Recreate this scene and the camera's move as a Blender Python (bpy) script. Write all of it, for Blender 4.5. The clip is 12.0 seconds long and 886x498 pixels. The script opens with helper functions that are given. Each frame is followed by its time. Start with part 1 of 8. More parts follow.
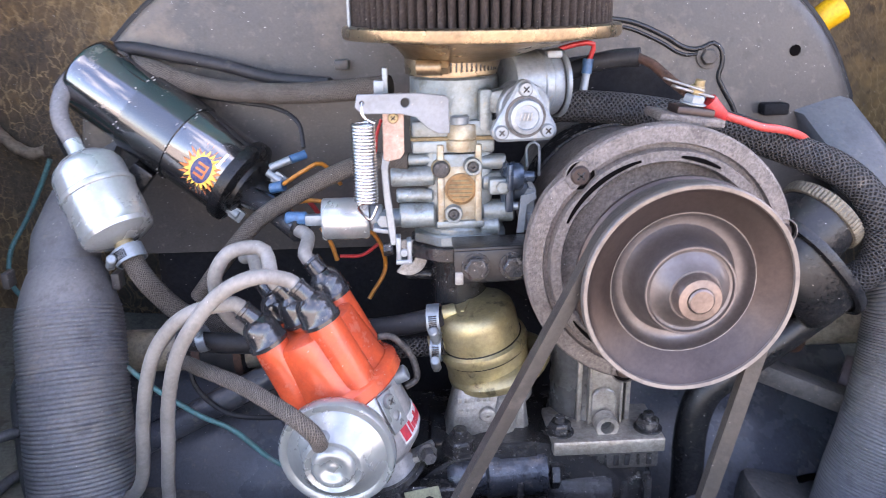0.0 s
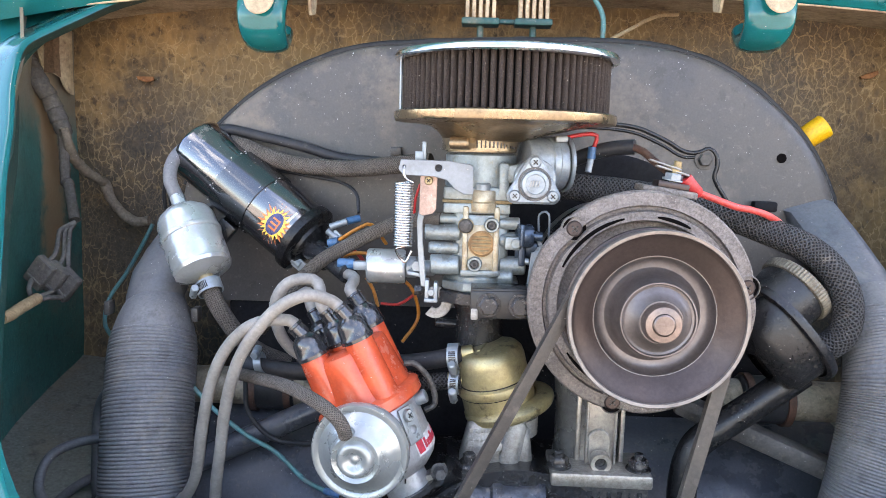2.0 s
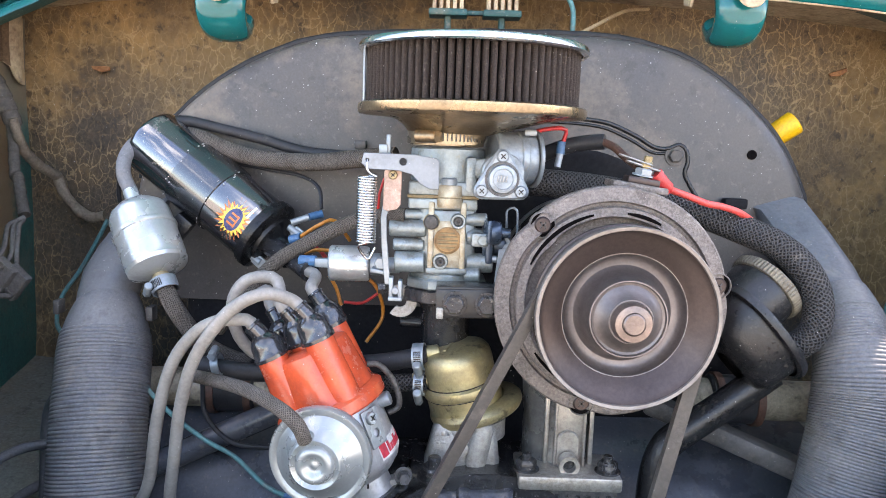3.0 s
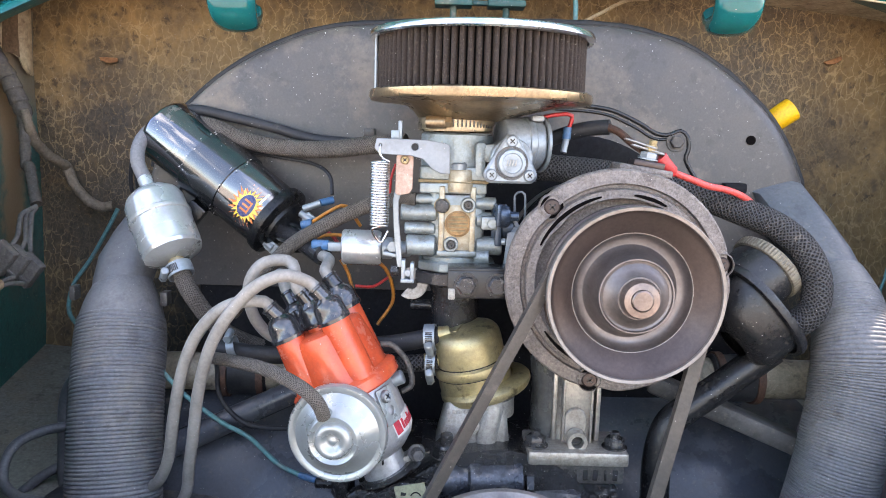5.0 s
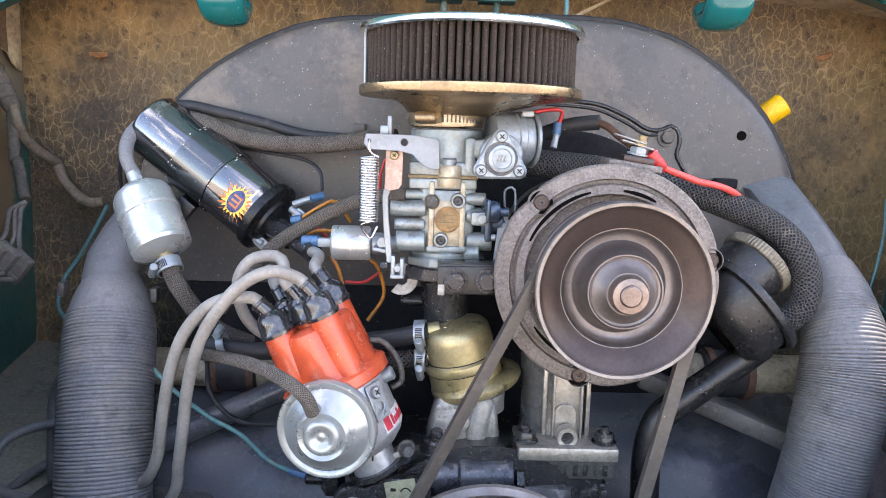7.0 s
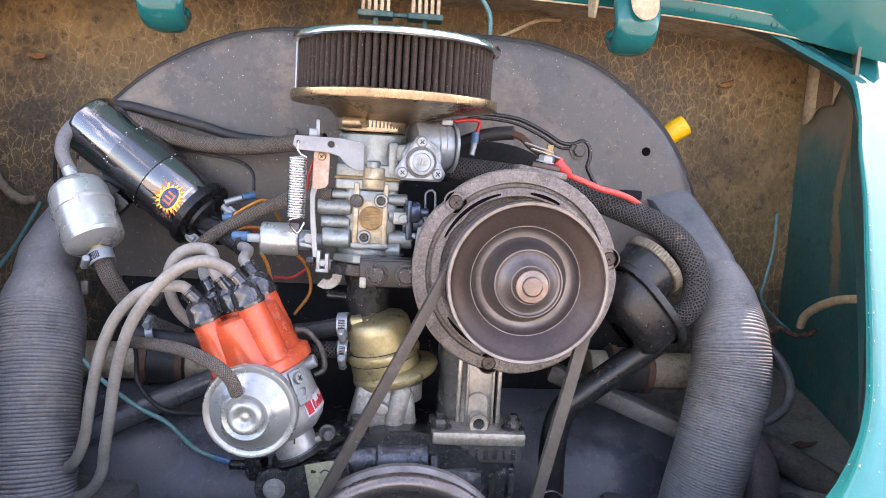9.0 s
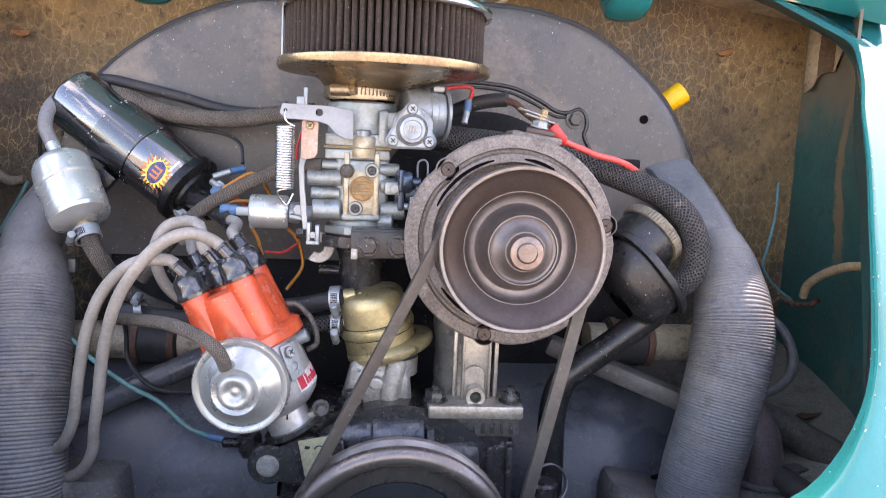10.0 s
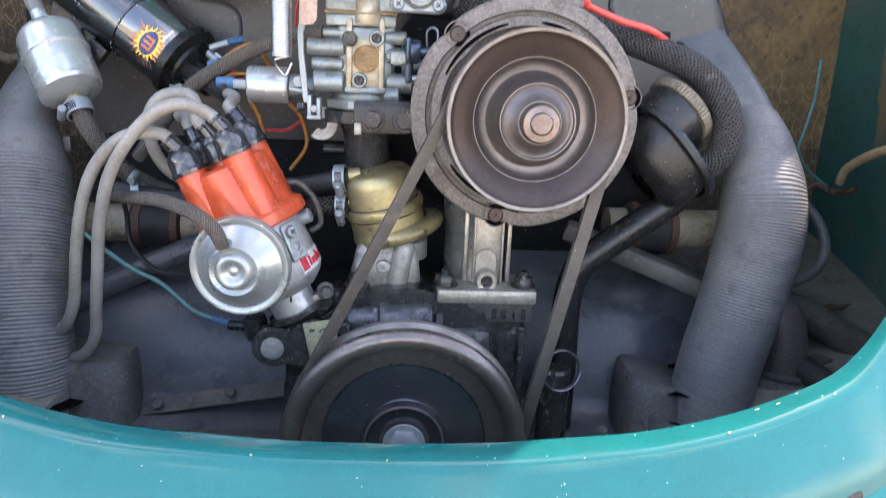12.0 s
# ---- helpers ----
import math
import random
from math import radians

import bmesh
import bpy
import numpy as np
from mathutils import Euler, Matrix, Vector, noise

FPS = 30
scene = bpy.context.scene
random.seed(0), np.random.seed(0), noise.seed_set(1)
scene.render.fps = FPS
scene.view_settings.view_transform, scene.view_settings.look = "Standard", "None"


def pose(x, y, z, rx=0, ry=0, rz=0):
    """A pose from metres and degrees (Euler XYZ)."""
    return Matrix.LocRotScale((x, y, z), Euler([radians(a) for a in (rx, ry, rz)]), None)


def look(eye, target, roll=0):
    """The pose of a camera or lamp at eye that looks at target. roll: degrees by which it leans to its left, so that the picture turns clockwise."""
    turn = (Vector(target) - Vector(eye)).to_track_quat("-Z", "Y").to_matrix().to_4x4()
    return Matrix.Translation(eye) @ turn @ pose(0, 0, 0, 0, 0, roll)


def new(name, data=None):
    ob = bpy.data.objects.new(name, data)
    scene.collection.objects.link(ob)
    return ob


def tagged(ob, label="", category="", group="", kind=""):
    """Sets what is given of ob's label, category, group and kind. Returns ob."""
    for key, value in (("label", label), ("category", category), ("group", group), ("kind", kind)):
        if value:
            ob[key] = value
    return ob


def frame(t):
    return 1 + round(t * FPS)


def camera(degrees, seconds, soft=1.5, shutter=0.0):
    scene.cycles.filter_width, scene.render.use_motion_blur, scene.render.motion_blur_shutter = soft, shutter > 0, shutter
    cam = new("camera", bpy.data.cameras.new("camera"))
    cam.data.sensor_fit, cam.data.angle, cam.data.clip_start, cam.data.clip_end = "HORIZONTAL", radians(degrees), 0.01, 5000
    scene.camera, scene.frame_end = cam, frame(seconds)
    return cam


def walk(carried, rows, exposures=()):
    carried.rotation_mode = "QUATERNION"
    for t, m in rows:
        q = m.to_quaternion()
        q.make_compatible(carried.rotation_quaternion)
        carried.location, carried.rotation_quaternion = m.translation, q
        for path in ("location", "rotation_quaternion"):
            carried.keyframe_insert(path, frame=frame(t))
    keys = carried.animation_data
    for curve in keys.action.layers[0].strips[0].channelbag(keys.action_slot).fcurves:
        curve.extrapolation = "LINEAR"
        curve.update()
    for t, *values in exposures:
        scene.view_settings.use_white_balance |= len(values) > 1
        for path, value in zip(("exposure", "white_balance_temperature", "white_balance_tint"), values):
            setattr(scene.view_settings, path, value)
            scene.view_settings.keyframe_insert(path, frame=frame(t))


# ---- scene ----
cam = camera(60.8, 12.0, soft=0.45, shutter=0.35)
PATH = [
    (0, (0.038, -0.03, 0.893), (0.129, 1.866, 0.261), -1.0),
    (0.5, (0.038, -0.077, 0.811), (0.019, 1.898, 0.494), 2.2),
    (1, (0.061, -0.128, 0.838), (-0.069, 1.843, 0.524), 1.2),
    (1.5, (0.067, -0.141, 0.849), (-0.027, 1.837, 0.568), 1.2),
    (2, (0.065, -0.139, 0.849), (-0.014, 1.843, 0.592), 1.6),
    (2.5, (0.065, -0.119, 0.845), (0.023, 1.864, 0.589), 1.9),
    (3, (0.069, -0.121, 0.846), (0.066, 1.862, 0.586), 2.0),
    (4.8, (0.062, -0.133, 0.842), (0.085, 1.849, 0.571), 1.7),
    (5, (0.056, -0.137, 0.839), (0.073, 1.844, 0.566), 1.7),
    (5.5, (0.053, -0.134, 0.835), (0.068, 1.846, 0.555), 1.7),
    (6, (0.055, -0.136, 0.836), (0.075, 1.844, 0.557), 1.7),
    (6.5, (0.061, -0.141, 0.837), (0.084, 1.839, 0.559), 1.7),
    (7, (0.06, -0.136, 0.839), (0.09, 1.843, 0.555), 1.7),
    (7.5, (0.066, -0.137, 0.841), (0.144, 1.84, 0.55), 2.1),
    (7.7, (0.076, -0.149, 0.84), (0.232, 1.825, 0.561), 2.4),
    (9.3, (0.075, -0.18, 0.825), (0.255, 1.8, 0.608), 3.4),
    (9.5, (0.086, -0.165, 0.829), (0.274, 1.813, 0.601), 2.8),
    (10, (0.083, -0.168, 0.812), (0.261, 1.807, 0.558), 2.5),
    (10.5, (0.09, -0.165, 0.803), (0.254, 1.804, 0.495), 2.5),
    (11, (0.087, -0.162, 0.792), (0.235, 1.803, 0.451), 2.8),
    (11.5, (0.095, -0.138, 0.795), (0.247, 1.82, 0.416), 2.8),
    (11.8, (0.096, -0.146, 0.789), (0.229, 1.804, 0.367), 2.9),
    (12, (0.097, -0.14, 0.791), (0.218, 1.789, 0.277), 2.5),
]
walk(cam, [(t, look(eye, target, roll)) for t, eye, target, roll in PATH], exposures=[(0, 3.06, 7050, 27), (0.5, 3.07, 6820, 19), (1.0, 2.92, 6900, 14), (2.0, 2.94, 7200, 17), (6.5, 2.98, 7280, 19), (9.5, 2.90, 7600, 26), (10.5, 2.94, 7560, 25), (12, 2.80, 7300, 18)])

# ---- world and light ----
world = bpy.data.worlds.new("sky")
scene.world = world
world.use_nodes = True
_n = world.node_tree.nodes
_sky = _n.new("ShaderNodeTexSky")
_sky.sky_type, _sky.sun_disc = "NISHITA", False
SUN_DIR = Vector((0.55, 0.37, 1.0)).normalized()
_sky.sun_elevation = math.asin(SUN_DIR.z)
_sky.sun_rotation = math.atan2(SUN_DIR.x, SUN_DIR.y)
# broken white cloud over the clear sky
_tc = _n.new("ShaderNodeTexCoord")
_cl = _n.new("ShaderNodeTexNoise")
_cl.inputs["Scale"].default_value, _cl.inputs["Detail"].default_value = 3.4, 5.0
_cr = _n.new("ShaderNodeMapRange")
_cr.inputs[1].default_value, _cr.inputs[2].default_value, _cr.inputs[4].default_value = 0.555, 0.605, 0.62
_cm = _n.new("ShaderNodeMix")
_cm.data_type = "RGBA"
_cm.inputs[7].default_value = (6.4, 6.6, 7.0, 1)
_wl = world.node_tree.links
_wl.new(_tc.outputs["Generated"], _cl.inputs["Vector"])
_wl.new(_cl.outputs[0], _cr.inputs[0])
_wl.new(_cr.outputs[0], _cm.inputs[0])
_wl.new(_sky.outputs[0], _cm.inputs[6])
_wl.new(_cm.outputs[2], _n["Background"].inputs[0])
_n["Background"].inputs[1].default_value = 0.15
_sun = bpy.data.lights.new("sun", "SUN")
_sun.energy, _sun.angle, _sun.color = 2.0, radians(0.5), (1.0, 0.90, 0.77)
_so = new("sun", _sun)
_so.matrix_world = look(SUN_DIR * 20, (0, 0, 0))


# ---- materials ----
def mat(name, c1, c2=None, rough=0.5, metal=0.0, scale=60.0, mix=(0.4, 0.62), fine=900.0, fine_amt=0.25, bump=0.15,
        bump_scale=600.0, dust=None, dust_amt=0.0, dust_scale=25.0, rough_var=0.12, coat=0.0, spec=0.5, per_object=0.0, specks=0.5, stain=0.0, stain_dark=(0.02, 0.018, 0.016), stain_pale=(0.2, 0.17, 0.13)):
    """A worn surface: two colours in coarse patches, fine speckle, an optional layer of dust or grime, and fine relief."""
    m = bpy.data.materials.new(name)
    m.use_nodes = True
    t = m.node_tree
    n, l = t.nodes, t.links
    b = n["Principled BSDF"]
    b.inputs["Metallic"].default_value = metal
    b.inputs["Specular IOR Level"].default_value = spec
    b.inputs["Coat Weight"].default_value = coat
    b.inputs["Coat Roughness"].default_value = 0.08
    geo = n.new("ShaderNodeNewGeometry")
    pos = geo.outputs["Position"]

    def noise_tex(sc, detail=5.0, rough_=0.6):
        x = n.new("ShaderNodeTexNoise")
        x.inputs["Scale"].default_value, x.inputs["Detail"].default_value, x.inputs["Roughness"].default_value = sc, detail, rough_
        l.new(pos, x.inputs["Vector"])
        return x.outputs[0]

    def ramp(v, lo, hi):
        x = n.new("ShaderNodeMapRange")
        x.inputs[1].default_value, x.inputs[2].default_value = lo, hi
        l.new(v, x.inputs[0])
        return x.outputs[0]

    def blend(fac, a, c, kind="MIX"):
        x = n.new("ShaderNodeMix")
        x.data_type, x.blend_type = "RGBA", kind
        for sock, v in ((x.inputs[0], fac), (x.inputs[6], a), (x.inputs[7], c)):
            if isinstance(v, (int, float)):
                sock.default_value = v
            elif isinstance(v, tuple):
                sock.default_value = (*v, 1)
            else:
                l.new(v, sock)
        return x.outputs[2]

    coarse = ramp(noise_tex(scale), *mix)
    col = blend(coarse, c1, c2 or tuple(v * 0.7 for v in c1))
    sp = ramp(noise_tex(fine * 0.45, 4, 0.7), 0.36, 0.66)
    col = blend(fine_amt, col, blend(sp, tuple(v * 0.3 for v in c1), tuple(min(1, v * 1.9) for v in c1)))
    rgh = n.new("ShaderNodeMath")
    rgh.operation = "MULTIPLY_ADD"
    l.new(coarse, rgh.inputs[0])
    rgh.inputs[1].default_value, rgh.inputs[2].default_value = rough_var, max(0.03, rough - rough_var / 2)
    rout = rgh.outputs[0]
    if dust:
        d0 = noise_tex(dust_scale, 8, 0.72)
        dust = tuple(min(1, v * 1.3) for v in dust)
        lo = 0.70 - 0.45 * dust_amt
        dm = ramp(d0, lo, lo + 0.25)
        col = blend(dm, col, dust)
        rr = n.new("ShaderNodeMix")
        l.new(dm, rr.inputs[0])
        l.new(rout, rr.inputs[2])
        rr.inputs[3].default_value = 0.85
        rout = rr.outputs[0]
        if metal > 0:
            mm = n.new("ShaderNodeMapRange")
            mm.inputs[3].default_value, mm.inputs[4].default_value = metal, 0.0
            l.new(dm, mm.inputs[0])
            l.new(mm.outputs[0], b.inputs["Metallic"])
    if stain:
        # blotches and runs of grime at a middle scale
        for sc, lo, hi, tone in ((70.0, 0.56, 0.66, stain_dark), (190.0, 0.58, 0.70, stain_pale)):
            sm = ramp(noise_tex(sc, 6, 0.65), lo, hi)
            am = n.new("ShaderNodeMath")
            am.operation = "MULTIPLY"
            l.new(sm, am.inputs[0])
            am.inputs[1].default_value = stain
            col = blend(am.outputs[0], col, tone)
    if per_object:
        oi = n.new("ShaderNodeObjectInfo")
        hs = n.new("ShaderNodeHueSaturation")
        pr = n.new("ShaderNodeMapRange")
        pr.inputs[3].default_value, pr.inputs[4].default_value = 1 - per_object, 1 + per_object
        l.new(oi.outputs["Random"], pr.inputs[0])
        l.new(pr.outputs[0], hs.inputs["Value"])
        l.new(col, hs.inputs["Color"])
        col = hs.outputs[0]
    if specks:
        # pale lint and grit that has settled on everything
        for sc, size, share in ((150.0, 0.030, 0.07 * specks), (420.0, 0.055, 0.10 * specks)):
            vo = n.new("ShaderNodeTexVoronoi")
            vo.inputs["Scale"].default_value = sc
            l.new(pos, vo.inputs["Vector"])
            near = n.new("ShaderNodeMath")
            near.operation = "LESS_THAN"
            l.new(vo.outputs["Distance"], near.inputs[0])
            near.inputs[1].default_value = size * 2.2
            sep = n.new("ShaderNodeSeparateColor")
            l.new(vo.outputs["Color"], sep.inputs[0])
            few = n.new("ShaderNodeMath")
            few.operation = "LESS_THAN"
            l.new(sep.outputs[0], few.inputs[0])
            few.inputs[1].default_value = share * 1.2
            both = n.new("ShaderNodeMath")
            both.operation = "MULTIPLY"
            l.new(near.outputs[0], both.inputs[0])
            l.new(few.outputs[0], both.inputs[1])
            col = blend(both.outputs[0], col, (0.46, 0.44, 0.41))
    l.new(col, b.inputs["Base Color"])
    l.new(rout, b.inputs["Roughness"])
    if bump:
        bp = n.new("ShaderNodeBump")
        bp.inputs["Strength"].default_value, bp.inputs["Distance"].default_value = min(1.0, bump * 1.8), 0.0015
        l.new(noise_tex(bump_scale * 0.6, 6, 0.7), bp.inputs["Height"])
        l.new(bp.outputs[0], b.inputs["Normal"])
    return m


def tarboard():
    """Old bitumen sound board: dark brown, ochre stained, with an uneven net of fine pale cracks at two sizes, drawn out in height."""
    m = mat("tarboard", (0.082, 0.065, 0.050), (0.275, 0.17, 0.072), rough=0.6, spec=0.22, scale=5, mix=(0.40, 0.62), fine=420, fine_amt=0.3, bump=0.0,
            dust=(0.34, 0.205, 0.085), dust_amt=0.38, dust_scale=8, stain=0.7, stain_dark=(0.036, 0.028, 0.024), stain_pale=(0.24, 0.155, 0.075), specks=0.7)
    t = m.node_tree
    n, l = t.nodes, t.links
    b = n["Principled BSDF"]
    geo = n.new("ShaderNodeNewGeometry")

    def math_node(op, a, c):
        x = n.new("ShaderNodeMath")
        x.operation = op
        for sock, v in ((x.inputs[0], a), (x.inputs[1], c)):
            if isinstance(v, (int, float)):
                sock.default_value = v
            else:
                l.new(v, sock)
        return x.outputs[0]

    def soft(sc, lo, hi, detail=5.0):
        x = n.new("ShaderNodeTexNoise")
        x.inputs["Scale"].default_value, x.inputs["Detail"].default_value, x.inputs["Roughness"].default_value = sc, detail, 0.65
        l.new(geo.outputs["Position"], x.inputs["Vector"])
        r = n.new("ShaderNodeMapRange")
        r.inputs[1].default_value, r.inputs[2].default_value = lo, hi
        l.new(x.outputs[0], r.inputs[0])
        return x, r.outputs[0]

    def cracks(sc, width, bend, stretch):
        w1, _ = soft(55.0, 0, 1, 4.0)
        add = n.new("ShaderNodeVectorMath")
        add.operation = "MULTIPLY_ADD"
        l.new(w1.outputs["Color"], add.inputs[0])
        add.inputs[1].default_value = (bend, bend, bend * 1.6)
        l.new(geo.outputs["Position"], add.inputs[2])
        sq = n.new("ShaderNodeVectorMath")
        sq.operation = "MULTIPLY"
        l.new(add.outputs[0], sq.inputs[0])
        sq.inputs[1].default_value = (1.0, 0.3, stretch)
        vor = n.new("ShaderNodeTexVoronoi")
        vor.feature = "DISTANCE_TO_EDGE"
        vor.inputs["Scale"].default_value = sc
        l.new(sq.outputs[0], vor.inputs["Vector"])
        r = n.new("ShaderNodeMapRange")
        r.interpolation_type = "SMOOTHSTEP"
        r.inputs[1].default_value, r.inputs[2].default_value, r.inputs[3].default_value, r.inputs[4].default_value = 0.0, width, 1.0, 0.0
        l.new(vor.outputs["Distance"], r.inputs[0])
        cell = n.new("ShaderNodeTexVoronoi")
        cell.inputs["Scale"].default_value = sc
        l.new(sq.outputs[0], cell.inputs["Vector"])
        return r.outputs[0], cell

    wide, scale_cell = cracks(108.0, 0.070, 0.016, 0.55)
    narrow, _ = cracks(230.0, 0.075, 0.005, 0.7)
    big = math_node("MULTIPLY", wide, soft(10.0, 0.38, 0.58, 8.0)[1])
    small = math_node("MULTIPLY", narrow, soft(15.0, 0.46, 0.64, 7.0)[1])
    net = math_node("MAXIMUM", math_node("MULTIPLY", big, 0.68), math_node("MULTIPLY", small, 0.40))
    # every scale of the board has a tone of its own, worn darker in its middle
    tone = n.new("ShaderNodeSeparateColor")
    l.new(scale_cell.outputs["Color"], tone.inputs[0])
    mid = n.new("ShaderNodeMapRange")
    mid.interpolation_type = "SMOOTHSTEP"
    mid.inputs[1].default_value, mid.inputs[2].default_value, mid.inputs[3].default_value, mid.inputs[4].default_value = 0.10, 0.50, 0.55, 0.0
    l.new(scale_cell.outputs["Distance"], mid.inputs[0])
    worn = math_node("MULTIPLY", math_node("MULTIPLY", mid.outputs[0], tone.outputs[0]), soft(9.0, 0.34, 0.58, 6.0)[1])
    mx = n.new("ShaderNodeMix")
    mx.data_type = "RGBA"
    core = n.new("ShaderNodeMix")
    core.data_type = "RGBA"
    l.new(worn, core.inputs[0])
    l.new(b.inputs["Base Color"].links[0].from_socket, core.inputs[6])
    core.inputs[7].default_value = (0.050, 0.046, 0.046, 1)
    l.new(net, mx.inputs[0])
    l.new(core.outputs[2], mx.inputs[6])
    mx.inputs[7].default_value = (0.42, 0.29, 0.155, 1)
    l.new(mx.outputs[2], b.inputs["Base Color"])
    bp = n.new("ShaderNodeBump")
    bp.inputs["Strength"].default_value, bp.inputs["Distance"].default_value = 0.45, 0.002
    lump, _ = soft(110.0, 0, 1, 6.0)
    l.new(math_node("ADD", lump.outputs[0], math_node("MULTIPLY", net, 0.8)), bp.inputs["Height"])
    l.new(bp.outputs[0], b.inputs["Normal"])
    return m


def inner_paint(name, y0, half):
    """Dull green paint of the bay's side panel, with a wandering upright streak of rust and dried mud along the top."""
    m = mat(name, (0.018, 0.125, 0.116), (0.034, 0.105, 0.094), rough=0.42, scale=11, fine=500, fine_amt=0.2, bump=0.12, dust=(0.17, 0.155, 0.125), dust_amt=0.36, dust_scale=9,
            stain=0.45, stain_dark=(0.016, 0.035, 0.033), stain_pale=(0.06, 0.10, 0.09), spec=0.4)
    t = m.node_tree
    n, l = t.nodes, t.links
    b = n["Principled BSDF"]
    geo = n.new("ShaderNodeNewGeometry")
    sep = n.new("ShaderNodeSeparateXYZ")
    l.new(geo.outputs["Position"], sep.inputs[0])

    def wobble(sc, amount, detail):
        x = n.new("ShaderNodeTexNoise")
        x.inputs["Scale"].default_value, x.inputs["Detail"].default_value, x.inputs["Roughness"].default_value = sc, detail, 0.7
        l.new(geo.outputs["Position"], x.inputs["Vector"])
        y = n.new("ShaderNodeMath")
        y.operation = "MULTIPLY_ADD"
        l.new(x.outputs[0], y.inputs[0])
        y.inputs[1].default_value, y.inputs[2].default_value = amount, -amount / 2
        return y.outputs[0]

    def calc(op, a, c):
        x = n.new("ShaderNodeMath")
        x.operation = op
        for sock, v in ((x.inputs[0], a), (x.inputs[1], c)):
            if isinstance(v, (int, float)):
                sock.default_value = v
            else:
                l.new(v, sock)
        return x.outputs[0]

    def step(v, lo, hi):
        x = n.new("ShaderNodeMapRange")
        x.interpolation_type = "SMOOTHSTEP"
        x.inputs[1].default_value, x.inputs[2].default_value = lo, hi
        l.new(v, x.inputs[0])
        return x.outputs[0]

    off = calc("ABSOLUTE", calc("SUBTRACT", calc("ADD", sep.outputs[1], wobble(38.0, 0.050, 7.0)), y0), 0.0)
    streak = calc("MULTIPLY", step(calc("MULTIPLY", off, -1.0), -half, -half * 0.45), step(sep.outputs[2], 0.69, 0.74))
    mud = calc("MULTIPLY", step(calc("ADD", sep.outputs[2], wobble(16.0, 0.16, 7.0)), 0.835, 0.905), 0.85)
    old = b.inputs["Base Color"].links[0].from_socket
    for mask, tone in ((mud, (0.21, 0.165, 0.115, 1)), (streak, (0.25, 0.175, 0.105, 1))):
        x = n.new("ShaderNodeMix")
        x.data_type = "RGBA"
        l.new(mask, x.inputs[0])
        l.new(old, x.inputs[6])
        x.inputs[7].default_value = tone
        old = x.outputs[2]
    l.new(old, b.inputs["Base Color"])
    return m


M_tar = tarboard()
M_teal = mat("teal body paint", (0.003, 0.112, 0.116), (0.003, 0.098, 0.100), rough=0.12, scale=20, fine=1500, fine_amt=0.08, bump=0.02, dust=(0.34, 0.45, 0.42), dust_amt=0.0, dust_scale=300, coat=0.25, spec=0.4)
M_teal_in = mat("dusty dark green inner paint", (0.010, 0.062, 0.058), (0.03, 0.055, 0.046), rough=0.5, scale=9, fine=600, fine_amt=0.2, bump=0.1, dust=(0.19, 0.145, 0.095), dust_amt=0.46, dust_scale=7, stain=0.6, stain_dark=(0.03, 0.05, 0.045), spec=0.4)
M_primer = mat("dusty beige underside", (0.44, 0.34, 0.22), (0.3, 0.22, 0.145), rough=0.8, scale=30, fine=500, dust=(0.16, 0.09, 0.05), dust_amt=0.34, dust_scale=30, stain=0.5, stain_dark=(0.07, 0.05, 0.035))
M_shroud = mat("dark grey sheet metal paint", (0.062, 0.058, 0.058), (0.098, 0.085, 0.073), rough=0.34, scale=14, mix=(0.35, 0.7), fine=1200, fine_amt=0.14, bump=0.06, bump_scale=300, dust=(0.205, 0.165, 0.125), dust_amt=0.40, dust_scale=6, stain=0.45, stain_dark=(0.04, 0.037, 0.035), stain_pale=(0.17, 0.15, 0.13), specks=0.8, spec=0.3)
M_outlet = mat("dusty blue grey sheet paint", (0.105, 0.11, 0.12), (0.135, 0.135, 0.14), rough=0.42, scale=20, fine=900, fine_amt=0.15, bump=0.06, dust=(0.2, 0.18, 0.15), dust_amt=0.28, dust_scale=16, stain=0.35, stain_dark=(0.05, 0.05, 0.052), specks=0.8, spec=0.3)
M_bluecast = mat("dark blue passivated casting", (0.06, 0.085, 0.12), (0.04, 0.05, 0.065), rough=0.3, metal=0.5, scale=60, fine=900, fine_amt=0.15, bump=0.1)
M_tin = mat("black engine tin", (0.053, 0.057, 0.069), (0.077, 0.079, 0.088), rough=0.3, scale=16, fine=900, fine_amt=0.2, bump=0.06, dust=(0.13, 0.115, 0.1), dust_amt=0.28, dust_scale=14, stain=0.35, specks=0.9, spec=0.36)
M_tin_dust = mat("dusty grey engine tin", (0.092, 0.092, 0.092), (0.066, 0.066, 0.066), rough=0.6, scale=22, fine=700, fine_amt=0.25, dust=(0.17, 0.145, 0.115), dust_amt=0.34, dust_scale=20, stain=0.45, stain_dark=(0.03, 0.028, 0.026), specks=0.9, spec=0.2)
M_duct = mat("dusty brown black sheet", (0.085, 0.078, 0.073), (0.06, 0.056, 0.054), rough=0.5, scale=22, fine=700, fine_amt=0.25, dust=(0.15, 0.125, 0.1), dust_amt=0.34, dust_scale=20, stain=0.4, specks=0.9, spec=0.3)
M_capbrass = mat("worn pale brass", (0.19, 0.165, 0.12), (0.125, 0.105, 0.08), rough=0.5, metal=0.4, scale=90, fine=900, fine_amt=0.35, bump=0.3, dust=(0.1, 0.085, 0.065), dust_amt=0.3, dust_scale=70)
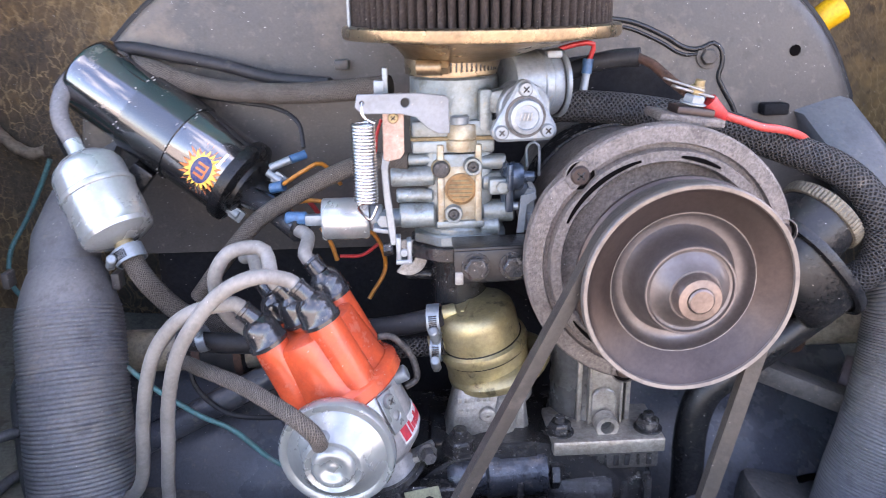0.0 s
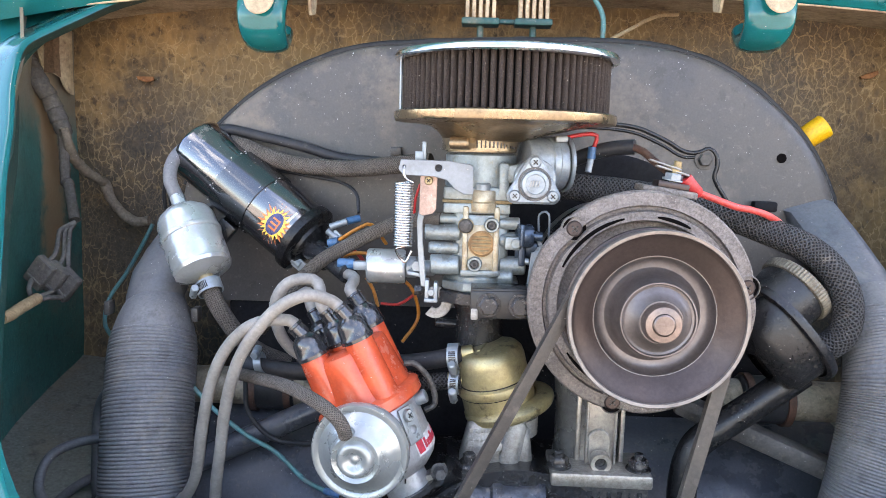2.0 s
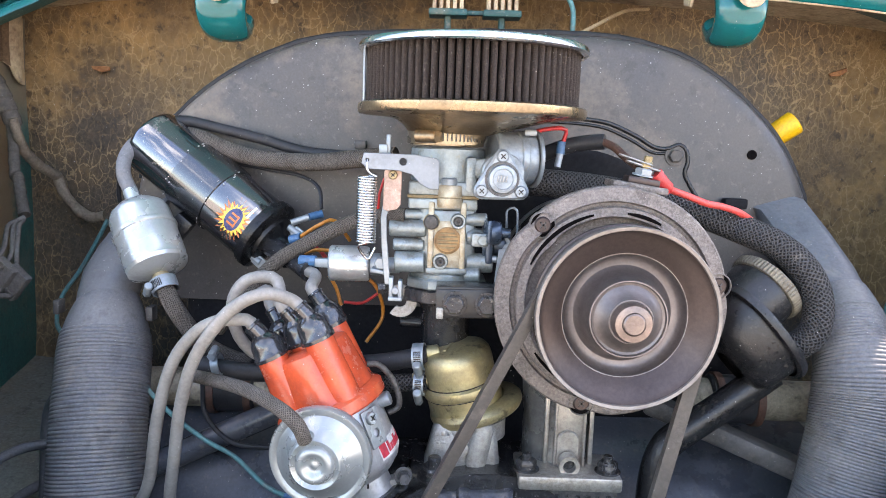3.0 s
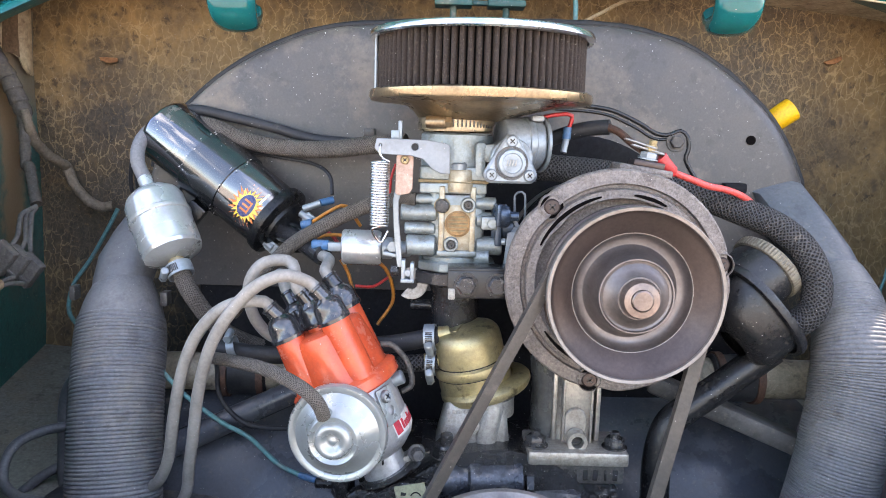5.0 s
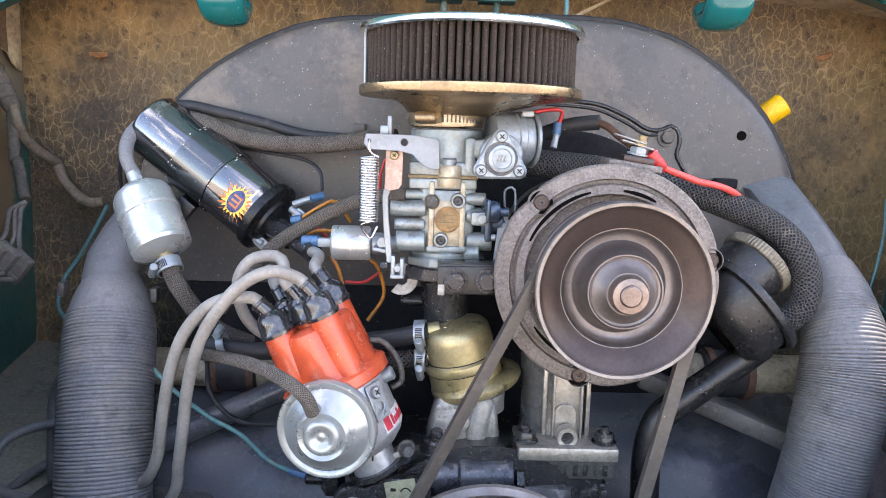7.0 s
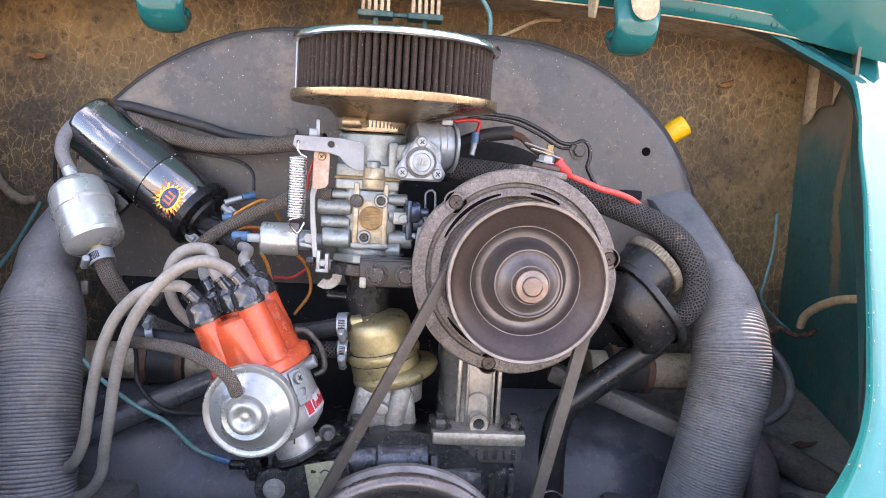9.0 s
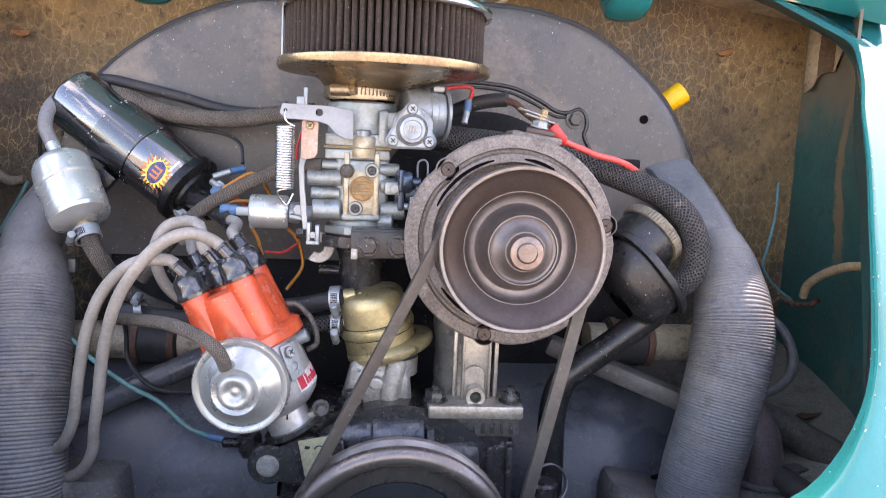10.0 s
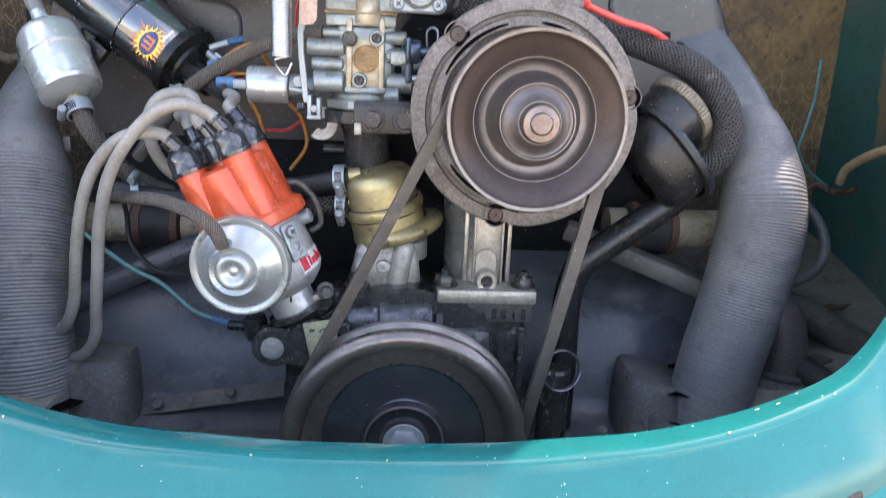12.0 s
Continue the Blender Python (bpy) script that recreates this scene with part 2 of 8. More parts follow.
M_alu = mat("cast zinc alloy", (0.29, 0.325, 0.35), (0.22, 0.25, 0.275), rough=0.4, metal=0.45, scale=70, fine=900, fine_amt=0.12, bump=0.12, bump_scale=900, dust=(0.24, 0.18, 0.11), dust_amt=0.10, dust_scale=60, stain=0.32, stain_dark=(0.06, 0.05, 0.036), stain_pale=(0.34, 0.26, 0.15))
M_carb = mat("fuel stained zinc alloy", (0.25, 0.29, 0.30), (0.19, 0.20, 0.185), rough=0.38, metal=0.45, scale=45, fine=900, fine_amt=0.14, bump=0.14, bump_scale=800, dust=(0.21, 0.155, 0.085), dust_amt=0.24, dust_scale=45, stain=0.5, stain_dark=(0.05, 0.04, 0.027), stain_pale=(0.33, 0.25, 0.14))
M_armzinc = mat("dull zinc plate", (0.20, 0.222, 0.25), (0.17, 0.185, 0.205), rough=0.42, metal=0.35, scale=40, fine=900, fine_amt=0.1, bump=0.06, dust=(0.26, 0.22, 0.16), dust_amt=0.1, dust_scale=70, stain=0.15, stain_dark=(0.07, 0.06, 0.05))
M_alu_brass = mat("fuel stained alloy", (0.32, 0.245, 0.13), (0.2, 0.145, 0.07), rough=0.42, metal=0.45, scale=80, fine=900, fine_amt=0.3, bump=0.15, dust=(0.22, 0.15, 0.07), dust_amt=0.25, dust_scale=70)
M_alu_cream = mat("varnish stained alloy", (0.40, 0.355, 0.265), (0.30, 0.235, 0.145), rough=0.42, metal=0.35, scale=120, fine=900, fine_amt=0.15, bump=0.12, dust=(0.42, 0.42, 0.40), dust_amt=0.35, dust_scale=90, stain=0.6, stain_dark=(0.2, 0.13, 0.07), stain_pale=(0.45, 0.44, 0.40))
M_gasket = mat("fuel stained gasket", (0.22, 0.16, 0.08), (0.13, 0.1, 0.05), rough=0.7, scale=120)
M_steel = mat("bright zinc plate", (0.255, 0.285, 0.305), (0.22, 0.245, 0.265), rough=0.38, metal=0.4, scale=50, fine=900, fine_amt=0.1, bump=0.05, dust=(0.33, 0.29, 0.22), dust_amt=0.06, dust_scale=80, stain=0.05, stain_dark=(0.08, 0.07, 0.055))
M_chrome = mat("chrome plate", (0.62, 0.62, 0.62), (0.54, 0.54, 0.54), rough=0.24, metal=1.0, scale=40, fine=900, fine_amt=0.08, bump=0.02)
M_platebrass = mat("yellowed chrome plate", (0.3, 0.23, 0.15), (0.225, 0.17, 0.11), rough=0.30, metal=0.9, scale=40, fine=900, fine_amt=0.2, bump=0.05, dust=(0.29, 0.22, 0.15), dust_amt=0.34, dust_scale=30, stain=0.25, stain_dark=(0.1, 0.07, 0.045))
M_brass = mat("yellow passivated steel", (0.46, 0.385, 0.20), (0.36, 0.315, 0.19), rough=0.42, metal=0.75, scale=45, fine=800, fine_amt=0.18, bump=0.08, dust=(0.25, 0.21, 0.13), dust_amt=0.34, dust_scale=40, stain=0.7, stain_dark=(0.06, 0.05, 0.03), stain_pale=(0.4, 0.34, 0.21), specks=1.2)
M_castgrey = mat("grey die casting", (0.36, 0.35, 0.33), (0.28, 0.27, 0.25), rough=0.45, metal=0.6, scale=60, fine=900, fine_amt=0.25, bump=0.3, dust=(0.09, 0.075, 0.06), dust_amt=0.3, dust_scale=45, stain=0.25)
M_shelf = mat("dusty green grey sheet", (0.175, 0.178, 0.155), (0.13, 0.125, 0.108), rough=0.7, scale=14, fine=700, fine_amt=0.25, dust=(0.17, 0.145, 0.11), dust_amt=0.4, dust_scale=14, stain=0.4, stain_dark=(0.04, 0.036, 0.03), specks=0.9, spec=0.2)
M_stand = mat("oily magnesium casting", (0.4, 0.37, 0.33), (0.26, 0.235, 0.2), rough=0.34, metal=0.6, scale=45, fine=900, fine_amt=0.25, bump=0.15, dust=(0.035, 0.03, 0.027), dust_amt=0.26, dust_scale=22, stain=0.3, stain_dark=(0.02, 0.018, 0.015), stain_pale=(0.4, 0.36, 0.29))
M_standside = mat("dark oily alloy", (0.15, 0.15, 0.145), (0.085, 0.082, 0.078), rough=0.28, metal=0.6, scale=40, fine=900, fine_amt=0.25, bump=0.12, dust=(0.03, 0.027, 0.025), dust_amt=0.3, dust_scale=22, stain=0.4, stain_dark=(0.015, 0.014, 0.013), stain_pale=(0.22, 0.2, 0.17))
M_oily = mat("oily black casting", (0.016, 0.016, 0.018), (0.03, 0.028, 0.027), rough=0.22, metal=0.15, scale=70, fine=1100, fine_amt=0.55, bump=0.55, bump_scale=760, dust=(0.15, 0.13, 0.11), dust_amt=0.24, dust_scale=95, coat=0.5, stain=0.5, stain_dark=(0.006, 0.006, 0.006), stain_pale=(0.2, 0.18, 0.15), specks=1.8, spec=0.5)
M_oilcast = mat("smeared oily casting", (0.06, 0.061, 0.066), (0.10, 0.096, 0.092), rough=0.3, metal=0.3, scale=55, fine=700, fine_amt=0.35, bump=0.4, bump_scale=500, dust=(0.012, 0.012, 0.012), dust_amt=0.42, dust_scale=55, coat=0.3, stain=0.4, stain_dark=(0.01, 0.01, 0.011), stain_pale=(0.2, 0.18, 0.15), specks=1.0)
M_altcast = mat("dusty brown cast cover", (0.20, 0.172, 0.156), (0.135, 0.116, 0.104), rough=0.5, metal=0.4, scale=60, fine=1300, fine_amt=0.4, bump=0.45, bump_scale=900, dust=(0.25, 0.205, 0.17), dust_amt=0.3, dust_scale=30, stain=0.5, stain_dark=(0.07, 0.058, 0.05), stain_pale=(0.34, 0.3, 0.26), specks=0.8, spec=0.35)
M_pulley = mat("rust brown steel", (0.072, 0.054, 0.049), (0.056, 0.043, 0.04), rough=0.42, metal=0.75, scale=22, fine=900, fine_amt=0.12, bump=0.04, dust=(0.13, 0.105, 0.09), dust_amt=0.12, dust_scale=25, specks=0.0)
M_pulley_in = mat("blued worn steel", (0.17, 0.152, 0.15), (0.13, 0.113, 0.108), rough=0.5, metal=0.85, scale=30, fine=900, fine_amt=0.1, bump=0.03, specks=0.0)
M_pulley_edge = mat("polished steel edge", (0.21, 0.19, 0.178), (0.165, 0.148, 0.138), rough=0.52, metal=0.75, scale=60, fine=900, fine_amt=0.12, bump=0.03, specks=0.0)
M_hub = mat("rusty steel hub", (0.2, 0.16, 0.145), (0.15, 0.118, 0.105), rough=0.36, metal=0.8, scale=60, fine=900, fine_amt=0.2, bump=0.06, specks=0.0)
M_blackpaint = mat("black satin paint", (0.012, 0.012, 0.013), (0.018, 0.018, 0.019), rough=0.2, scale=30, fine=900, fine_amt=0.25, bump=0.2, bump_scale=450, dust=(0.13, 0.11, 0.09), dust_amt=0.03, dust_scale=50, stain=0.15, stain_dark=(0.008, 0.008, 0.008), specks=0.6, spec=0.4)
M_coil = mat("glossy black coil paint", (0.012, 0.012, 0.014), (0.018, 0.018, 0.02), rough=0.15, scale=30, fine=900, fine_amt=0.2, bump=0.05, bump_scale=200, dust=(0.2, 0.18, 0.15), dust_amt=0.26, dust_scale=45, coat=1.0, spec=1.0, rough_var=0.08, stain=0.3, stain_dark=(0.02, 0.02, 0.02), stain_pale=(0.12, 0.11, 0.1), specks=0.8)
M_coilband = mat("chipped black band", (0.010, 0.011, 0.012), (0.016, 0.017, 0.018), rough=0.16, coat=0.6, spec=0.8, scale=40, fine=900, fine_amt=0.15, bump=0.08, dust=(0.24, 0.22, 0.18), dust_amt=0.1, dust_scale=120)
# dull black that carries the shade of deep gaps in its colour
M_shadeblack = mat("dull black with gap shade", (0.012, 0.012, 0.014), (0.02, 0.019, 0.019), rough=0.6, scale=30, fine=700, fine_amt=0.3, bump=0.1, spec=0.05, dust=(0.06, 0.05, 0.04), dust_amt=0.15, dust_scale=20)
M_tape = mat("dry tan tape", (0.19, 0.15, 0.11), (0.13, 0.105, 0.08), rough=0.8, scale=60, fine=700, fine_amt=0.3, bump=0.3, dust=(0.12, 0.095, 0.07), dust_amt=0.3, dust_scale=50)
for _m in (M_coil, M_coilband):
    _m.node_tree.nodes["Principled BSDF"].inputs["Coat IOR"].default_value = 1.85
M_bakelite = mat("black bakelite", (0.008, 0.008, 0.009), (0.014, 0.014, 0.014), rough=0.25, scale=60, dust=(0.22, 0.2, 0.17), dust_amt=0.15, dust_scale=90, spec=0.3)
M_boot = mat("dusty black rubber boot", (0.018, 0.018, 0.020), (0.03, 0.03, 0.033), rough=0.12, scale=90, dust=(0.26, 0.25, 0.24), dust_amt=0.08, dust_scale=140, bump=0.06, specks=1.3, spec=0.6, coat=0.5)
M_rubber = mat("black rubber hose", (0.02, 0.021, 0.024), (0.034, 0.034, 0.037), rough=0.42, scale=50, dust=(0.13, 0.115, 0.1), dust_amt=0.2, dust_scale=30, bump=0.08, spec=0.22)
M_greywire = mat("grey plug lead", (0.25, 0.232, 0.212), (0.19, 0.174, 0.158), rough=0.48, scale=40, fine=900, fine_amt=0.12, bump=0.05, dust=(0.13, 0.11, 0.09), dust_amt=0.2, dust_scale=60, stain=0.3, stain_dark=(0.09, 0.08, 0.07))
M_heater = mat("grey paper duct hose", (0.14, 0.141, 0.15), (0.17, 0.165, 0.162), rough=0.5, scale=25, fine=900, fine_amt=0.2, bump=0.12, dust=(0.21, 0.18, 0.145), dust_amt=0.28, dust_scale=22, stain=0.4, stain_dark=(0.06, 0.057, 0.055), stain_pale=(0.23, 0.2, 0.17), specks=0.9, spec=0.25)
M_red = mat("orange red moulded cap", (0.58, 0.085, 0.032), (0.44, 0.065, 0.03), rough=0.2, scale=60, fine=900, fine_amt=0.1, bump=0.05, dust=(0.34, 0.13, 0.085), dust_amt=0.24, dust_scale=60, stain=0.15, stain_dark=(0.16, 0.03, 0.018), stain_pale=(0.5, 0.2, 0.13), specks=0.7)
M_distbody = mat("silver distributor housing", (0.46, 0.46, 0.47), (0.38, 0.38, 0.39), rough=0.4, metal=0.55, scale=50, fine=900, fine_amt=0.12, bump=0.08, dust=(0.2, 0.17, 0.14), dust_amt=0.16, dust_scale=50, stain=0.35, stain_dark=(0.09, 0.08, 0.07))
M_silver = mat("silver painted can", (0.46, 0.475, 0.47), (0.40, 0.415, 0.41), rough=0.28, metal=0.6, scale=30, fine=900, fine_amt=0.08, bump=0.03, dust=(0.3, 0.27, 0.2), dust_amt=0.12, dust_scale=30, stain=0.2, stain_dark=(0.16, 0.15, 0.13))
M_canister = mat("pearly zinc plate", (0.345, 0.36, 0.355), (0.27, 0.285, 0.285), rough=0.30, metal=0.55, scale=30, fine=900, fine_amt=0.06, bump=0.03, dust=(0.32, 0.29, 0.21), dust_amt=0.2, dust_scale=40)
M_web = mat("glossy black enamel", (0.02, 0.021, 0.026), (0.03, 0.03, 0.034), rough=0.18, scale=20, fine=900, fine_amt=0.12, bump=0.04, dust=(0.1, 0.09, 0.08), dust_amt=0.12, dust_scale=20, coat=0.5, specks=0.3)
M_copper = mat("pinkish primed plate", (0.45, 0.31, 0.25), (0.36, 0.24, 0.19), rough=0.5, metal=0.2, scale=60)
M_pleat = mat("oiled dark pleats", (0.042, 0.033, 0.029), (0.06, 0.048, 0.042), rough=0.6, scale=300, fine=2500, fine_amt=0.6, bump=0.9, bump_scale=1500, dust=(0.15, 0.12, 0.1), dust_amt=0.3, dust_scale=400, specks=0.8, spec=0.1)
# near-black without gloss that puts the shade of holes and gaps into colour
M_hollowshade = mat("black for hollow shade", (0.006, 0.005, 0.005), (0.004, 0.004, 0.004), rough=0.9, spec=0.0, specks=0.0)
M_yellow = mat("yellow plastic plug", (0.80, 0.40, 0.006), (0.70, 0.34, 0.006), rough=0.45, scale=60, dust=(0.3, 0.2, 0.06), dust_amt=0.1, dust_scale=60)
M_redwire = mat("red insulation", (0.42, 0.02, 0.02), (0.34, 0.02, 0.02), rough=0.4, scale=60, dust=(0.2, 0.08, 0.06), dust_amt=0.15, dust_scale=60)
M_redpvc = mat("faded red cable", (0.55, 0.06, 0.05), (0.48, 0.06, 0.05), rough=0.4, scale=60, dust=(0.3, 0.15, 0.12), dust_amt=0.1, dust_scale=60)
M_orange = mat("orange insulation", (0.45, 0.17, 0.02), (0.36, 0.13, 0.02), rough=0.45, scale=60)
M_tealwire = mat("blue green insulation", (0.07, 0.20, 0.20), (0.06, 0.16, 0.16), rough=0.5, scale=60, dust=(0.15, 0.14, 0.12), dust_amt=0.4, dust_scale=60)
M_bluecon = mat("blue crimp sleeve", (0.04, 0.12, 0.24), (0.05, 0.11, 0.2), rough=0.4, scale=90)
M_greycable = mat("dusty grey rubber cable", (0.075, 0.078, 0.085), (0.1, 0.098, 0.098), rough=0.5, scale=40, dust=(0.16, 0.14, 0.12), dust_amt=0.25, dust_scale=40, bump=0.06, spec=0.3)
M_white = mat("white print", (0.6, 0.6, 0.58), (0.5, 0.5, 0.48), rough=0.5, scale=200)
M_redprint = mat("red print", (0.5, 0.02, 0.04), (0.42, 0.02, 0.04), rough=0.45, scale=300)
M_flame_y = mat("yellow flame print", (0.75, 0.5, 0.08), (0.7, 0.4, 0.05), rough=0.35, scale=300)
M_flame_o = mat("orange flame print", (0.55, 0.16, 0.03), (0.45, 0.1, 0.02), rough=0.35, scale=300)
M_blueprint = mat("dark blue print", (0.03, 0.035, 0.12), (0.03, 0.035, 0.1), rough=0.3, scale=300)
M_pipe = mat("dusty beige intake pipe", (0.30, 0.26, 0.20), (0.22, 0.185, 0.135), rough=0.55, metal=0.2, scale=40, fine=700, dust=(0.1, 0.08, 0.06), dust_amt=0.3, dust_scale=40, stain=0.6)
M_rust = mat("rusty clamp steel", (0.10, 0.05, 0.034), (0.07, 0.042, 0.034), rough=0.6, metal=0.3, scale=80, fine=900, fine_amt=0.3, bump=0.3)
M_purple = mat("purple brown heated steel", (0.120, 0.090, 0.093), (0.088, 0.067, 0.072), rough=0.5, metal=0.3, scale=40, fine=900, fine_amt=0.25, bump=0.1, dust=(0.12, 0.095, 0.085), dust_amt=0.2, dust_scale=30)
M_lead = mat("yellow green tag", (0.3, 0.29, 0.18), (0.22, 0.2, 0.13), rough=0.6, scale=90, fine=900, fine_amt=0.3)
M_loom = mat("grimy taped loom", (0.085, 0.076, 0.068), (0.12, 0.105, 0.09), rough=0.8, scale=60, fine=700, fine_amt=0.3, bump=0.3, dust=(0.17, 0.14, 0.1), dust_amt=0.4, dust_scale=40, spec=0.2)
M_rustclip = mat("orange rust", (0.30, 0.13, 0.05), (0.2, 0.085, 0.035), rough=0.8, scale=120)
M_foldrust = mat("brown surface rust", (0.15, 0.095, 0.058), (0.10, 0.066, 0.044), rough=0.85, scale=50, fine=700, fine_amt=0.3, spec=0.15)
M_oilbarrel = mat("oily blue black casting", (0.045, 0.051, 0.064), (0.075, 0.08, 0.09), rough=0.3, metal=0.55, scale=60, fine=900, fine_amt=0.4, bump=0.22, bump_scale=700, dust=(0.012, 0.012, 0.013), dust_amt=0.34, dust_scale=70, coat=0.4, stain=0.5, stain_dark=(0.01, 0.01, 0.012), stain_pale=(0.22, 0.2, 0.17), specks=2.2)
M_oilpad = mat("pitted dirty casting", (0.075, 0.068, 0.062), (0.045, 0.043, 0.043), rough=0.5, metal=0.2, scale=90, fine=900, fine_amt=0.5, bump=0.5, bump_scale=500, dust=(0.13, 0.11, 0.09), dust_amt=0.3, dust_scale=90, stain=0.6, stain_dark=(0.012, 0.012, 0.013), stain_pale=(0.2, 0.175, 0.14), specks=1.6)
M_ringsteel = mat("dull grimy steel", (0.22, 0.23, 0.25), (0.10, 0.105, 0.115), rough=0.35, metal=0.7, scale=120, fine=900, fine_amt=0.2, bump=0.1, dust=(0.03, 0.03, 0.03), dust_amt=0.3, dust_scale=120)
M_plug = mat("dusty grey plug plastic", (0.13, 0.12, 0.115), (0.10, 0.09, 0.085), rough=0.75, scale=60, fine=700, fine_amt=0.25, dust=(0.17, 0.145, 0.115), dust_amt=0.4, dust_scale=40, spec=0.25)
M_cord = mat("beige cord", (0.42, 0.3, 0.17), (0.3, 0.2, 0.12), rough=0.8, scale=60)
M_trim = mat("faded black rubber trim", (0.02, 0.02, 0.022), (0.034, 0.033, 0.032), rough=0.6, scale=60, dust=(0.2, 0.17, 0.13), dust_amt=0.2, dust_scale=30, spec=0.2)
M_ground = mat("pale concrete ground", (0.50, 0.44, 0.36), (0.42, 0.37, 0.30), rough=0.9, scale=1.5, fine=60, fine_amt=0.3, bump=0.2, bump_scale=50)


def braided(name, c1, c2, sc=200.0, deep=0.001):
    """Woven textile cover: crossing strands with relief."""
    m = mat(name, c1, c2, rough=0.75, spec=0.15, scale=70, fine=1500, fine_amt=0.3, bump=0.0, dust=(0.16, 0.14, 0.12), dust_amt=0.25, dust_scale=60)
    t = m.node_tree
    n, l = t.nodes, t.links
    b = n["Principled BSDF"]
    uv = n.new("ShaderNodeUVMap")
    mp = n.new("ShaderNodeMapping")
    l.new(uv.outputs[0], mp.inputs[0])
    mp.inputs["Scale"].default_value = (sc, sc, 1)
    outs = []
    for ang in (0.9, -0.9):
        w = n.new("ShaderNodeTexWave")
        w.inputs["Scale"].default_value = 1.0
        w.inputs["Distortion"].default_value = 4.5
        w.inputs["Detail"].default_value = 2.0
        mp2 = n.new("ShaderNodeMapping")
        mp2.inputs["Rotation"].default_value = (0, 0, ang)
        l.new(mp.outputs[0], mp2.inputs[0])
        l.new(mp2.outputs[0], w.inputs[0])
        outs.append(w.outputs["Fac"])
    mx = n.new("ShaderNodeMath")
    mx.operation = "MAXIMUM"
    l.new(outs[0], mx.inputs[0])
    l.new(outs[1], mx.inputs[1])
    old = b.inputs["Base Color"].links[0].from_socket
    mm = n.new("ShaderNodeMix")
    mm.data_type, mm.blend_type = "RGBA", "MULTIPLY"
    mr = n.new("ShaderNodeMapRange")
    mr.inputs[1].default_value, mr.inputs[2].default_value, mr.inputs[3].default_value, mr.inputs[4].default_value = 0.25, 0.9, 0.30, 1.15
    l.new(mx.outputs[0], mr.inputs[0])
    mm.inputs[0].default_value = 1.0
    l.new(old, mm.inputs[6])
    l.new(mr.outputs[0], mm.inputs[7])
    l.new(mm.outputs[2], b.inputs["Base Color"])
    bp = n.new("ShaderNodeBump")
    bp.inputs["Strength"].default_value, bp.inputs["Distance"].default_value = 0.8, deep
    l.new(mx.outputs[0], bp.inputs["Height"])
    l.new(bp.outputs[0], b.inputs["Normal"])
    return m


M_braid = braided("brown grey textile braid", (0.155, 0.135, 0.118), (0.115, 0.10, 0.087), 250.0, 0.002)
M_braid_dark = braided("black textile braid", (0.062, 0.061, 0.063), (0.085, 0.08, 0.077), 125.0, 0.004)

# ---- mesh helpers ----
ORIGIN = {}


def place(ob, at, parent=None):
    ORIGIN[ob.name] = Vector(at)
    ob.location = at
    if parent is not None:
        ob.parent = parent
        ob.matrix_parent_inverse = Matrix.Translation(-ORIGIN[parent.name])
    return ob


def thing(name, at, label, category, group="", kind=""):
    """An Empty at the base of a thing, the parent of its parts."""
    e = new(name)
    e.empty_display_size = 0.02
    place(e, at)
    return tagged(e, label, category, group, kind)


def smooth_by_angle(me, deg=38):
    bm = bmesh.new()
    bm.from_mesh(me)
    lim = radians(deg)
    for e in bm.edges:
        e.smooth = len(e.link_faces) == 2 and e.calc_face_angle(0) < lim
    for f in bm.faces:
        f.smooth = True
    bm.to_mesh(me)
    bm.free()


def part(name, bm, material, parent=None, label="", smooth=38):
    """Links a bmesh (world coordinates) as one mesh object, its origin at its base."""
    if isinstance(bm, bmesh.types.BMesh):
        me = bpy.data.meshes.new(name)
        bm.normal_update()
        bm.to_mesh(me)
        bm.free()
    else:
        me = bm
    me.materials.append(material)
    co = np.empty(len(me.vertices) * 3)
    me.vertices.foreach_get("co", co)
    co = co.reshape(-1, 3)
    base = np.array([(co[:, 0].min() + co[:, 0].max()) / 2, (co[:, 1].min() + co[:, 1].max()) / 2, co[:, 2].min()])
    me.vertices.foreach_set("co", (co - base).ravel())
    me.update()
    if smooth:
        smooth_by_angle(me, smooth)
    ob = new(name, me)
    place(ob, base.tolist(), parent)
    return tagged(ob, label)


def frame_of(d):
    """Two axes across the direction d."""
    d = Vector(d).normalized()
    up = Vector((0, 0, 1)) if abs(d.z) < 0.9 else Vector((0, 1, 0))
    u = d.cross(up).normalized()
    return d, u, u.cross(d).normalized()


def lathe(profile, o, d, seg=48, bm=None, squash=None):
    """Turns (radius, height) pairs about the axis d through o."""
    bm = bm or bmesh.new()
    d, u, v = frame_of(d)
    o = Vector(o)
    rings = []
    for r, h in profile:
        if r < 1e-6:
            rings.append([bm.verts.new(o + d * h)])
        else:
            ring = []
            for i in range(seg):
                a = 2 * math.pi * i / seg
                k = squash(a) if squash else 1.0
                ring.append(bm.verts.new(o + d * h + (u * math.cos(a) + v * math.sin(a)) * r * k))
            rings.append(ring)
    for a, b in zip(rings, rings[1:]):
        if len(a) == 1 and len(b) == 1:
            continue
        for i in range(seg):
            j = (i + 1) % seg
            if len(a) == 1:
                bm.faces.new((a[0], b[i], b[j]))
            elif len(b) == 1:
                bm.faces.new((a[i], b[0], a[j]))
            else:
                bm.faces.new((a[i], b[i], b[j], a[j]))
    bmesh.ops.recalc_face_normals(bm, faces=bm.faces)
    return bm


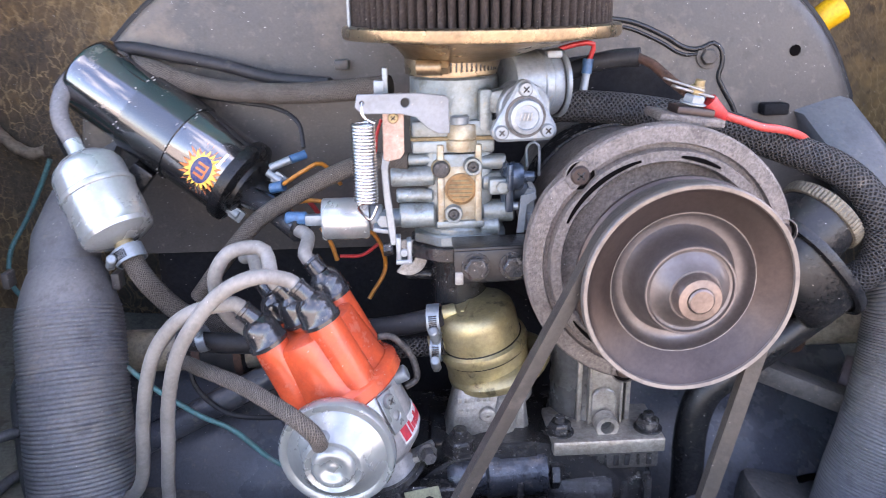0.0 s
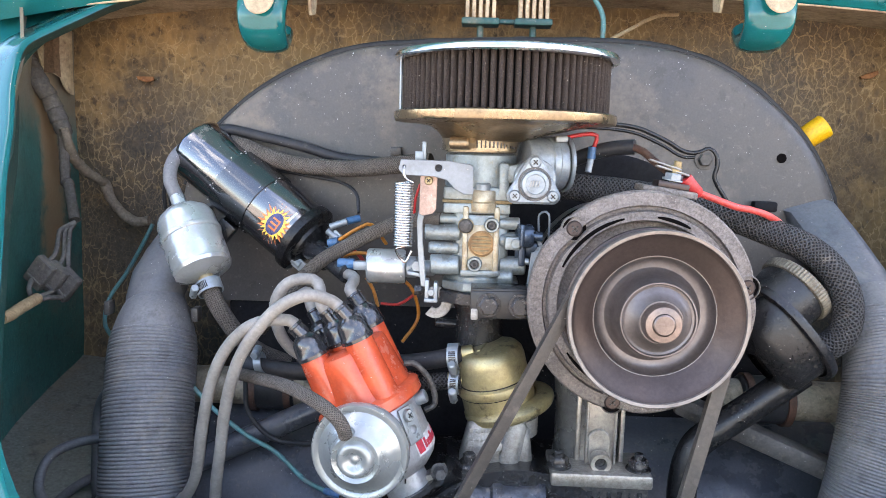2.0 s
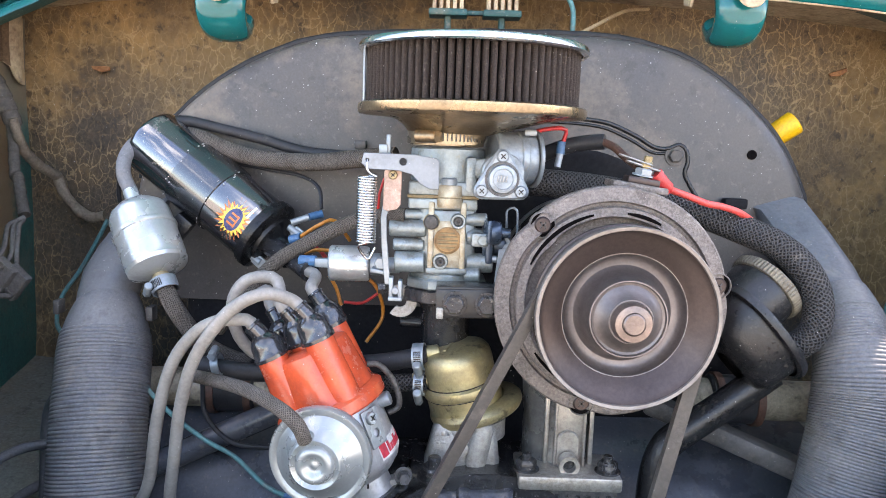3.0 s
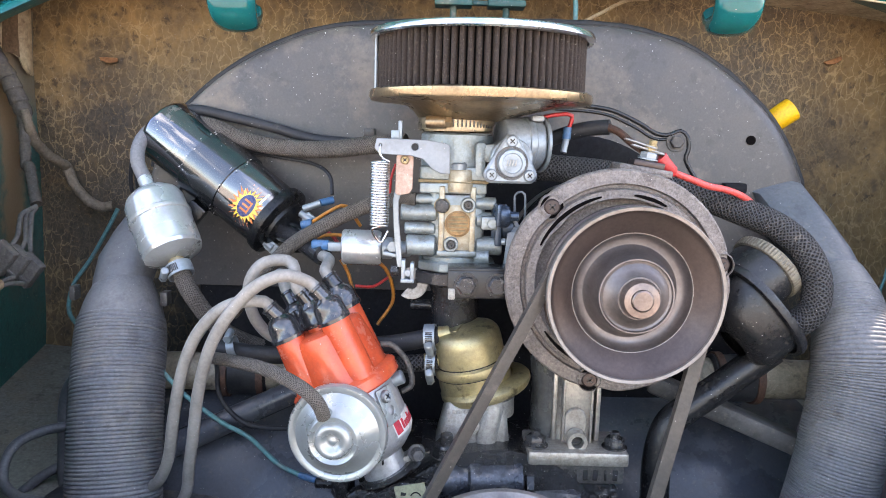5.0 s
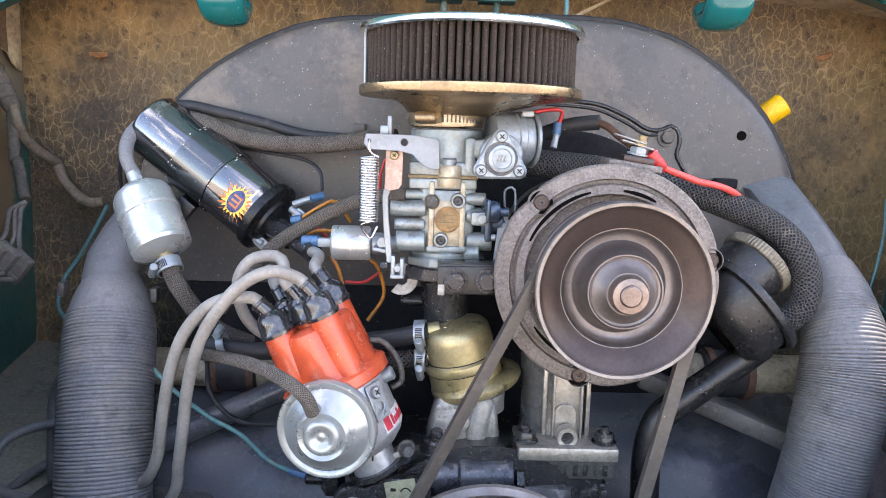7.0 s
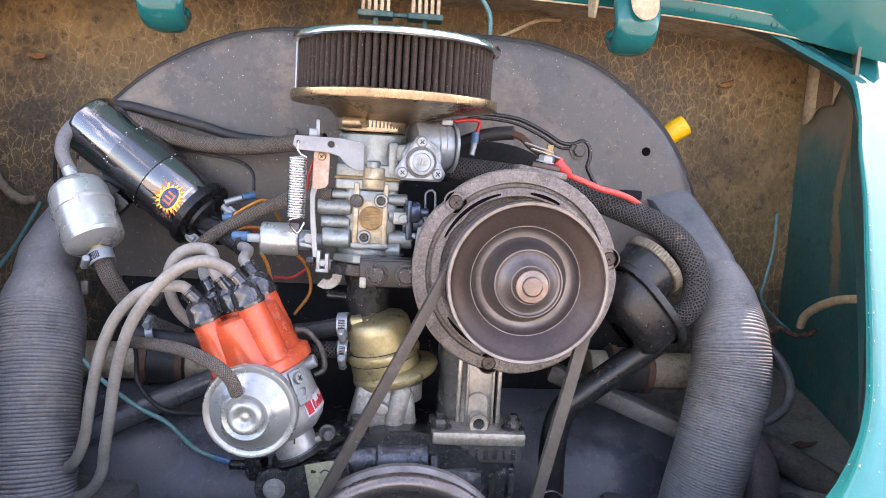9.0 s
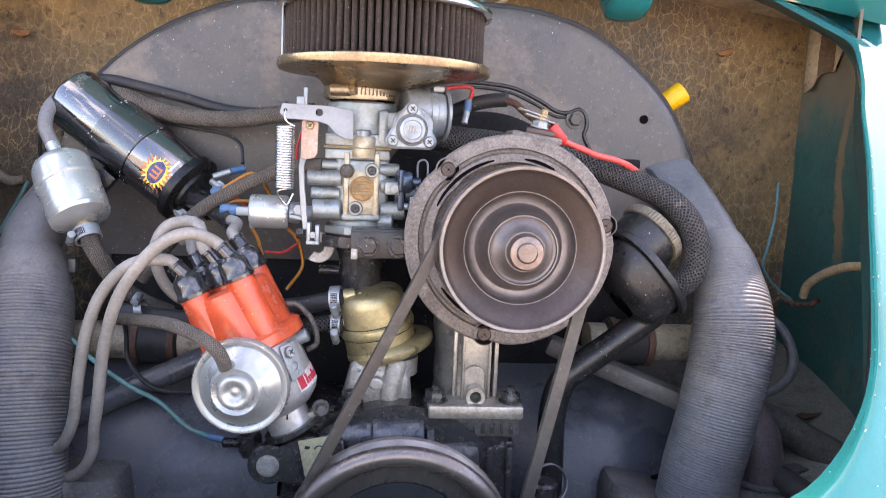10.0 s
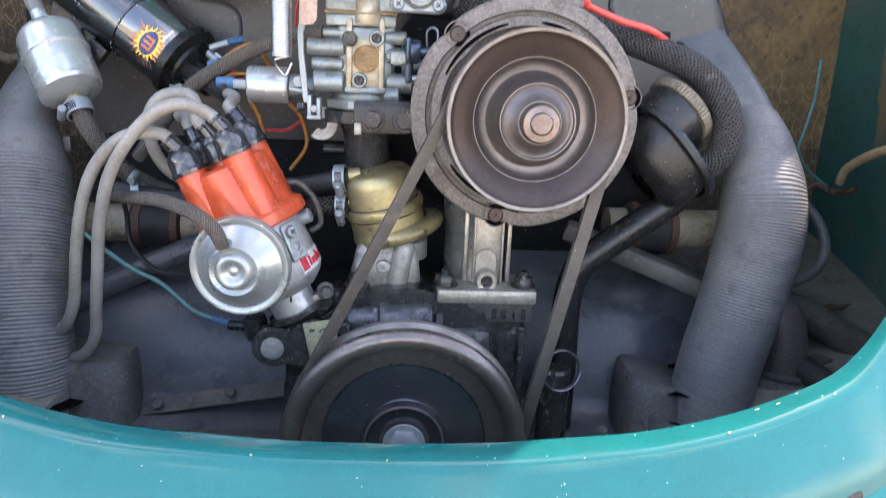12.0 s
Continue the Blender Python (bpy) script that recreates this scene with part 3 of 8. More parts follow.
def cyl(o, d, r, h, bevel=0.0008, seg=24, bm=None, r2=None):
    r2 = r2 or r
    b = min(bevel, h * 0.4, r * 0.4)
    return lathe([(0, 0), (r - b, 0), (r, b), (r2, h - b), (r2 - b, h), (0, h)], o, d, seg, bm)


def spline(points, step=0.004):
    """Catmull-Rom through the points, resampled."""
    p = [Vector(q) for q in points]
    p = [p[0] * 2 - p[1]] + p + [p[-1] * 2 - p[-2]]
    out = []
    for a, b, c, e in zip(p, p[1:], p[2:], p[3:]):
        n = max(2, int((c - b).length / step))
        for i in range(n):
            t = i / n
            out.append(0.5 * (2 * b + (c - a) * t + (2 * a - 5 * b + 4 * c - e) * t * t + (3 * b - a - 3 * c + e) * t ** 3))
    out.append(p[-2])
    return out


def sweep(path, radius, seg=12, name="tube", caps=True):
    """A tube along a list of points; radius is a number or a function of the distance along it. Gives a mesh with a UV map in metres."""
    n = len(path)
    dist = [0.0]
    for a, b in zip(path, path[1:]):
        dist.append(dist[-1] + (b - a).length)
    tan = [(path[min(i + 1, n - 1)] - path[max(i - 1, 0)]).normalized() for i in range(n)]
    _, u, _ = frame_of(tan[0])
    verts, faces, uvs = [], [], []
    for i in range(n):
        u = (u - tan[i] * u.dot(tan[i])).normalized()
        v = tan[i].cross(u)
        r = radius(dist[i]) if callable(radius) else radius
        for k in range(seg):
            a = 2 * math.pi * k / seg
            verts.append(path[i] + (u * math.cos(a) + v * math.sin(a)) * r)
    r0 = radius(0) if callable(radius) else radius
    around = 2 * math.pi * r0
    for i in range(n - 1):
        for k in range(seg):
            j = (k + 1) % seg
            faces.append((i * seg + k, i * seg + j, (i + 1) * seg + j, (i + 1) * seg + k))
            ua, ub = k / seg * around, (k + 1) / seg * around
            uvs += [(ua, dist[i]), (ub, dist[i]), (ub, dist[i + 1]), (ua, dist[i + 1])]
    if caps:
        faces.append(tuple(reversed(range(seg))))
        faces.append(tuple(range((n - 1) * seg, n * seg)))
        uvs += [(0, 0)] * (2 * seg)
    me = bpy.data.meshes.new(name)
    me.from_pydata([tuple(q) for q in verts], [], faces)
    layer = me.uv_layers.new(name="UVMap")
    layer.data.foreach_set("uv", [c for q in uvs for c in q])
    return me


def tube(name, points, r, material, label="", category="", parent=None, seg=12, step=0.004, group=""):
    ob = part(name, sweep(spline(points, step), r, seg, name), material, parent, "", 60)
    return tagged(ob, label, category, group)


def box(c, size, rot=None, bevel=0.001, bm=None, taper=1.0):
    """A box with bevelled edges, centre c, turned by the 3x3 matrix rot."""
    bm = bm or bmesh.new()
    sx, sy, sz = (s / 2 for s in size)
    q = []
    for z in (-1, 1):
        k = taper if z > 0 else 1.0
        for x, y in ((-1, -1), (1, -1), (1, 1), (-1, 1)):
            p = Vector((x * sx * k, y * sy * k, z * sz))
            q.append(bm.verts.new((rot @ p if rot else p) + Vector(c)))
    fs = [bm.faces.new([q[i] for i in ids]) for ids in ((3, 2, 1, 0), (4, 5, 6, 7), (0, 1, 5, 4), (1, 2, 6, 5), (2, 3, 7, 6), (3, 0, 4, 7))]
    if bevel:
        es = list({e for f in fs for e in f.edges})
        bmesh.ops.bevel(bm, geom=es, offset=bevel, segments=2, affect="EDGES", profile=0.5, clamp_overlap=True)
    return bm


def turn(rx=0, ry=0, rz=0):
    return pose(0, 0, 0, rx, ry, rz).to_3x3()


def plate(outline, thick, o, u, v, bevel=0.0006, holes=(), bm=None):
    """A flat plate: a 2D outline (and holes) in the axes u, v through o, given thickness along u x v."""
    bm = bm or bmesh.new()
    o, u, v = Vector(o), Vector(u).normalized(), Vector(v).normalized()
    nrm = u.cross(v)
    edges = []
    start = set(bm.verts)
    for loop in (outline, *holes):
        vs = [bm.verts.new(o + u * a + v * b) for a, b in loop]
        edges += [bm.edges.new((p, q)) for p, q in zip(vs, vs[1:] + vs[:1])]
    got = bmesh.ops.triangle_fill(bm, use_beauty=True, use_dissolve=True, edges=edges, normal=nrm)
    fs = [g for g in got["geom"] if isinstance(g, bmesh.types.BMFace)]
    ext = bmesh.ops.extrude_face_region(bm, geom=fs)
    moved = [g for g in ext["geom"] if isinstance(g, bmesh.types.BMVert)]
    bmesh.ops.translate(bm, verts=moved, vec=nrm * thick)
    mine = [f for f in bm.faces if all(w not in start for w in f.verts)]
    bmesh.ops.recalc_face_normals(bm, faces=mine)
    if bevel:
        es = [e for e in bm.edges if e.verts[0] not in start and len(e.link_faces) == 2 and e.calc_face_angle(0) > 1.0]
        bmesh.ops.bevel(bm, geom=es, offset=bevel, segments=1, affect="EDGES", profile=0.5, clamp_overlap=True)
    return bm


def arc(cx, cy, r, a0, a1, n=16):
    return [(cx + r * math.cos(radians(a0 + (a1 - a0) * i / n)), cy + r * math.sin(radians(a0 + (a1 - a0) * i / n))) for i in range(n + 1)]


def circle(cx, cy, r, n=24):
    return arc(cx, cy, r, 0, 360, n)[:-1]


def hexhead(o, d, r, h, bm=None, washer=0.0):
    """Hexagon head with a chamfered top, on an optional washer."""
    bm = bm or bmesh.new()
    z = 0.0
    if washer:
        cyl(o, d, washer, 0.0012, 0.0003, 20, bm)
        z = 0.0012
    dd = Vector(d).normalized()
    lathe([(r, z), (r, h * 0.82), (r * 0.84, h), (0, h)], o, dd, 6, bm)
    return bm


def screwhead(o, d, r, h=0.002, cross=True):
    """A domed screw head with a cross cut into it."""
    bm = bmesh.new()
    dd, u, v = frame_of(d)
    o = Vector(o)
    if not cross:
        return lathe([(r, 0), (r, h * 0.5), (r * 0.8, h), (0, h)], o, d, 20, bm)
    s, w = 0.55 * r, 0.14 * r
    lathe([(r, 0), (r, h * 0.4), (r * 0.86, h * 0.85), (r * 0.62, h)], o, d, 24, bm)
    lathe([(r * 0.62, h), (0, h)], o, d, 24, bm)
    for k in range(2):
        a, b = (u, v) if k else (v, u)
        rot = Matrix((a, b, a.cross(b))).transposed()
        box(o + dd * (h * 1.0), (2 * s, 2 * w, 0.0004), rot, 0, bm)
    return bm


def cross_slot(o, d, r, parent):
    """The dark cross cut into a screw head."""
    dd, u, v = frame_of(d)
    bm = bmesh.new()
    for a, b in ((u + v, v - u), (v - u, u + v)):
        a, b = a.normalized(), b.normalized()
        box(Vector(o), (1.0 * r, 0.19 * r, 0.0005), Matrix((a, b, a.cross(b))).transposed(), 0, bm)
    return part("cross_slot", bm, M_oily, parent, "dark cross cut")


def clamp_band(name, c, d, r, w, parent=None, screw_dir=(-1, -0.4, 0), label="worn zinc worm drive hose clamp"):
    """A hose clamp: band, slots, screw housing and screw."""
    d, u, v = frame_of(d)
    c = Vector(c)
    root = parent
    if parent is None:
        root = thing(name, c - Vector((0, 0, r)), label, "hose clamp", "hose clamps")
    else:
        root = part(name, lathe([(r - 0.0006, -w / 2), (r + 0.0006, -w / 2), (r + 0.0006, w / 2), (r - 0.0006, w / 2), (r - 0.0006, -w / 2)], c, d, 40), M_steel, parent, label)
    if parent is None:
        part("band", lathe([(r - 0.0006, -w / 2), (r + 0.0006, -w / 2), (r + 0.0006, w / 2), (r - 0.0006, w / 2), (r - 0.0006, -w / 2)], c, d, 40), M_steel, root)
    s = Vector(screw_dir)
    s = (s - d * s.dot(d)).normalized()
    t = d.cross(s)
    bm = cyl(c + s * (r + 0.0025) - t * 0.006, t, 0.0032, 0.011, 0.0008, 14)
    hexhead(c + s * (r + 0.0025) + t * 0.005, t, 0.0034, 0.004, bm)
    part("worm_screw", bm, M_steel, root)
    for i in range(9):
        a = -0.15 - i * 0.13
        n = (s * math.cos(a) + t * math.sin(a))
        rot = Matrix((d, t * math.cos(a) - s * math.sin(a), n)).transposed()
        part("slot", box(c + n * (r + 0.0007), (w * 0.62, 0.0009, 0.0006), rot, 0), M_oily, root, "", 0)
    return root

# ---- the car body round the engine bay ----
CX = 0.097
RX = 0.095
RIM = [(0.0, 0.6003), (0.05, 0.601), (0.09, 0.603), (0.13, 0.6055), (0.17, 0.611), (0.205, 0.6185), (0.243, 0.630), (0.272, 0.648), (0.2925, 0.666), (0.312, 0.688), (0.3280, 0.7130),
       (0.3510, 0.752), (0.3620, 0.7715), (0.3865, 0.814), (0.3985, 0.8375), (0.4115, 0.8635), (0.430, 0.895), (0.4400, 0.918), (0.4440, 0.930), (0.441, 0.940), (0.427, 0.952), (0.408, 0.967), (0.378, 0.988), (0.32, 1.006), (0.2, 1.016), (0.0, 1.018)]


def lid_edge(w):
    """Height of the lid's hinge edge at the distance w from the middle."""
    return 1.0 - 0.033 * (abs(w) / 0.509) ** 2.6



def lid_y(z):
    return 0.20 + (z - 0.615) * 1.1


def rim_loop():
    half = spline([(w, lid_y(z), z) for w, z in RIM], 0.012)
    right = [Vector((RX + p.x, p.y, p.z)) for p in half]
    left = [Vector((RX - p.x, p.y, p.z)) for p in half[1:-1]]
    return right + left[::-1]


LOOP = rim_loop()
OUT_N = Vector((0, -0.672, 0.740))
MID = Vector((RX, lid_y(0.79), 0.79))


def ring_offset(out, back):
    """The rim's loop, moved outwards in the lid's plane and back into the car."""
    res = []
    n = len(LOOP)
    for i, p in enumerate(LOOP):
        tn = (LOOP[(i + 1) % n] - LOOP[i - 1]).normalized()
        o = tn.cross(OUT_N).normalized()
        if o.dot(p - MID) < 0:
            o = -o
        ease = 1.0 - 0.8 * min(1, max(0, (p.z - 0.90) / 0.06)) if back > 0.03 else 1.0
        if out < -0.002:
            # the turned-in lip narrows up the sides
            ease = float(np.interp(p.z, (0.606, 0.625, 0.645, 0.67, 0.90), (1.0, 0.8, 0.5, 0.25, 0.10)))
            res.append(p + (o * out - OUT_N * back) * ease)
            continue
        res.append(p + o * out - OUT_N * back * ease)
    return res


def loft(rings, closed=True):
    bm = bmesh.new()
    vs = [[bm.verts.new(p) for p in r] for r in rings]
    for a, b in zip(vs, vs[1:]):
        n = len(a)
        for i in range(n if closed else n - 1):
            j = (i + 1) % n
            bm.faces.new((a[i], b[i], b[j], a[j]))
    bmesh.ops.recalc_face_normals(bm, faces=bm.faces)
    return bm


body = thing("car_body", (CX, 0.1, 0.3), "glossy teal painted rear car body around the engine opening", "car body", kind="structure")
part("outer_panel", loft([ring_offset(-0.0104, 0.0094), ring_offset(-0.0100, 0.0088), ring_offset(-0.0025, 0.0012), ring_offset(-0.0008, 0.0), ring_offset(0.0008, -0.0010), ring_offset(0.0030, -0.0016), ring_offset(0.0055, -0.0014),
                         ring_offset(0.010, 0.0002), ring_offset(0.018, 0.0028), ring_offset(0.030, 0.0070), ring_offset(0.044, 0.0130), ring_offset(0.050, 0.0180), ring_offset(0.054, 0.0180), ring_offset(0.075, 0.020), ring_offset(0.12, 0.040),
                         ring_offset(0.18, 0.085), ring_offset(0.26, 0.17), ring_offset(0.38, 0.36)]),
     M_teal, body, "glossy teal paint with stone chips", 28)
# inner lip and gutter of the opening
part("inner_lip", loft([ring_offset(-0.0104, 0.0094), ring_offset(-0.0096, 0.0106), ring_offset(0.006, 0.012), ring_offset(0.012, 0.014), ring_offset(0.014, 0.045)]), M_teal_in, body, "dusty green lip of the opening", 60)
# paint chips along the edge
random.seed(7)
lip_in, lip_out, face = ring_offset(-0.0092, 0.0076), ring_offset(-0.0030, 0.0014), ring_offset(0.0016, -0.0016)
for k in range(90):
    i = random.randrange(len(LOOP))
    t = random.random()
    on_lip = k % 3 == 0
    p = lip_in[i].lerp(lip_out[i], t) if on_lip else face[i]
    if p.z > 0.93:
        continue
    long_, wide = random.uniform(0.0004, 0.0022) * (1.0 if on_lip else 0.6), random.uniform(0.0002, 0.0007)
    up = Vector((0, 0.05, 1)) if on_lip else OUT_N
    along = (LOOP[(i + 1) % len(LOOP)] - LOOP[i - 1]).normalized()
    across = up.cross(along).normalized()
    chip = [(long_ * random.uniform(0.6, 1.1) * math.cos(q), wide * random.uniform(0.5, 1.2) * math.sin(q)) for q in np.linspace(0, 5.6, 9)]
    part("paint_chip", plate(chip, 0.0002, p + up * 0.00015, along, across, 0), M_primer if k % 4 < 3 else M_white, body)
# seam between body and fender
for s in (-1, 1):
    pts = [(RX + s * 0.205, 0.158, 0.551), (RX + s * 0.2366, 0.1886, 0.5776), (RX + s * 0.2469, 0.202, 0.590), (RX + s * 0.263, 0.2204, 0.6065), (RX + s * 0.281, 0.2395, 0.6235), (RX + s * 0.2959, 0.2563, 0.6391),
           (RX + s * 0.3165, 0.2858, 0.6659), (RX + s * 0.3468, 0.3334, 0.7091), (RX + s * 0.3661, 0.3645, 0.7374), (RX + s * 0.410, 0.43, 0.795), (RX + s * 0.455, 0.50, 0.86)]
    part("fender_bead", sweep(spline(pts, 0.01), 0.0052, 10), M_trim, body, "black fender beading", 60)

FW = 0.712
# firewall, boarded
nx, nz = 80, 44
bm = bmesh.new()
grid = []
for j in range(nz + 1):
    row = []
    for i in range(nx + 1):
        x, z = CX - 0.5 + i / nx, 0.42 + 0.62 * j / nz
        dy = 0.006 * noise.noise(Vector((x * 9, z * 9, 0))) + 0.0025 * noise.noise(Vector((x * 40, z * 40, 3)))
        row.append(bm.verts.new((x, FW + dy, z)))
    grid.append(row)
for j in range(nz):
    for i in range(nx):
        bm.faces.new((grid[j][i], grid[j][i + 1], grid[j + 1][i + 1], grid[j + 1][i]))
ext = bmesh.ops.extrude_face_region(bm, geom=list(bm.faces))
bmesh.ops.translate(bm, verts=[g for g in ext["geom"] if isinstance(g, bmesh.types.BMVert)], vec=(0, 0.02, 0))
tagged(part("wall_firewall", bm, M_tar, None, "", 80), "cracked brown tar board lining the firewall", "wall", kind="structure")


# side walls of the bay: from the opening back to the firewall corners
def side_wall(s, name, paint):
    bm = bmesh.new()
    rows = []
    for j in range(13):
        z = 0.44 + 0.53 * j / 12
        ws = [w for w, zz in RIM]
        zs = [zz for w, zz in RIM]
        zc = min(max(z, 0.810), 0.925)
        w = float(np.interp(zc, zs[5:18], ws[5:18])) + 0.016
        y0 = lid_y(min(max(z, 0.66), 0.925)) + 0.022
        a = Vector((CX + s * w, y0, z))
        c = Vector((CX + s * 0.488, FW + 0.002, z))
        row = []
        for i in range(15):
            t = i / 14
            p = a.lerp(c, t)
            bulge = 0.018 * math.sin(math.pi * t) * (1 if z > 0.55 else 0.5)
            p.x += s * bulge
            p.x += 0.002 * noise.noise(Vector((p.y * 14, p.z * 14, s)))
            row.append(bm.verts.new(p))
        rows.append(row)
    for r0, r1 in zip(rows, rows[1:]):
        for i in range(14):
            bm.faces.new((r0[i], r0[i + 1], r1[i + 1], r1[i]))
    bmesh.ops.recalc_face_normals(bm, faces=bm.faces)
    ob = part(name, bm, paint, None, "", 80)
    md = ob.modifiers.new("thick", "SOLIDIFY")
    md.thickness, md.offset = 0.003, 0
    return tagged(ob, "dusty dark green inner side panel of the engine bay", "panel", kind="structure")


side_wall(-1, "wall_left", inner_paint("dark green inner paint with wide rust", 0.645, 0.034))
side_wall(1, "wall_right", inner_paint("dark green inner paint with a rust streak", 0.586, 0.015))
# roof of the bay under the rear window panel
ws = np.linspace(-0.50, 0.50, 41)
bm = loft([[Vector((CX + w, y, lid_edge(w) + dz)) for w in ws] for y, dz in ((0.626, 0.004), (0.665, 0.008), (0.700, 0.0095), (0.718, 0.008), (0.718, 0.014), (0.626, 0.010))], False)
tagged(part("ceiling", bm, M_primer), "dusty beige underside above the engine bay", "ceiling", kind="structure")
# bent sheet posts in the upper corners
for s, nm in ((-1, "trim_left"), (1, "trim_right")):
    o, along, inward = Vector((CX + s * 0.480, 0.692, 0.972)), Vector((0.14 * s, -0.99, 0.0)), Vector((-s, -0.14, 0))
    fold = [(-0.004, -0.002, -0.070), (0.0, 0.001, -0.073), (0.008, 0.003, -0.072), (0.017, 0.003, -0.066), (0.021, 0.001, -0.056), (0.025, -0.004, -0.052), (0.040, -0.005, -0.052), (0.045, 0.001, -0.053), (0.050, 0.004, -0.048),
            (0.060, 0.004, -0.026), (0.068, 0.003, -0.004), (0.078, 0.002, 0.010)]
    rows = [[o + along * a + inward * (h + 0.0015 * noise.noise(Vector((a * 60, k, s)))) + Vector((0, 0, 0.022 + (low - 0.022) * k / 6)) for a, h, low in fold] for k in range(7)]
    ob = part(nm, loft(rows, False), M_primer, None, "", 50)
    md = ob.modifiers.new("thick", "SOLIDIFY")
    md.thickness, md.offset = 0.0018, 0
    tagged(ob, "bent beige sheet metal flange in the bay corner", "trim", kind="structure")
    rust = part("rust_strip", loft([[r[4] + inward * 0.0016, r[5] + inward * 0.0022, r[6] + inward * 0.0022, r[7] + inward * 0.0016] for r in rows], False), M_foldrust, ob, "brown rust in the fold")
    md = rust.modifiers.new("thick", "SOLIDIFY")
    md.thickness, md.offset = 0.0008, 0

# shelf tin beside the engine
for s, nm in ((-1, "shelf_left"), (1, "shelf_right")):
    bm = bmesh.new()
    q = [(0.27, 0.24, 0.505), (0.400, 0.31, 0.525), (0.478, 0.50, 0.572), (0.49, FW - 0.004, 0.60), (0.30, FW - 0.004, 0.585), (0.25, 0.50, 0.53)]
    top = [bm.verts.new((CX + s * x, y, z)) for x, y, z in q]
    low = [bm.verts.new((CX + s * x, y, z - 0.004)) for x, y, z in q]
    bm.faces.new(top)
    bm.faces.new(low[::-1])
    for i in range(6):
        j = (i + 1) % 6
        bm.faces.new((top[i], low[i], low[j], top[j]))
    bmesh.ops.recalc_face_normals(bm, faces=bm.faces)
    tagged(part(nm, bm, M_shelf), "dusty grey sheet metal shelf beside the engine", "panel", kind="structure")
    # rubber seal between shelf and engine tin
    tube("rubber_seal", [(CX + s * 0.26, 0.56, 0.585), (CX + s * 0.31, 0.47, 0.562), (CX + s * 0.345, 0.40, 0.545), (CX + s * 0.372, 0.35, 0.535)], 0.011, M_trim,
         "dusty black rubber strip sealing the engine tin", "rubber seal", group="engine bay seals")

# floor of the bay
tagged(part("floor", box((CX, 0.46, 0.470), (0.92, 0.53, 0.008), None, 0.001), M_shadeblack), "black engine tin floor of the bay", "floor", kind="structure")
# ground outside
bm = bmesh.new()
vs = [bm.verts.new(p) for p in ((-400, -400, 0), (400, -400, 0), (400, 400, 0), (-400, 400, 0))]
bm.faces.new(vs)
tagged(part("ground", bm, M_ground, None, "", 0), "pale dusty concrete ground under the car", "ground", kind="structure")

# open engine lid overhead, that shades the bay
bm = bmesh.new()
la = radians(48)
LID_W = [(0.0, 0.515), (0.14, 0.475), (0.42, 0.404), (0.72, 0.328), (0.875, 0.27), (0.96, 0.18), (1.0, 0.08)]
rows = []
for j in range(17):
    t = j / 16
    w = float(np.interp(t, [q[0] for q in LID_W], [q[1] for q in LID_W]))
    row = []
    for i in range(13):
        s = -1 + 2 * i / 12
        dpt = 0.05 * (1 - s * s) * math.sin(math.pi * min(1, t * 0.9 + 0.1))
        row.append(bm.verts.new((CX + s * w, 0.605 - 0.60 * t * math.cos(la) + dpt * math.sin(la), 1.002 - (1.0 - lid_edge(s * w)) * (1 - t) + 0.60 * t * math.sin(la) + dpt * math.cos(la))))
    rows.append(row)
for a, b in zip(rows, rows[1:]):
    for i in range(12):
        bm.faces.new((a[i], a[i + 1], b[i + 1], b[i]))
bmesh.ops.recalc_face_normals(bm, faces=bm.faces)
lid = part("engine_lid", bm, M_teal)
md = lid.modifiers.new("thick", "SOLIDIFY")
md.thickness = 0.012
tagged(lid, "open teal engine lid on its hinges", "engine lid", kind="structure")
# folded edge of the lid along its hinges, with spot welds and a stiffening hole
edge = [Vector((CX + w, 0.602, lid_edge(w))) for w in np.linspace(-0.515, 0.515, 41)]
bm = loft([[p + Vector((0, dy, dz)) for p in edge] for dy, dz in ((0.062, 0.026), (0.045, 0.024), (0.010, 0.004), (0.003, 0.0), (-0.002, -0.0006), (-0.0045, 0.001), (-0.0120, 0.0130), (-0.0128, 0.0150), (-0.0108, 0.0160))], False)
fl = part("edge_flange", bm, M_teal, lid, "folded green edge flange", 25)
part("edge_rust", sweep([p + Vector((0, -0.0022, -0.0004)) for p in edge], 0.0013, 6), M_primer, lid, "worn beige edge line", 60)
part("edge_rust", sweep([p + Vector((0, -0.0126, 0.0150)) for p in edge], 0.0008, 6), M_primer, lid, "", 60)
for s in (-1, 1):
    for w in (0.24, 0.29, 0.335, 0.38, 0.425):
        p = Vector((CX + s * w, 0.602 - 0.0083, lid_edge(w) + 0.0070))
        part("spot_weld", lathe([(0.0038, 0), (0.0038, 0.0008), (0.0030, 0.0010), (0.0026, 0.0004)], p, (0, -0.86, -0.5), 18), M_teal, lid)
    hole = [Vector((CX + s * (0.425 + 0.036 * math.cos(q)), 0.565 + 0.012 * math.sin(q), 1.030 - 0.012 * math.sin(q) - 0.007 * math.cos(q))) for q in np.linspace(0, 2 * math.pi, 33)]
    part("stiffener_rim", sweep(hole, 0.0022, 8), M_teal, lid, "rolled hole edge", 60)
    # flat black face painted as the shade in the hole
    bm = bmesh.new()
    bm.faces.new([bm.verts.new(q + Vector((0, 0.002, 0.002))) for q in hole[:-1]])
    part("stiffener_hole", bm, M_hollowshade, lid, "black face for the shade in a stiffener hole", 0)


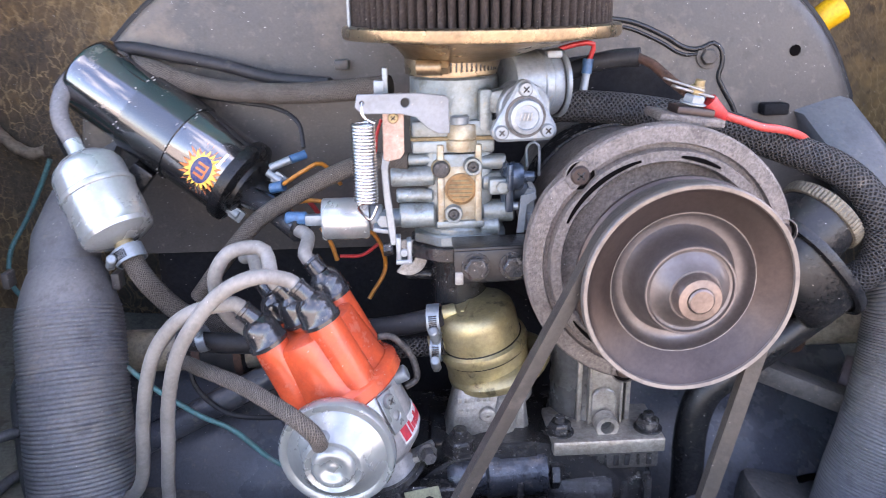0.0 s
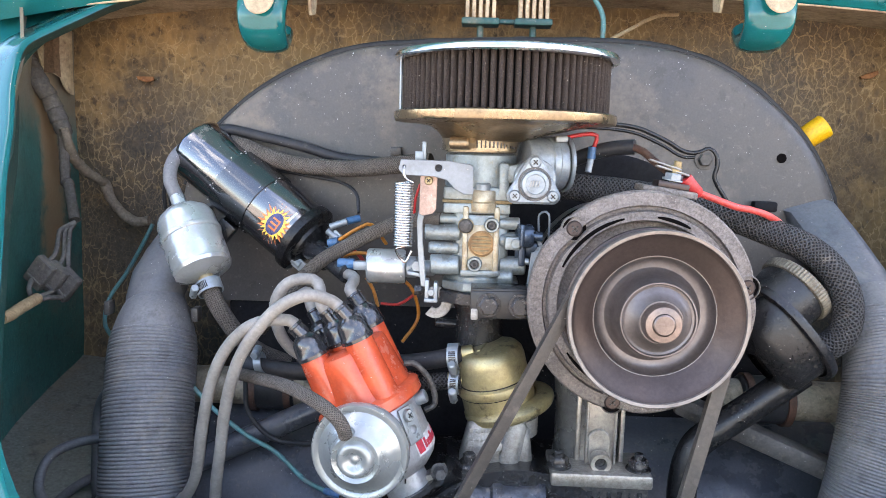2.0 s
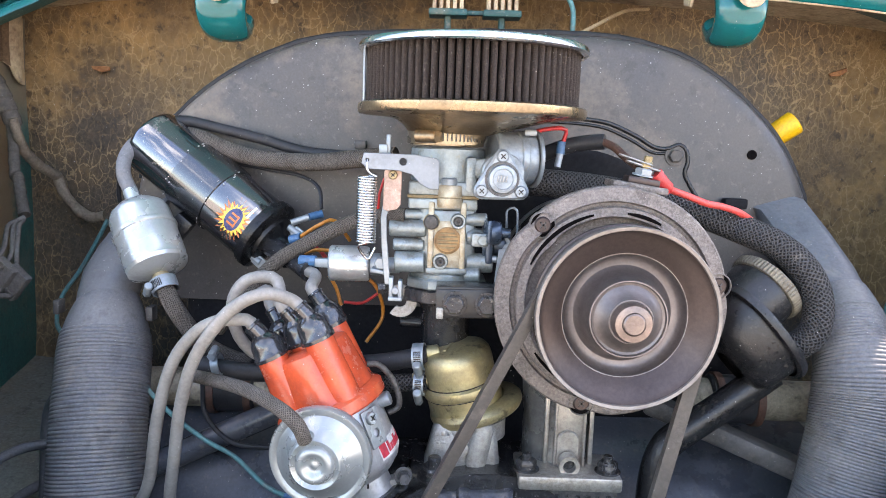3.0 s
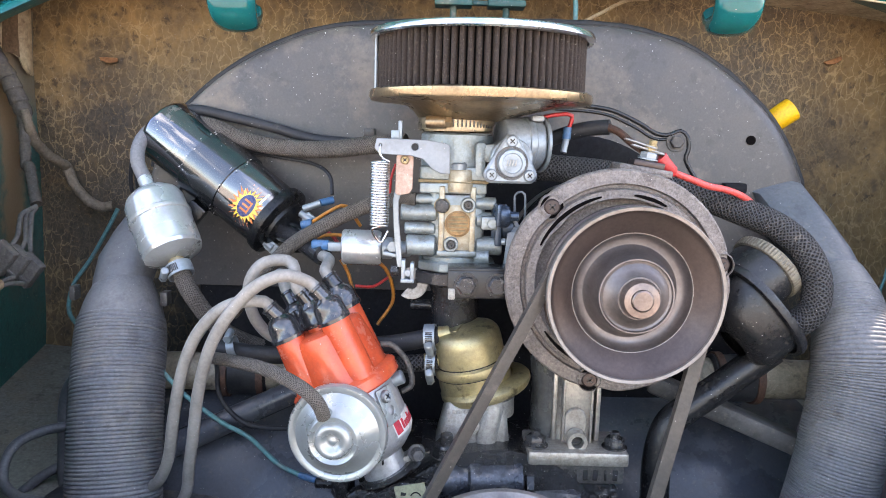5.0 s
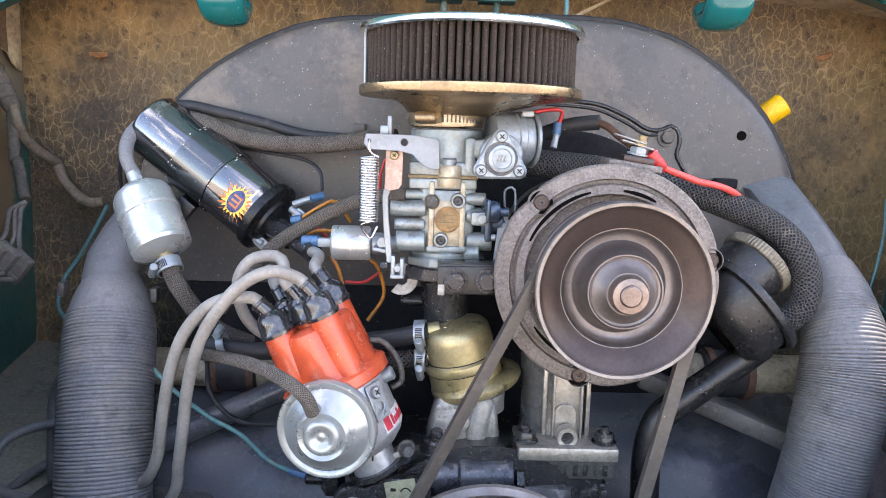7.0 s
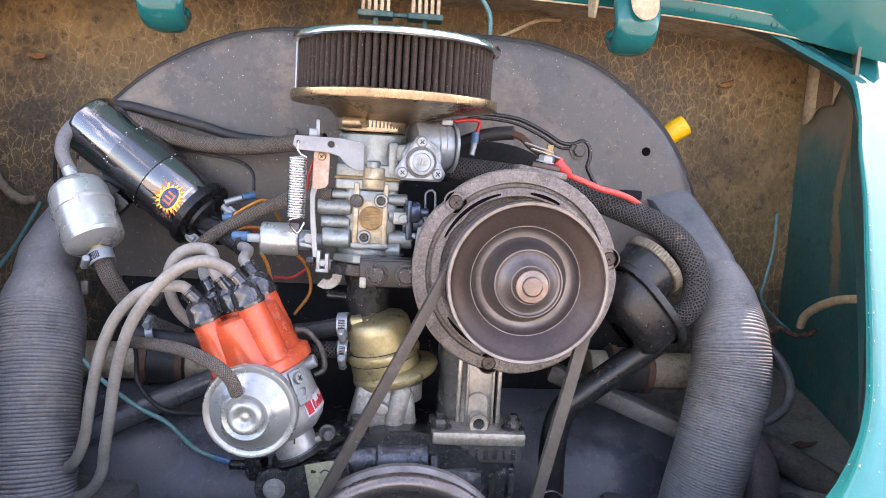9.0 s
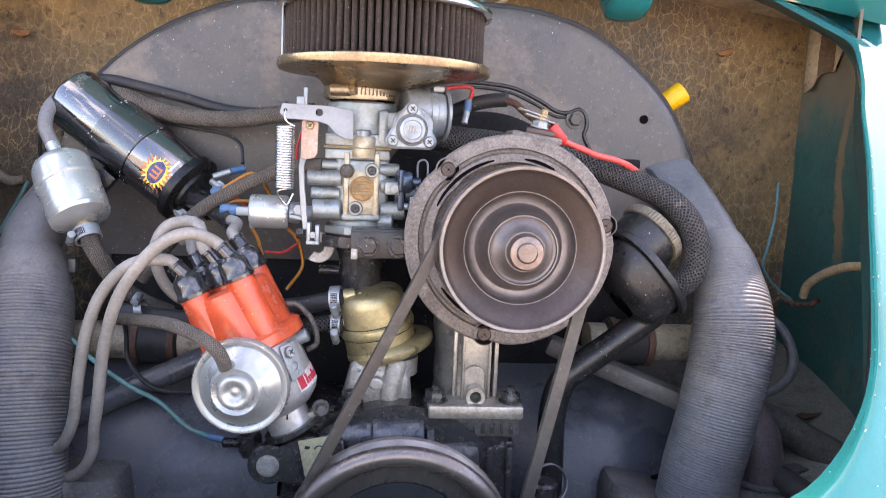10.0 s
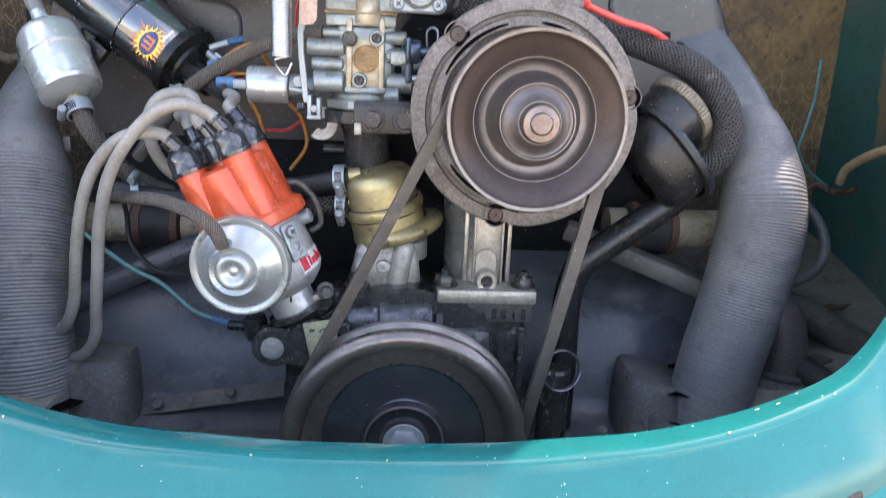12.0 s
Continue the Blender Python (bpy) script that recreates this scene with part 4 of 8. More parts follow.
# lid hinge arms
def hinge(x, s, up):
    h = thing("lid_hinge", (x, 0.55, 0.93), "glossy green swan neck lid hinge with worn face", "hinge", "lid hinges")
    path = spline([(x, 0.60, 1.06 + up), (x, 0.572, 1.02 + up), (x, 0.548, 0.985 + up), (x, 0.540, 0.962 + up), (x, 0.548, 0.948 + up), (x, 0.566, 0.944 + up), (x, 0.585, 0.955 + up)], 0.004)
    n = len(path)
    rings = []
    for k, q in enumerate(path):
        tn = (path[min(k + 1, n - 1)] - path[max(k - 1, 0)]).normalized()
        nr = Vector((1, 0, 0)).cross(tn).normalized()
        w = 0.025 - 0.008 * (k / n) ** 2
        t = 0.010
        ring = []
        for i in range(20):
            a = 2 * math.pi * i / 20
            ca, sa = math.cos(a), math.sin(a)
            kk = (abs(ca) ** 2.6 + abs(sa) ** 2.6) ** (-1 / 2.6)
            ring.append(q + Vector((1, 0, 0)) * ca * kk * w + nr * sa * kk * t)
        rings.append(ring)
    bm = loft(rings)
    bm.faces.new(bm.verts[-20:])
    part("arm", bm, M_teal, h, "curved glossy green arm", 50)
    part("worn_face", plate([(a, b * 1.2) for a, b in arc(0, 0, 0.0135, 180, 360, 12)] + [(0.0155, 0.06), (-0.0155, 0.06)], 0.002, (x + 0.002, 0.5270, 0.9760 + up), (1, 0, 0), (0, 0.33, 0.94), 0.0008), M_primer, h, "worn beige face")
    part("bracket", plate([(0, 0), (0.03, 0.0), (0.034, -0.02), (0.026, -0.05), (0.008, -0.054), (-0.004, -0.03)], 0.003, (x + 0.037 * s, 0.555, 1.022 + up), (0, 1, 0), (0, 0, 1)), M_primer, h, "worn beige bracket")
    part("bolt", hexhead((x + 0.006 * s, 0.537, 0.992 + up), (0, -1, 0.1), 0.007, 0.006), M_steel, h)


hinge(-0.128, 1, 0.0)
hinge(0.313, -1, 0.0095)

# air intake grille under the rear window panel
g = thing("air_grille", (0.088, 0.57, 0.955), "pale green slotted air grille feet below the panel", "grille")
for x in (0.065, 0.113):
    bm = bmesh.new()
    for k in range(5):
        box((x - 0.012 + 0.006 * k, 0.575, 1.0), (0.0035, 0.02, 0.07), None, 0.001, bm)
    part("slats", bm, M_primer, g)
    part("foot", box((x, 0.573, 0.9665), (0.034, 0.022, 0.006), None, 0.0015), M_teal_in, g)
    part("peg", cyl((x, 0.573, 0.950), (0, 0, 1), 0.003, 0.016, 0.0008), M_teal_in, g)
part("bar", box((0.089, 0.573, 0.9675), (0.03, 0.006, 0.004), None, 0.001), M_teal_in, g)

# ---- fan shroud ----
SY = 0.54
SH = [(-0.180, 0.700), (-0.205, 0.770), (-0.195, 0.835), (-0.168, 0.869), (-0.133, 0.899), (-0.092, 0.922), (-0.049, 0.937), (0.0, 0.943), (0.09, 0.947), (0.186, 0.948),
      (0.234, 0.943), (0.279, 0.929), (0.322, 0.901), (0.356, 0.868), (0.378, 0.833), (0.390, 0.80), (0.395, 0.76), (0.37, 0.700)]
shroud = thing("fan_shroud", (CX, 0.60, 0.60), "dark grey painted sheet metal cooling fan shroud", "fan shroud")
outer = [(p.x, p.z) for p in spline([(x, 0, z) for x, z in SH], 0.012)]
rings = []
cxs, czs = 0.097, 0.79
for inset, y in ((0.012, SY + 0.001), (0.004, SY + 0.003), (0.0, SY + 0.010), (0.0, SY + 0.13)):
    rings.append([Vector((cxs + (x - cxs) * (1 - inset / 0.28), y, czs + (z - czs) * (1 - inset / 0.16))) for x, z in outer])
bm = loft(rings, False)
bmesh.ops.contextual_create(bm, geom=[v for v in bm.verts if abs(v.co.y - SY - 0.001) < 1e-5])
bmesh.ops.recalc_face_normals(bm, faces=bm.faces)
part("shroud_shell", bm, M_shroud, shroud, "", 50)
part("edge_seal", sweep([Vector((cxs + (x - cxs) * 0.999, SY + 0.012, czs + (z - czs) * 1.004)) for x, z in outer if z > 0.80], lambda d: 0.0034 + 0.0010 * noise.noise(Vector((d * 60, 0, 0))), 10), M_trim, shroud, "frayed black edge strip", 60)
random.seed(5)
for k in range(46):
    x, z = outer[random.randrange(8, len(outer) - 4)]
    rr = random.uniform(0.0003, 0.0007)
    part("paint_chip", lathe([(rr, 0), (rr * 0.7, 0.0004), (0, 0.0005)], (cxs + (x - cxs) * 0.983, SY + 0.0028, czs + (z - czs) * 0.972), (0, -1, 0.3), 6), M_castgrey if k % 5 else M_white, shroud)
# skirt coloured near black as the shade below the shroud
part("shroud_skirt", box((CX, SY + 0.065, 0.610), (0.52, 0.12, 0.21), None, 0.01), M_shadeblack, shroud, "lower shroud skirt blackened for deep shade")
# air cleaner recess and sealing groove round the fan cover
gr = [(0.160, 0.8775), (0.187, 0.8765), (0.206, 0.874), (0.220, 0.869), (0.235, 0.862), (0.245, 0.856), (0.253, 0.8535), (0.261, 0.854), (0.270, 0.8575), (0.2765, 0.852), (0.278, 0.842), (0.276, 0.833), (0.281, 0.823), (0.289, 0.811), (0.293, 0.802)]
part("groove_seal", sweep(spline([(x, SY + 0.0015, z) for x, z in gr], 0.003), 0.0022, 8), M_blackpaint, shroud, "black sealing bead", 60)
part("groove_seal", sweep(spline([(x - 0.0028, SY + 0.0010, z - 0.0042) for x, z in gr[:8]], 0.003), 0.0014, 8), M_blackpaint, shroud, "", 60)
part("cover_bolt", hexhead((0.2665, SY + 0.001, 0.8478), (0, -1, 0), 0.0062, 0.005, None, 0.009), M_shroud, shroud)
part("fan_cover", lathe([(0.098, 0.0), (0.0965, 0.004), (0.090, 0.006), (0.02, 0.006), (0, 0.006)], (0.178, SY + 0.0015, 0.752), (0, -1, 0), 64), M_shroud, shroud, "pressed round fan cover")
# black disc painted as the shade of a hole
part("screw_hole", cyl((0.333, SY + 0.002, 0.851), (0, -1, 0), 0.0042, 0.002, 0.0002, 20), M_hollowshade, shroud, "black disc for the shade in a screw hole")
part("clip", box((0.3195, SY - 0.004, 0.8085), (0.020, 0.012, 0.009), None, 0.002), M_shadeblack, shroud, "black cable clip")
for x in (-0.146, -0.09):
    part("clip", box((x + 0.14, SY - 0.004, 0.848 - 0.2 * (x + 0.146)), (0.010, 0.01, 0.007), None, 0.001), M_shroud, shroud)


# outlets to the heater hoses: a flattened horn on each side
def outlet(rings_def, name="outlet"):
    rr = []
    for c, ax, b2, ha, hb, e in rings_def:
        ring = []
        ax, b2 = Vector(ax).normalized(), Vector(b2).normalized()
        for i in range(32):
            a = 2 * math.pi * i / 32
            ca, sa = math.cos(a), math.sin(a)
            k = (abs(ca) ** e + abs(sa) ** e) ** (-1 / e)
            ring.append(Vector(c) + ax * ca * k * ha + b2 * sa * k * hb)
        rr.append(ring)
    return part(name, loft(rr), M_outlet, shroud, "dark grey hot air outlet", 40)


outlet([((-0.190, 0.585, 0.800), (0.86, 0, 0.5), (0, 1, 0.2), 0.030, 0.036, 6), ((-0.197, 0.562, 0.780), (0.9, 0, 0.42), (0, 1, -0.1), 0.0275, 0.030, 5), ((-0.206, 0.540, 0.757), (0.95, 0, 0.3), (0, 1, -0.2), 0.0255, 0.026, 4),
        ((-0.2105, 0.518, 0.736), (0.98, 0, 0.15), (0, 1, -0.25), 0.0245, 0.025, 3), ((-0.212, 0.503, 0.716), (1, 0, 0.05), (0, 1, -0.25), 0.0235, 0.025, 2.2), ((-0.2115, 0.496, 0.700), (1, 0, 0.05), (0, 1, -0.25), 0.0235, 0.0265, 2)])
outlet([((0.350, 0.585, 0.816), (0.95, 0, 0.3), (0, 1, 0.1), 0.0205, 0.036, 7), ((0.3595, 0.556, 0.806), (0.96, 0, 0.28), (0, 1, -0.15), 0.0205, 0.026, 7), ((0.3720, 0.524, 0.778), (0.98, 0, 0.2), (0, 0.95, -0.3), 0.0215, 0.021, 6),
        ((0.3815, 0.497, 0.756), (1, 0, 0.1), (0, 0.92, -0.4), 0.0210, 0.019, 4.5), ((0.3850, 0.475, 0.742), (1, 0, 0), (0, 0.9, -0.43), 0.0200, 0.0190, 2.6), ((0.3855, 0.465, 0.730), (1, 0, 0), (0, 0.9, -0.43), 0.0200, 0.0190, 2)])

# yellow plug behind the shroud's rim
yp = thing("yellow_plug", (0.372, 0.585, 0.868), "bright yellow plastic plug behind the shroud", "plug")
part("sleeve", lathe([(0.0, 0), (0.0098, 0), (0.0105, 0.001), (0.0112, 0.026), (0.0104, 0.027), (0.0096, 0.026), (0.008, 0.012), (0, 0.012)], (0.362, 0.578, 0.866), (0.80, -0.1, 0.60), 28), M_yellow, yp)


# ---- heater hoses ----
def heater_hose(name, pts, plain, pitch, label, neck, reach, ease, size=1.0, thin=0.0):
    """A paper tube that swells from a narrow neck to its full width within reach metres."""
    path = spline(pts, pitch / 8)
    h = thing(name, pts[-1], label, "duct hose", "heater duct hoses")
    k = int(plain / (pitch / 8))

    def swell(d):
        t = min(1.0, d / reach)
        return size * (neck + (1 - neck) * (1 - (1 - t) ** ease)) * (1 - thin * min(1.0, max(0.0, (d - 0.06) / 0.09)))
    part("collar", sweep(path[:k + 2], lambda d: 0.0361 * swell(d), 44), M_heater, h, "smooth grey end collar", 60)

    def rad(d):
        ph = d / pitch % 1
        return swell(d + plain) * (0.0352 + 0.0015 * math.sin(math.pi * ph) ** 0.6)
    part("ribbed_tube", sweep(path[k:], rad, 44), M_heater, h, "grey ribbed paper tube", 75)
    return h


heater_hose("heater_hose", [(-0.2095, 0.503, 0.7145), (-0.2075, 0.490, 0.694), (-0.2045, 0.475, 0.664), (-0.200, 0.455, 0.623), (-0.1965, 0.440, 0.583), (-0.194, 0.430, 0.550), (-0.193, 0.426, 0.515), (-0.192, 0.425, 0.475)], 0.034, 0.0029, "grey ribbed paper duct hose between shroud and engine tin", 0.62, 0.055, 2.0)
heater_hose("heater_hose", [(0.3855, 0.473, 0.7425), (0.3850, 0.456, 0.727), (0.3830, 0.442, 0.711), (0.3820, 0.430, 0.693), (0.3815, 0.424, 0.672), (0.3785, 0.419, 0.651), (0.3733, 0.415, 0.629), (0.3683, 0.412, 0.607), (0.3640, 0.411, 0.585), (0.3583, 0.411, 0.556), (0.350, 0.411, 0.49)], 0.022, 0.0023, "grey ribbed paper duct hose partly in sunlight", 0.59, 0.100, 1.3, 0.955, 0.085)
part("hose_tab", box((-0.250, 0.495, 0.706), (0.005, 0.012, 0.012), None, 0.001), M_shroud, shroud)
part("hose_tab", box((-0.173, 0.495, 0.703), (0.006, 0.012, 0.012), None, 0.001), M_shroud, shroud)

# ---- engine tin below ----
tin = thing("rear_engine_tin", (CX, 0.42, 0.47), "dusty black rear engine tin sheet", "engine tin", kind="structure")
for s in (-1, 1):
    x0, x1 = (-0.215, 0.005) if s < 0 else (0.195, 0.40)
    bm = bmesh.new()
    prof = [(0.30, 0.478), (0.40, 0.482), (0.448, 0.490), (0.455, 0.503), (0.462, 0.530), (0.478, 0.560), (0.500, 0.588), (0.53, 0.608), (0.56, 0.612)]
    rows = []
    for i in range(9):
        x = x0 + (x1 - x0) * i / 8
        rows.append([bm.verts.new((x, y + 0.004 * math.sin(i * 1.1), z)) for y, z in prof])
    for a, b in zip(rows, rows[1:]):
        for k in range(len(prof) - 1):
            bm.faces.new((a[k], a[k + 1], b[k + 1], b[k]))
    bmesh.ops.recalc_face_normals(bm, faces=bm.faces)
    part("cylinder_cover", bm, M_tin, tin, "black curved cylinder cover tin", 60)
# edge flange with screws
part("flange", box((-0.052, 0.4425, 0.5025), (0.124, 0.015, 0.0022), turn(38, -9.5, 0), 0.0006), M_tin_dust, tin, "dusty bent flange strip")
for p in ((-0.037, 0.4385, 0.5095), (-0.096, 0.4385, 0.4975), (0.265, 0.40, 0.50)):
    part("tin_screw", screwhead(p, (0, -0.5, 0.85), 0.0045, 0.002, False), M_tin_dust, tin)
part("rear_sheet", box((CX - 0.13, 0.375, 0.488), (0.16, 0.12, 0.004), turn(-6, 0, 0), 0.001), M_tin_dust, tin, "dusty grey rear sheet")


# heat exchanger hose boxes
lb = thing("hose_box", (-0.13, 0.43, 0.49), "dusty grey pressed hose box with a slanted top", "hose box", "hose boxes")


def block(name, low, high, z0, z1, lean, material, parent, label):
    """A soft cornered pressed block: two outlines (cx, cy, half width, half depth), the upper one shifted."""
    rings = []
    for t in (0.0, 0.35, 0.75, 0.93, 0.985, 1.0):
        inset = 1.0 if t < 0.9 else (0.955 if t < 0.95 else (0.90 if t < 0.99 else 0.80))
        cx_, cy_, hw, hd = (a + (b - a) * t for a, b in zip(low, high))
        ring = []
        for i in range(36):
            q = 2 * math.pi * i / 36
            ca, sa = math.cos(q), math.sin(q)
            k = (abs(ca) ** 3.6 + abs(sa) ** 3.6) ** (-1 / 3.6)
            x, y = cx_ + hw * inset * k * ca, cy_ + hd * inset * k * sa
            ring.append(Vector((x, y, z0 + (z1 - z0) * t + lean * (x - cx_) * t)))
        rings.append(ring)
    bm = loft(rings)
    bm.faces.new(bm.verts[-36:])
    return part(name, bm, material, parent, label, 40)


block("shell", (-0.150, 0.452, 0.042, 0.042), (-0.147, 0.456, 0.031, 0.034), 0.470, 0.541, -0.04, M_tin_dust, lb, "pressed shell with slanted top")
part("hose_socket", lathe([(0.049, -0.05), (0.049, 0.0), (0.047, 0.003), (0.042, 0.002), (0.0415, -0.03)], (-0.184, 0.429, 0.497), (0.05, 0.05, 1), 40), M_tin_dust, lb, "round hose socket")
# black disc and ring paint the shade round the hose; nothing is cut out
part("opening", lathe([(0.0385, 0.0), (0, 0.0)], (-0.186, 0.430, 0.494), (0.05, 0.05, 1), 32), M_hollowshade, lb, "black face for the gap shade round the hose")
part("hose_gap", lathe([(0.0350, 0.0), (0.0465, 0.0005), (0.0350, 0.001)], (-0.1905, 0.426, 0.5165), (0.12, -0.05, 1), 40), M_hollowshade, lb, "black face for the gap shade round the hose")
rb = thing("hose_box", (0.33, 0.41, 0.49), "dusty grey pressed hose box with a rounded shell", "hose box", "hose boxes")
block("shell", (0.331, 0.432, 0.049, 0.044), (0.326, 0.438, 0.040, 0.036), 0.470, 0.534, -0.22, M_tin_dust, rb, "rounded pressed shell")
part("hose_socket", lathe([(0.050, -0.06), (0.0500, 0.0), (0.048, 0.003), (0.0435, 0.002), (0.0430, -0.03)], (0.349, 0.412, 0.510), (0.06, 0.03, 1), 40), M_tin_dust, rb, "round hose socket")
# again a black disc, and below a ring, as painted shade round the hose
part("opening", lathe([(0.0425, 0.0), (0, 0.0)], (0.349, 0.412, 0.508), (0.06, 0.03, 1), 32), M_hollowshade, rb, "black face for the gap shade round the hose")
part("hose_gap", lathe([(0.0280, 0.0), (0.0365, 0.0005), (0.0280, 0.001)], (0.3440, 0.425, 0.5345), (-0.16, 0.05, 1), 40), M_hollowshade, rb, "black face for the gap shade round the hose")
pb = thing("pipe_collar", (0.43, 0.435, 0.50), "grey tin collar round the rusty preheat pipe", "pipe collar")
block("collar", (0.432, 0.435, 0.046, 0.036), (0.430, 0.438, 0.039, 0.030), 0.495, 0.541, 0.05, M_tin_dust, pb, "pressed tin collar")
part("pipe", sweep(spline([(0.421, 0.43, 0.50), (0.421, 0.432, 0.560), (0.415, 0.44, 0.588), (0.398, 0.46, 0.602), (0.37, 0.48, 0.607)], 0.006), 0.019, 20), M_purple, pb, "purple brown preheat pipe", 60)
part("collar_ring", lathe([(0.0195, 0), (0.0235, 0.0005), (0.0235, 0.003), (0.0195, 0.004)], (0.421, 0.431, 0.5405), (0, 0, 1), 32), M_tin_dust, pb)
part("bracket", box((0.460, 0.445, 0.544), (0.022, 0.016, 0.008), turn(0, 0, 20), 0.002), M_tin_dust, pb)
# curved channel strip between the shelf and the collar
part("channel", sweep(spline([(0.425, 0.48, 0.588), (0.455, 0.47, 0.578), (0.485, 0.462, 0.563), (0.515, 0.455, 0.548)], 0.01), 0.015, 12), M_duct, pb, "dusty folded channel strip", 60)

# diagonal support bars and intake manifold ends
bar = lambda nm, a, b, r: tagged(part(nm, sweep([Vector(a).lerp(Vector(b), i / 6) for i in range(7)], r, 16), M_tin, None, "", 60), "dusty painted preheat tube beside the engine", "tube", "preheat tubes")
bar("preheat_tube", (-0.19, 0.475, 0.567), (-0.04, 0.50, 0.634), 0.0105)
tagged(part("heat_duct", box((0.312, 0.462, 0.6205), (0.160, 0.022, 0.0165), turn(0, 19, -15), 0.0045), M_duct), "dusty grey square heat duct beside the engine", "duct")
for s, xs in ((-1, (-0.22, -0.05)), (1, (0.28, 0.42))):
    m = thing("intake_manifold", ((xs[0] + xs[1]) / 2, 0.535, 0.60), "dusty beige intake pipe with rubber boot and rusty clamps", "intake pipe", "intake manifold ends")
    z = 0.629 if s < 0 else 0.645
    y = 0.530 if s < 0 else 0.500
    part("pipe", sweep([Vector((xs[0] + (xs[1] - xs[0]) * i / 5, y, z)) for i in range(6)], 0.017, 24), M_pipe, m, "", 60)
    xb = -0.115 if s < 0 else 0.318
    part("rubber_boot", cyl((xb - 0.022, y, z), (1, 0, 0), 0.0205, 0.044, 0.002, 28), M_rubber, m, "black rubber boot")
    for dx in (-0.018, 0.014):
        part("clamp_ring", lathe([(0.0205, 0), (0.0225, 0), (0.0225, 0.006), (0.0205, 0.006)], (xb + dx, y, z), (1, 0, 0), 32), M_rust, m, "rusty ring clamp")

# ---- alternator, pulleys and belt ----
AX, AZ = 0.180, 0.750
BACK = (0, -1, 0)
alt = thing("alternator", (AX, 0.44, 0.67), "dusty brown cast alternator cover behind a fan belt pulley", "alternator")
part("housing", lathe([(0.0, 0.0), (0.056, 0.0), (0.060, 0.004), (0.060, 0.150), (0.0, 0.150)], (AX, 0.535, AZ), BACK, 56), M_altcast, alt, "round alternator housing")
part("front_cover", lathe([(0.058, 0.0), (0.0755, 0.0), (0.0768, 0.0015), (0.0768, 0.010), (0.0755, 0.0115), (0.0672, 0.0125), (0.0662, 0.0095), (0.0640, 0.0090), (0.0630, 0.0145), (0.0575, 0.0150),
                           (0.0565, 0.0135), (0.0560, 0.004), (0.030, 0.003), (0.0, 0.003)], (AX, 0.3785, AZ), BACK, 96,
                          squash=lambda a: 1.0 - 0.024 * sum(math.exp(-(((180 - math.degrees(a)) % 360 - s) / 6) ** 2) for s in (138, 262, 9))),
     M_altcast, alt, "cast cover ring with vent slots")
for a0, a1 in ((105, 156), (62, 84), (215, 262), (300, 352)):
    # thin black crescents that taper to both ends, painted as the slots' shade
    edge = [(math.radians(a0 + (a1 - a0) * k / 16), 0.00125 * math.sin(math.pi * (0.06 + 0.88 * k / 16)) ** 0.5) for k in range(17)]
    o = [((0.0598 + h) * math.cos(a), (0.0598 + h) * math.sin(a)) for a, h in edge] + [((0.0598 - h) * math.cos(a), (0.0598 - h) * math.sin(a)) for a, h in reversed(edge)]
    part("vent_slot", plate(o, 0.001, (AX, 0.3641, AZ), (1, 0, 0), (0, 0, 1), 0), M_hollowshade, alt, "black crescent for the shade in a vent slot")
for x, z in ((0.1325, 0.800), (0.164, 0.6815), (0.2490, 0.764)):
    rad_ = Vector((x - AX, 0, z - AZ)).normalized()
    part("screw_boss", lathe([(0.0088, 0.0), (0.0086, 0.0058), (0.0080, 0.0062), (0.0078, 0.0040), (0.0, 0.0040)], (x, 0.372, z), BACK, 28), M_altcast, alt)
    # black disc painted as the shade round the sunk screw
    part("screw_recess", lathe([(0.0078, 0.0044), (0.0, 0.0044)], (x, 0.372, z), BACK, 24), M_hollowshade, alt, "black disc for the shade in a screw recess")
    part("cover_screw", screwhead((x, 0.3680, z), BACK, 0.0056, 0.0026, False), M_pulley, alt, "dark cross-head screw")
    cross_slot((x, 0.3653, z), BACK, 0.0056, alt)
part("lifting_lug", box((0.1985, 0.398, 0.8255), (0.038, 0.030, 0.005), turn(0, 8, 0), 0.0015), M_altcast, alt, "cast lug on top")
part("insulator_block", box((0.2015, 0.396, 0.8295), (0.022, 0.018, 0.005), turn(0, 8, 0), 0.0012), M_pulley, alt, "brown insulator block")
# plate between alternator and shroud, its black standing for the shade in that gap
part("backing_plate", lathe([(0.050, 0.0), (0.1000, 0.0), (0.1010, 0.0008), (0.1010, 0.0028), (0.0995, 0.0036), (0.0940, 0.0030), (0.0600, 0.0030), (0.050, 0.0030)], (AX, SY - 0.0022, AZ), BACK, 72), M_shadeblack, alt, "backing plate blackened for the shade behind the alternator")
# strap round the alternator
part("strap", lathe([(0.0605, 0), (0.0625, 0), (0.0625, 0.026), (0.0605, 0.026)], (AX, 0.49, AZ), BACK, 64), M_oily, alt, "black clamping strap")
# terminal on top
tm = thing("alternator_terminal", (0.203, 0.398, 0.832), "oxidised brass cable terminal on the alternator", "terminal")
part("stud", cyl((0.203, 0.398, 0.828), (0.15, -0.1, 1), 0.0028, 0.019, 0.0005, 14), M_alu_brass, tm)
part("nut", hexhead((0.2035, 0.398, 0.833), (0.15, -0.1, 1), 0.0065, 0.0055, None, 0.008), M_steel, tm)
part("lug", plate([(-0.014, -0.004), (0.004, -0.005), (0.012, -0.003), (0.012, 0.003), (0.004, 0.005), (-0.014, 0.004)], 0.0016, (0.2045, 0.398, 0.8385), (0.95, -0.1, -0.28), (0, 1, 0)), M_castgrey, tm, "tarnished ring lug")
